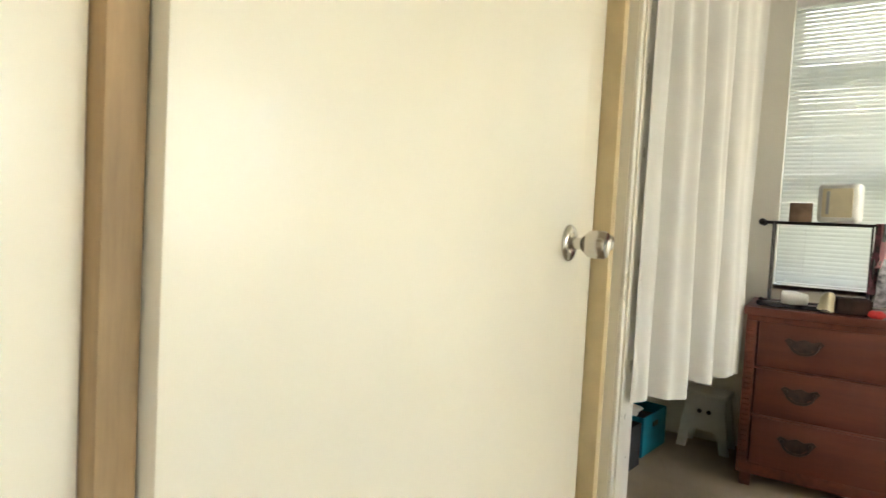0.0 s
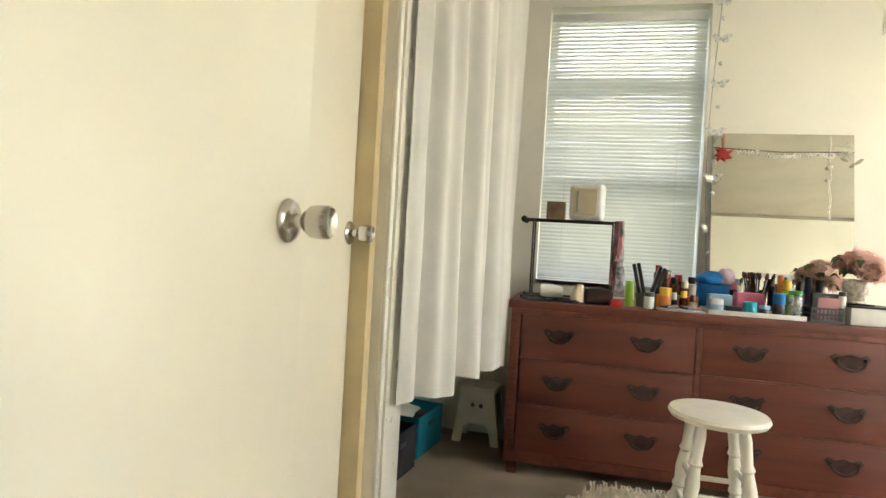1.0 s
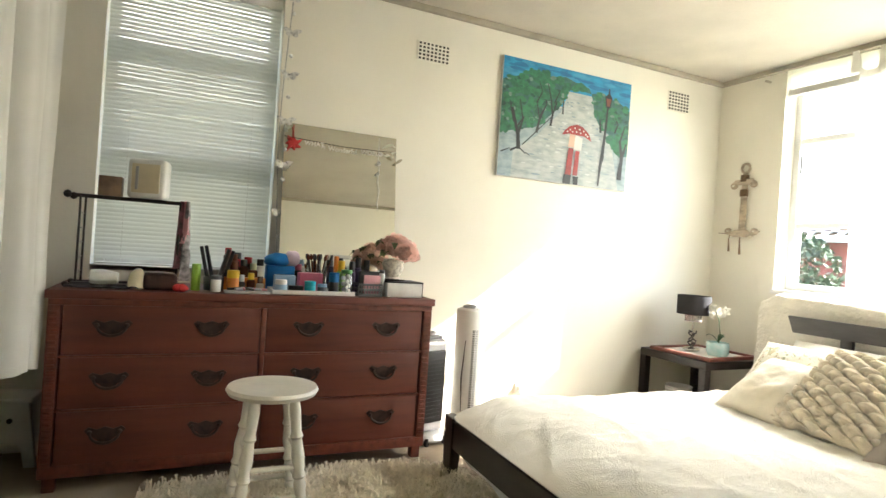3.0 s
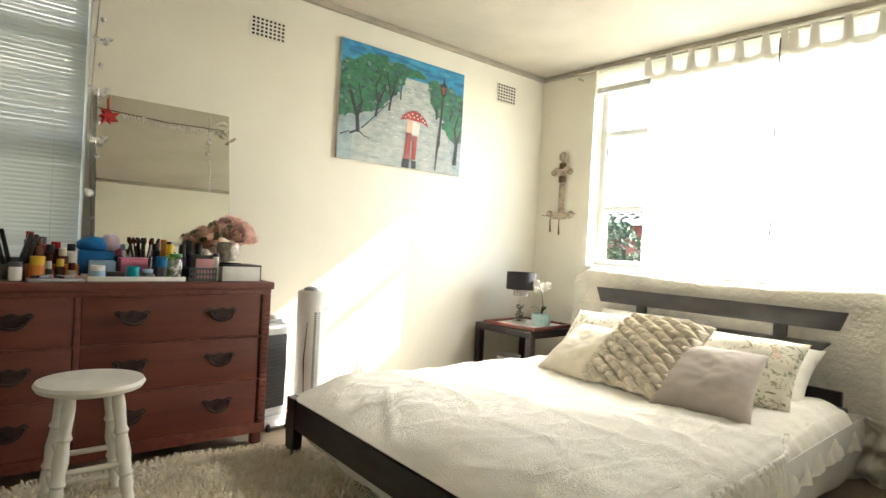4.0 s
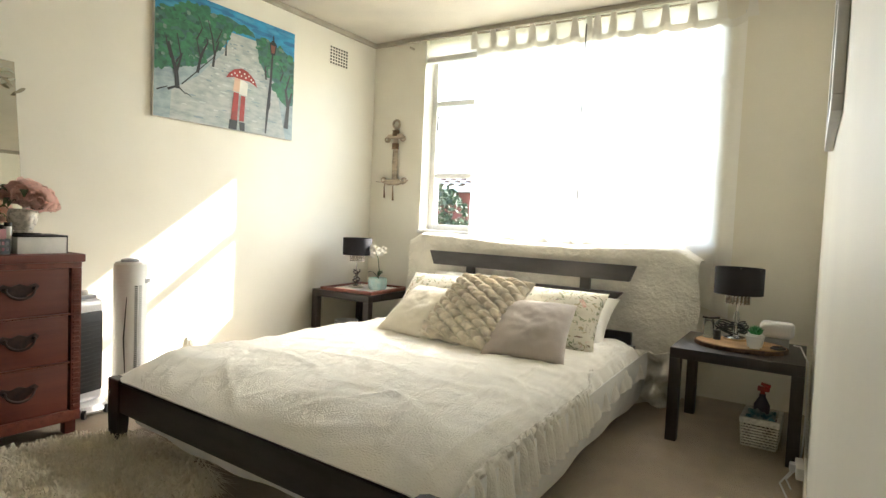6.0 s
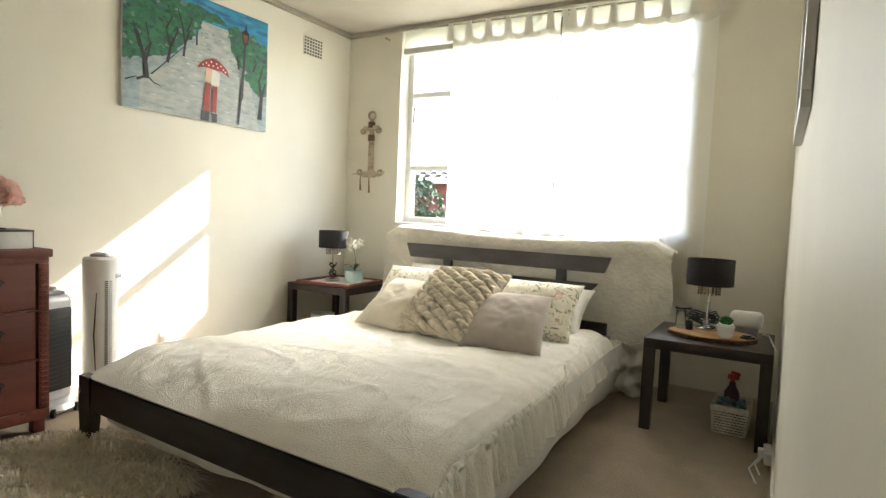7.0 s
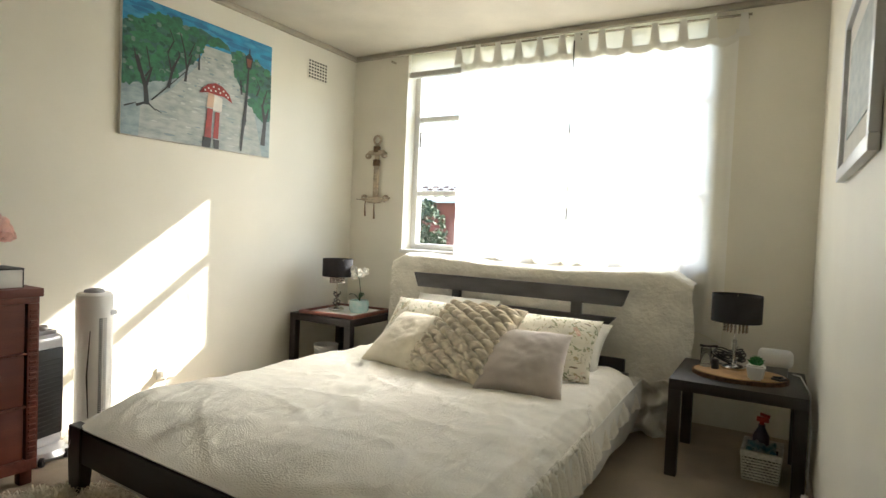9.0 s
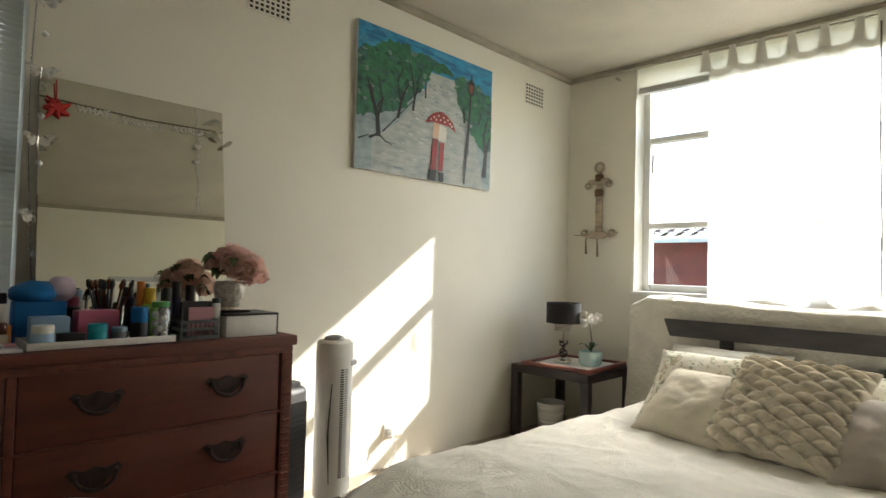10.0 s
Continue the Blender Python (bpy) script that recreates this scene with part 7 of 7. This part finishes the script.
TREELEAF = surface("tree_foliage", (0.05, 0.09, 0.035), 0.7, vary=0.3, scale=3, island=0.4)
te = thing("tree", (10.6, 6.75, -2.8), "small leafy tree in the yard outside", "tree")
b = B()
tube(b, [(0, 0, 0), (0.05, 0.03, 1.2), (-0.03, 0.05, 2.4), (0.02, 0, 3.3)], [0.14, 0.11, 0.08, 0.04], 10)
for k in range(6):
    a = k * 1.1
    tube(b, [(0, 0.02, 2.2 + 0.15 * k), (0.4 * math.cos(a), 0.4 * math.sin(a), 2.8 + 0.15 * k), (0.65 * math.cos(a), 0.65 * math.sin(a), 3.2 + 0.12 * k)], [0.05, 0.03, 0.012], 7)
part("trunk", b, BARK, te)
verts, faces = [], []
rt = random.Random(11)
for _ in range(2600):
    while True:
        p = Vector((rt.uniform(-1, 1), rt.uniform(-1, 1), rt.uniform(-1, 1)))
        if 0.3 < p.length < 1 and n3(p.x * 2, p.y * 2, p.z * 2) > -0.15:
            break
    c = Vector((p.x * 0.85, p.y * 0.75, 3.75 + p.z * 0.85))
    a1 = Vector((rt.gauss(0, 1), rt.gauss(0, 1), rt.gauss(0, 1))).normalized()
    a2 = a1.cross(Vector((rt.gauss(0, 1), rt.gauss(0, 1), rt.gauss(0, 1)))).normalized()
    i = len(verts)
    s = rt.uniform(0.04, 0.09)
    verts += [c - a1 * s, c + a2 * s * 0.5, c + a1 * s, c - a2 * s * 0.5]
    faces.append((i, i + 1, i + 2, i + 3))
me = bpy.data.meshes.new("crown")
me.from_pydata([tuple(v) for v in verts], [], faces)
me.materials.append(TREELEAF)
crown = new("crown", me)
crown.parent = te
tagged(crown, kind="stuff")
# glowing sheet added outside to light the blind slats from behind
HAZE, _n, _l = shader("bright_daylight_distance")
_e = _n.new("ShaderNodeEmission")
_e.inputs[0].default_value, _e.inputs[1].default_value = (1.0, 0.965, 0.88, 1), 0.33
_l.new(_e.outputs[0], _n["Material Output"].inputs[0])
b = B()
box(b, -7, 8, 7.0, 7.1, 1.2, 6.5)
structure("backdrop", b, HAZE, "glowing backdrop standing for daylight beyond the blind", "backdrop")
# plain dull slab, added so the gaps between low slats look dark
b = B()
box(b, -7, 8, 6.9, 7.0, -2.8, 1.2)
structure("backdrop_hedge", b, GRASS, "dull green lower backdrop added to darken the blind gaps", "backdrop")
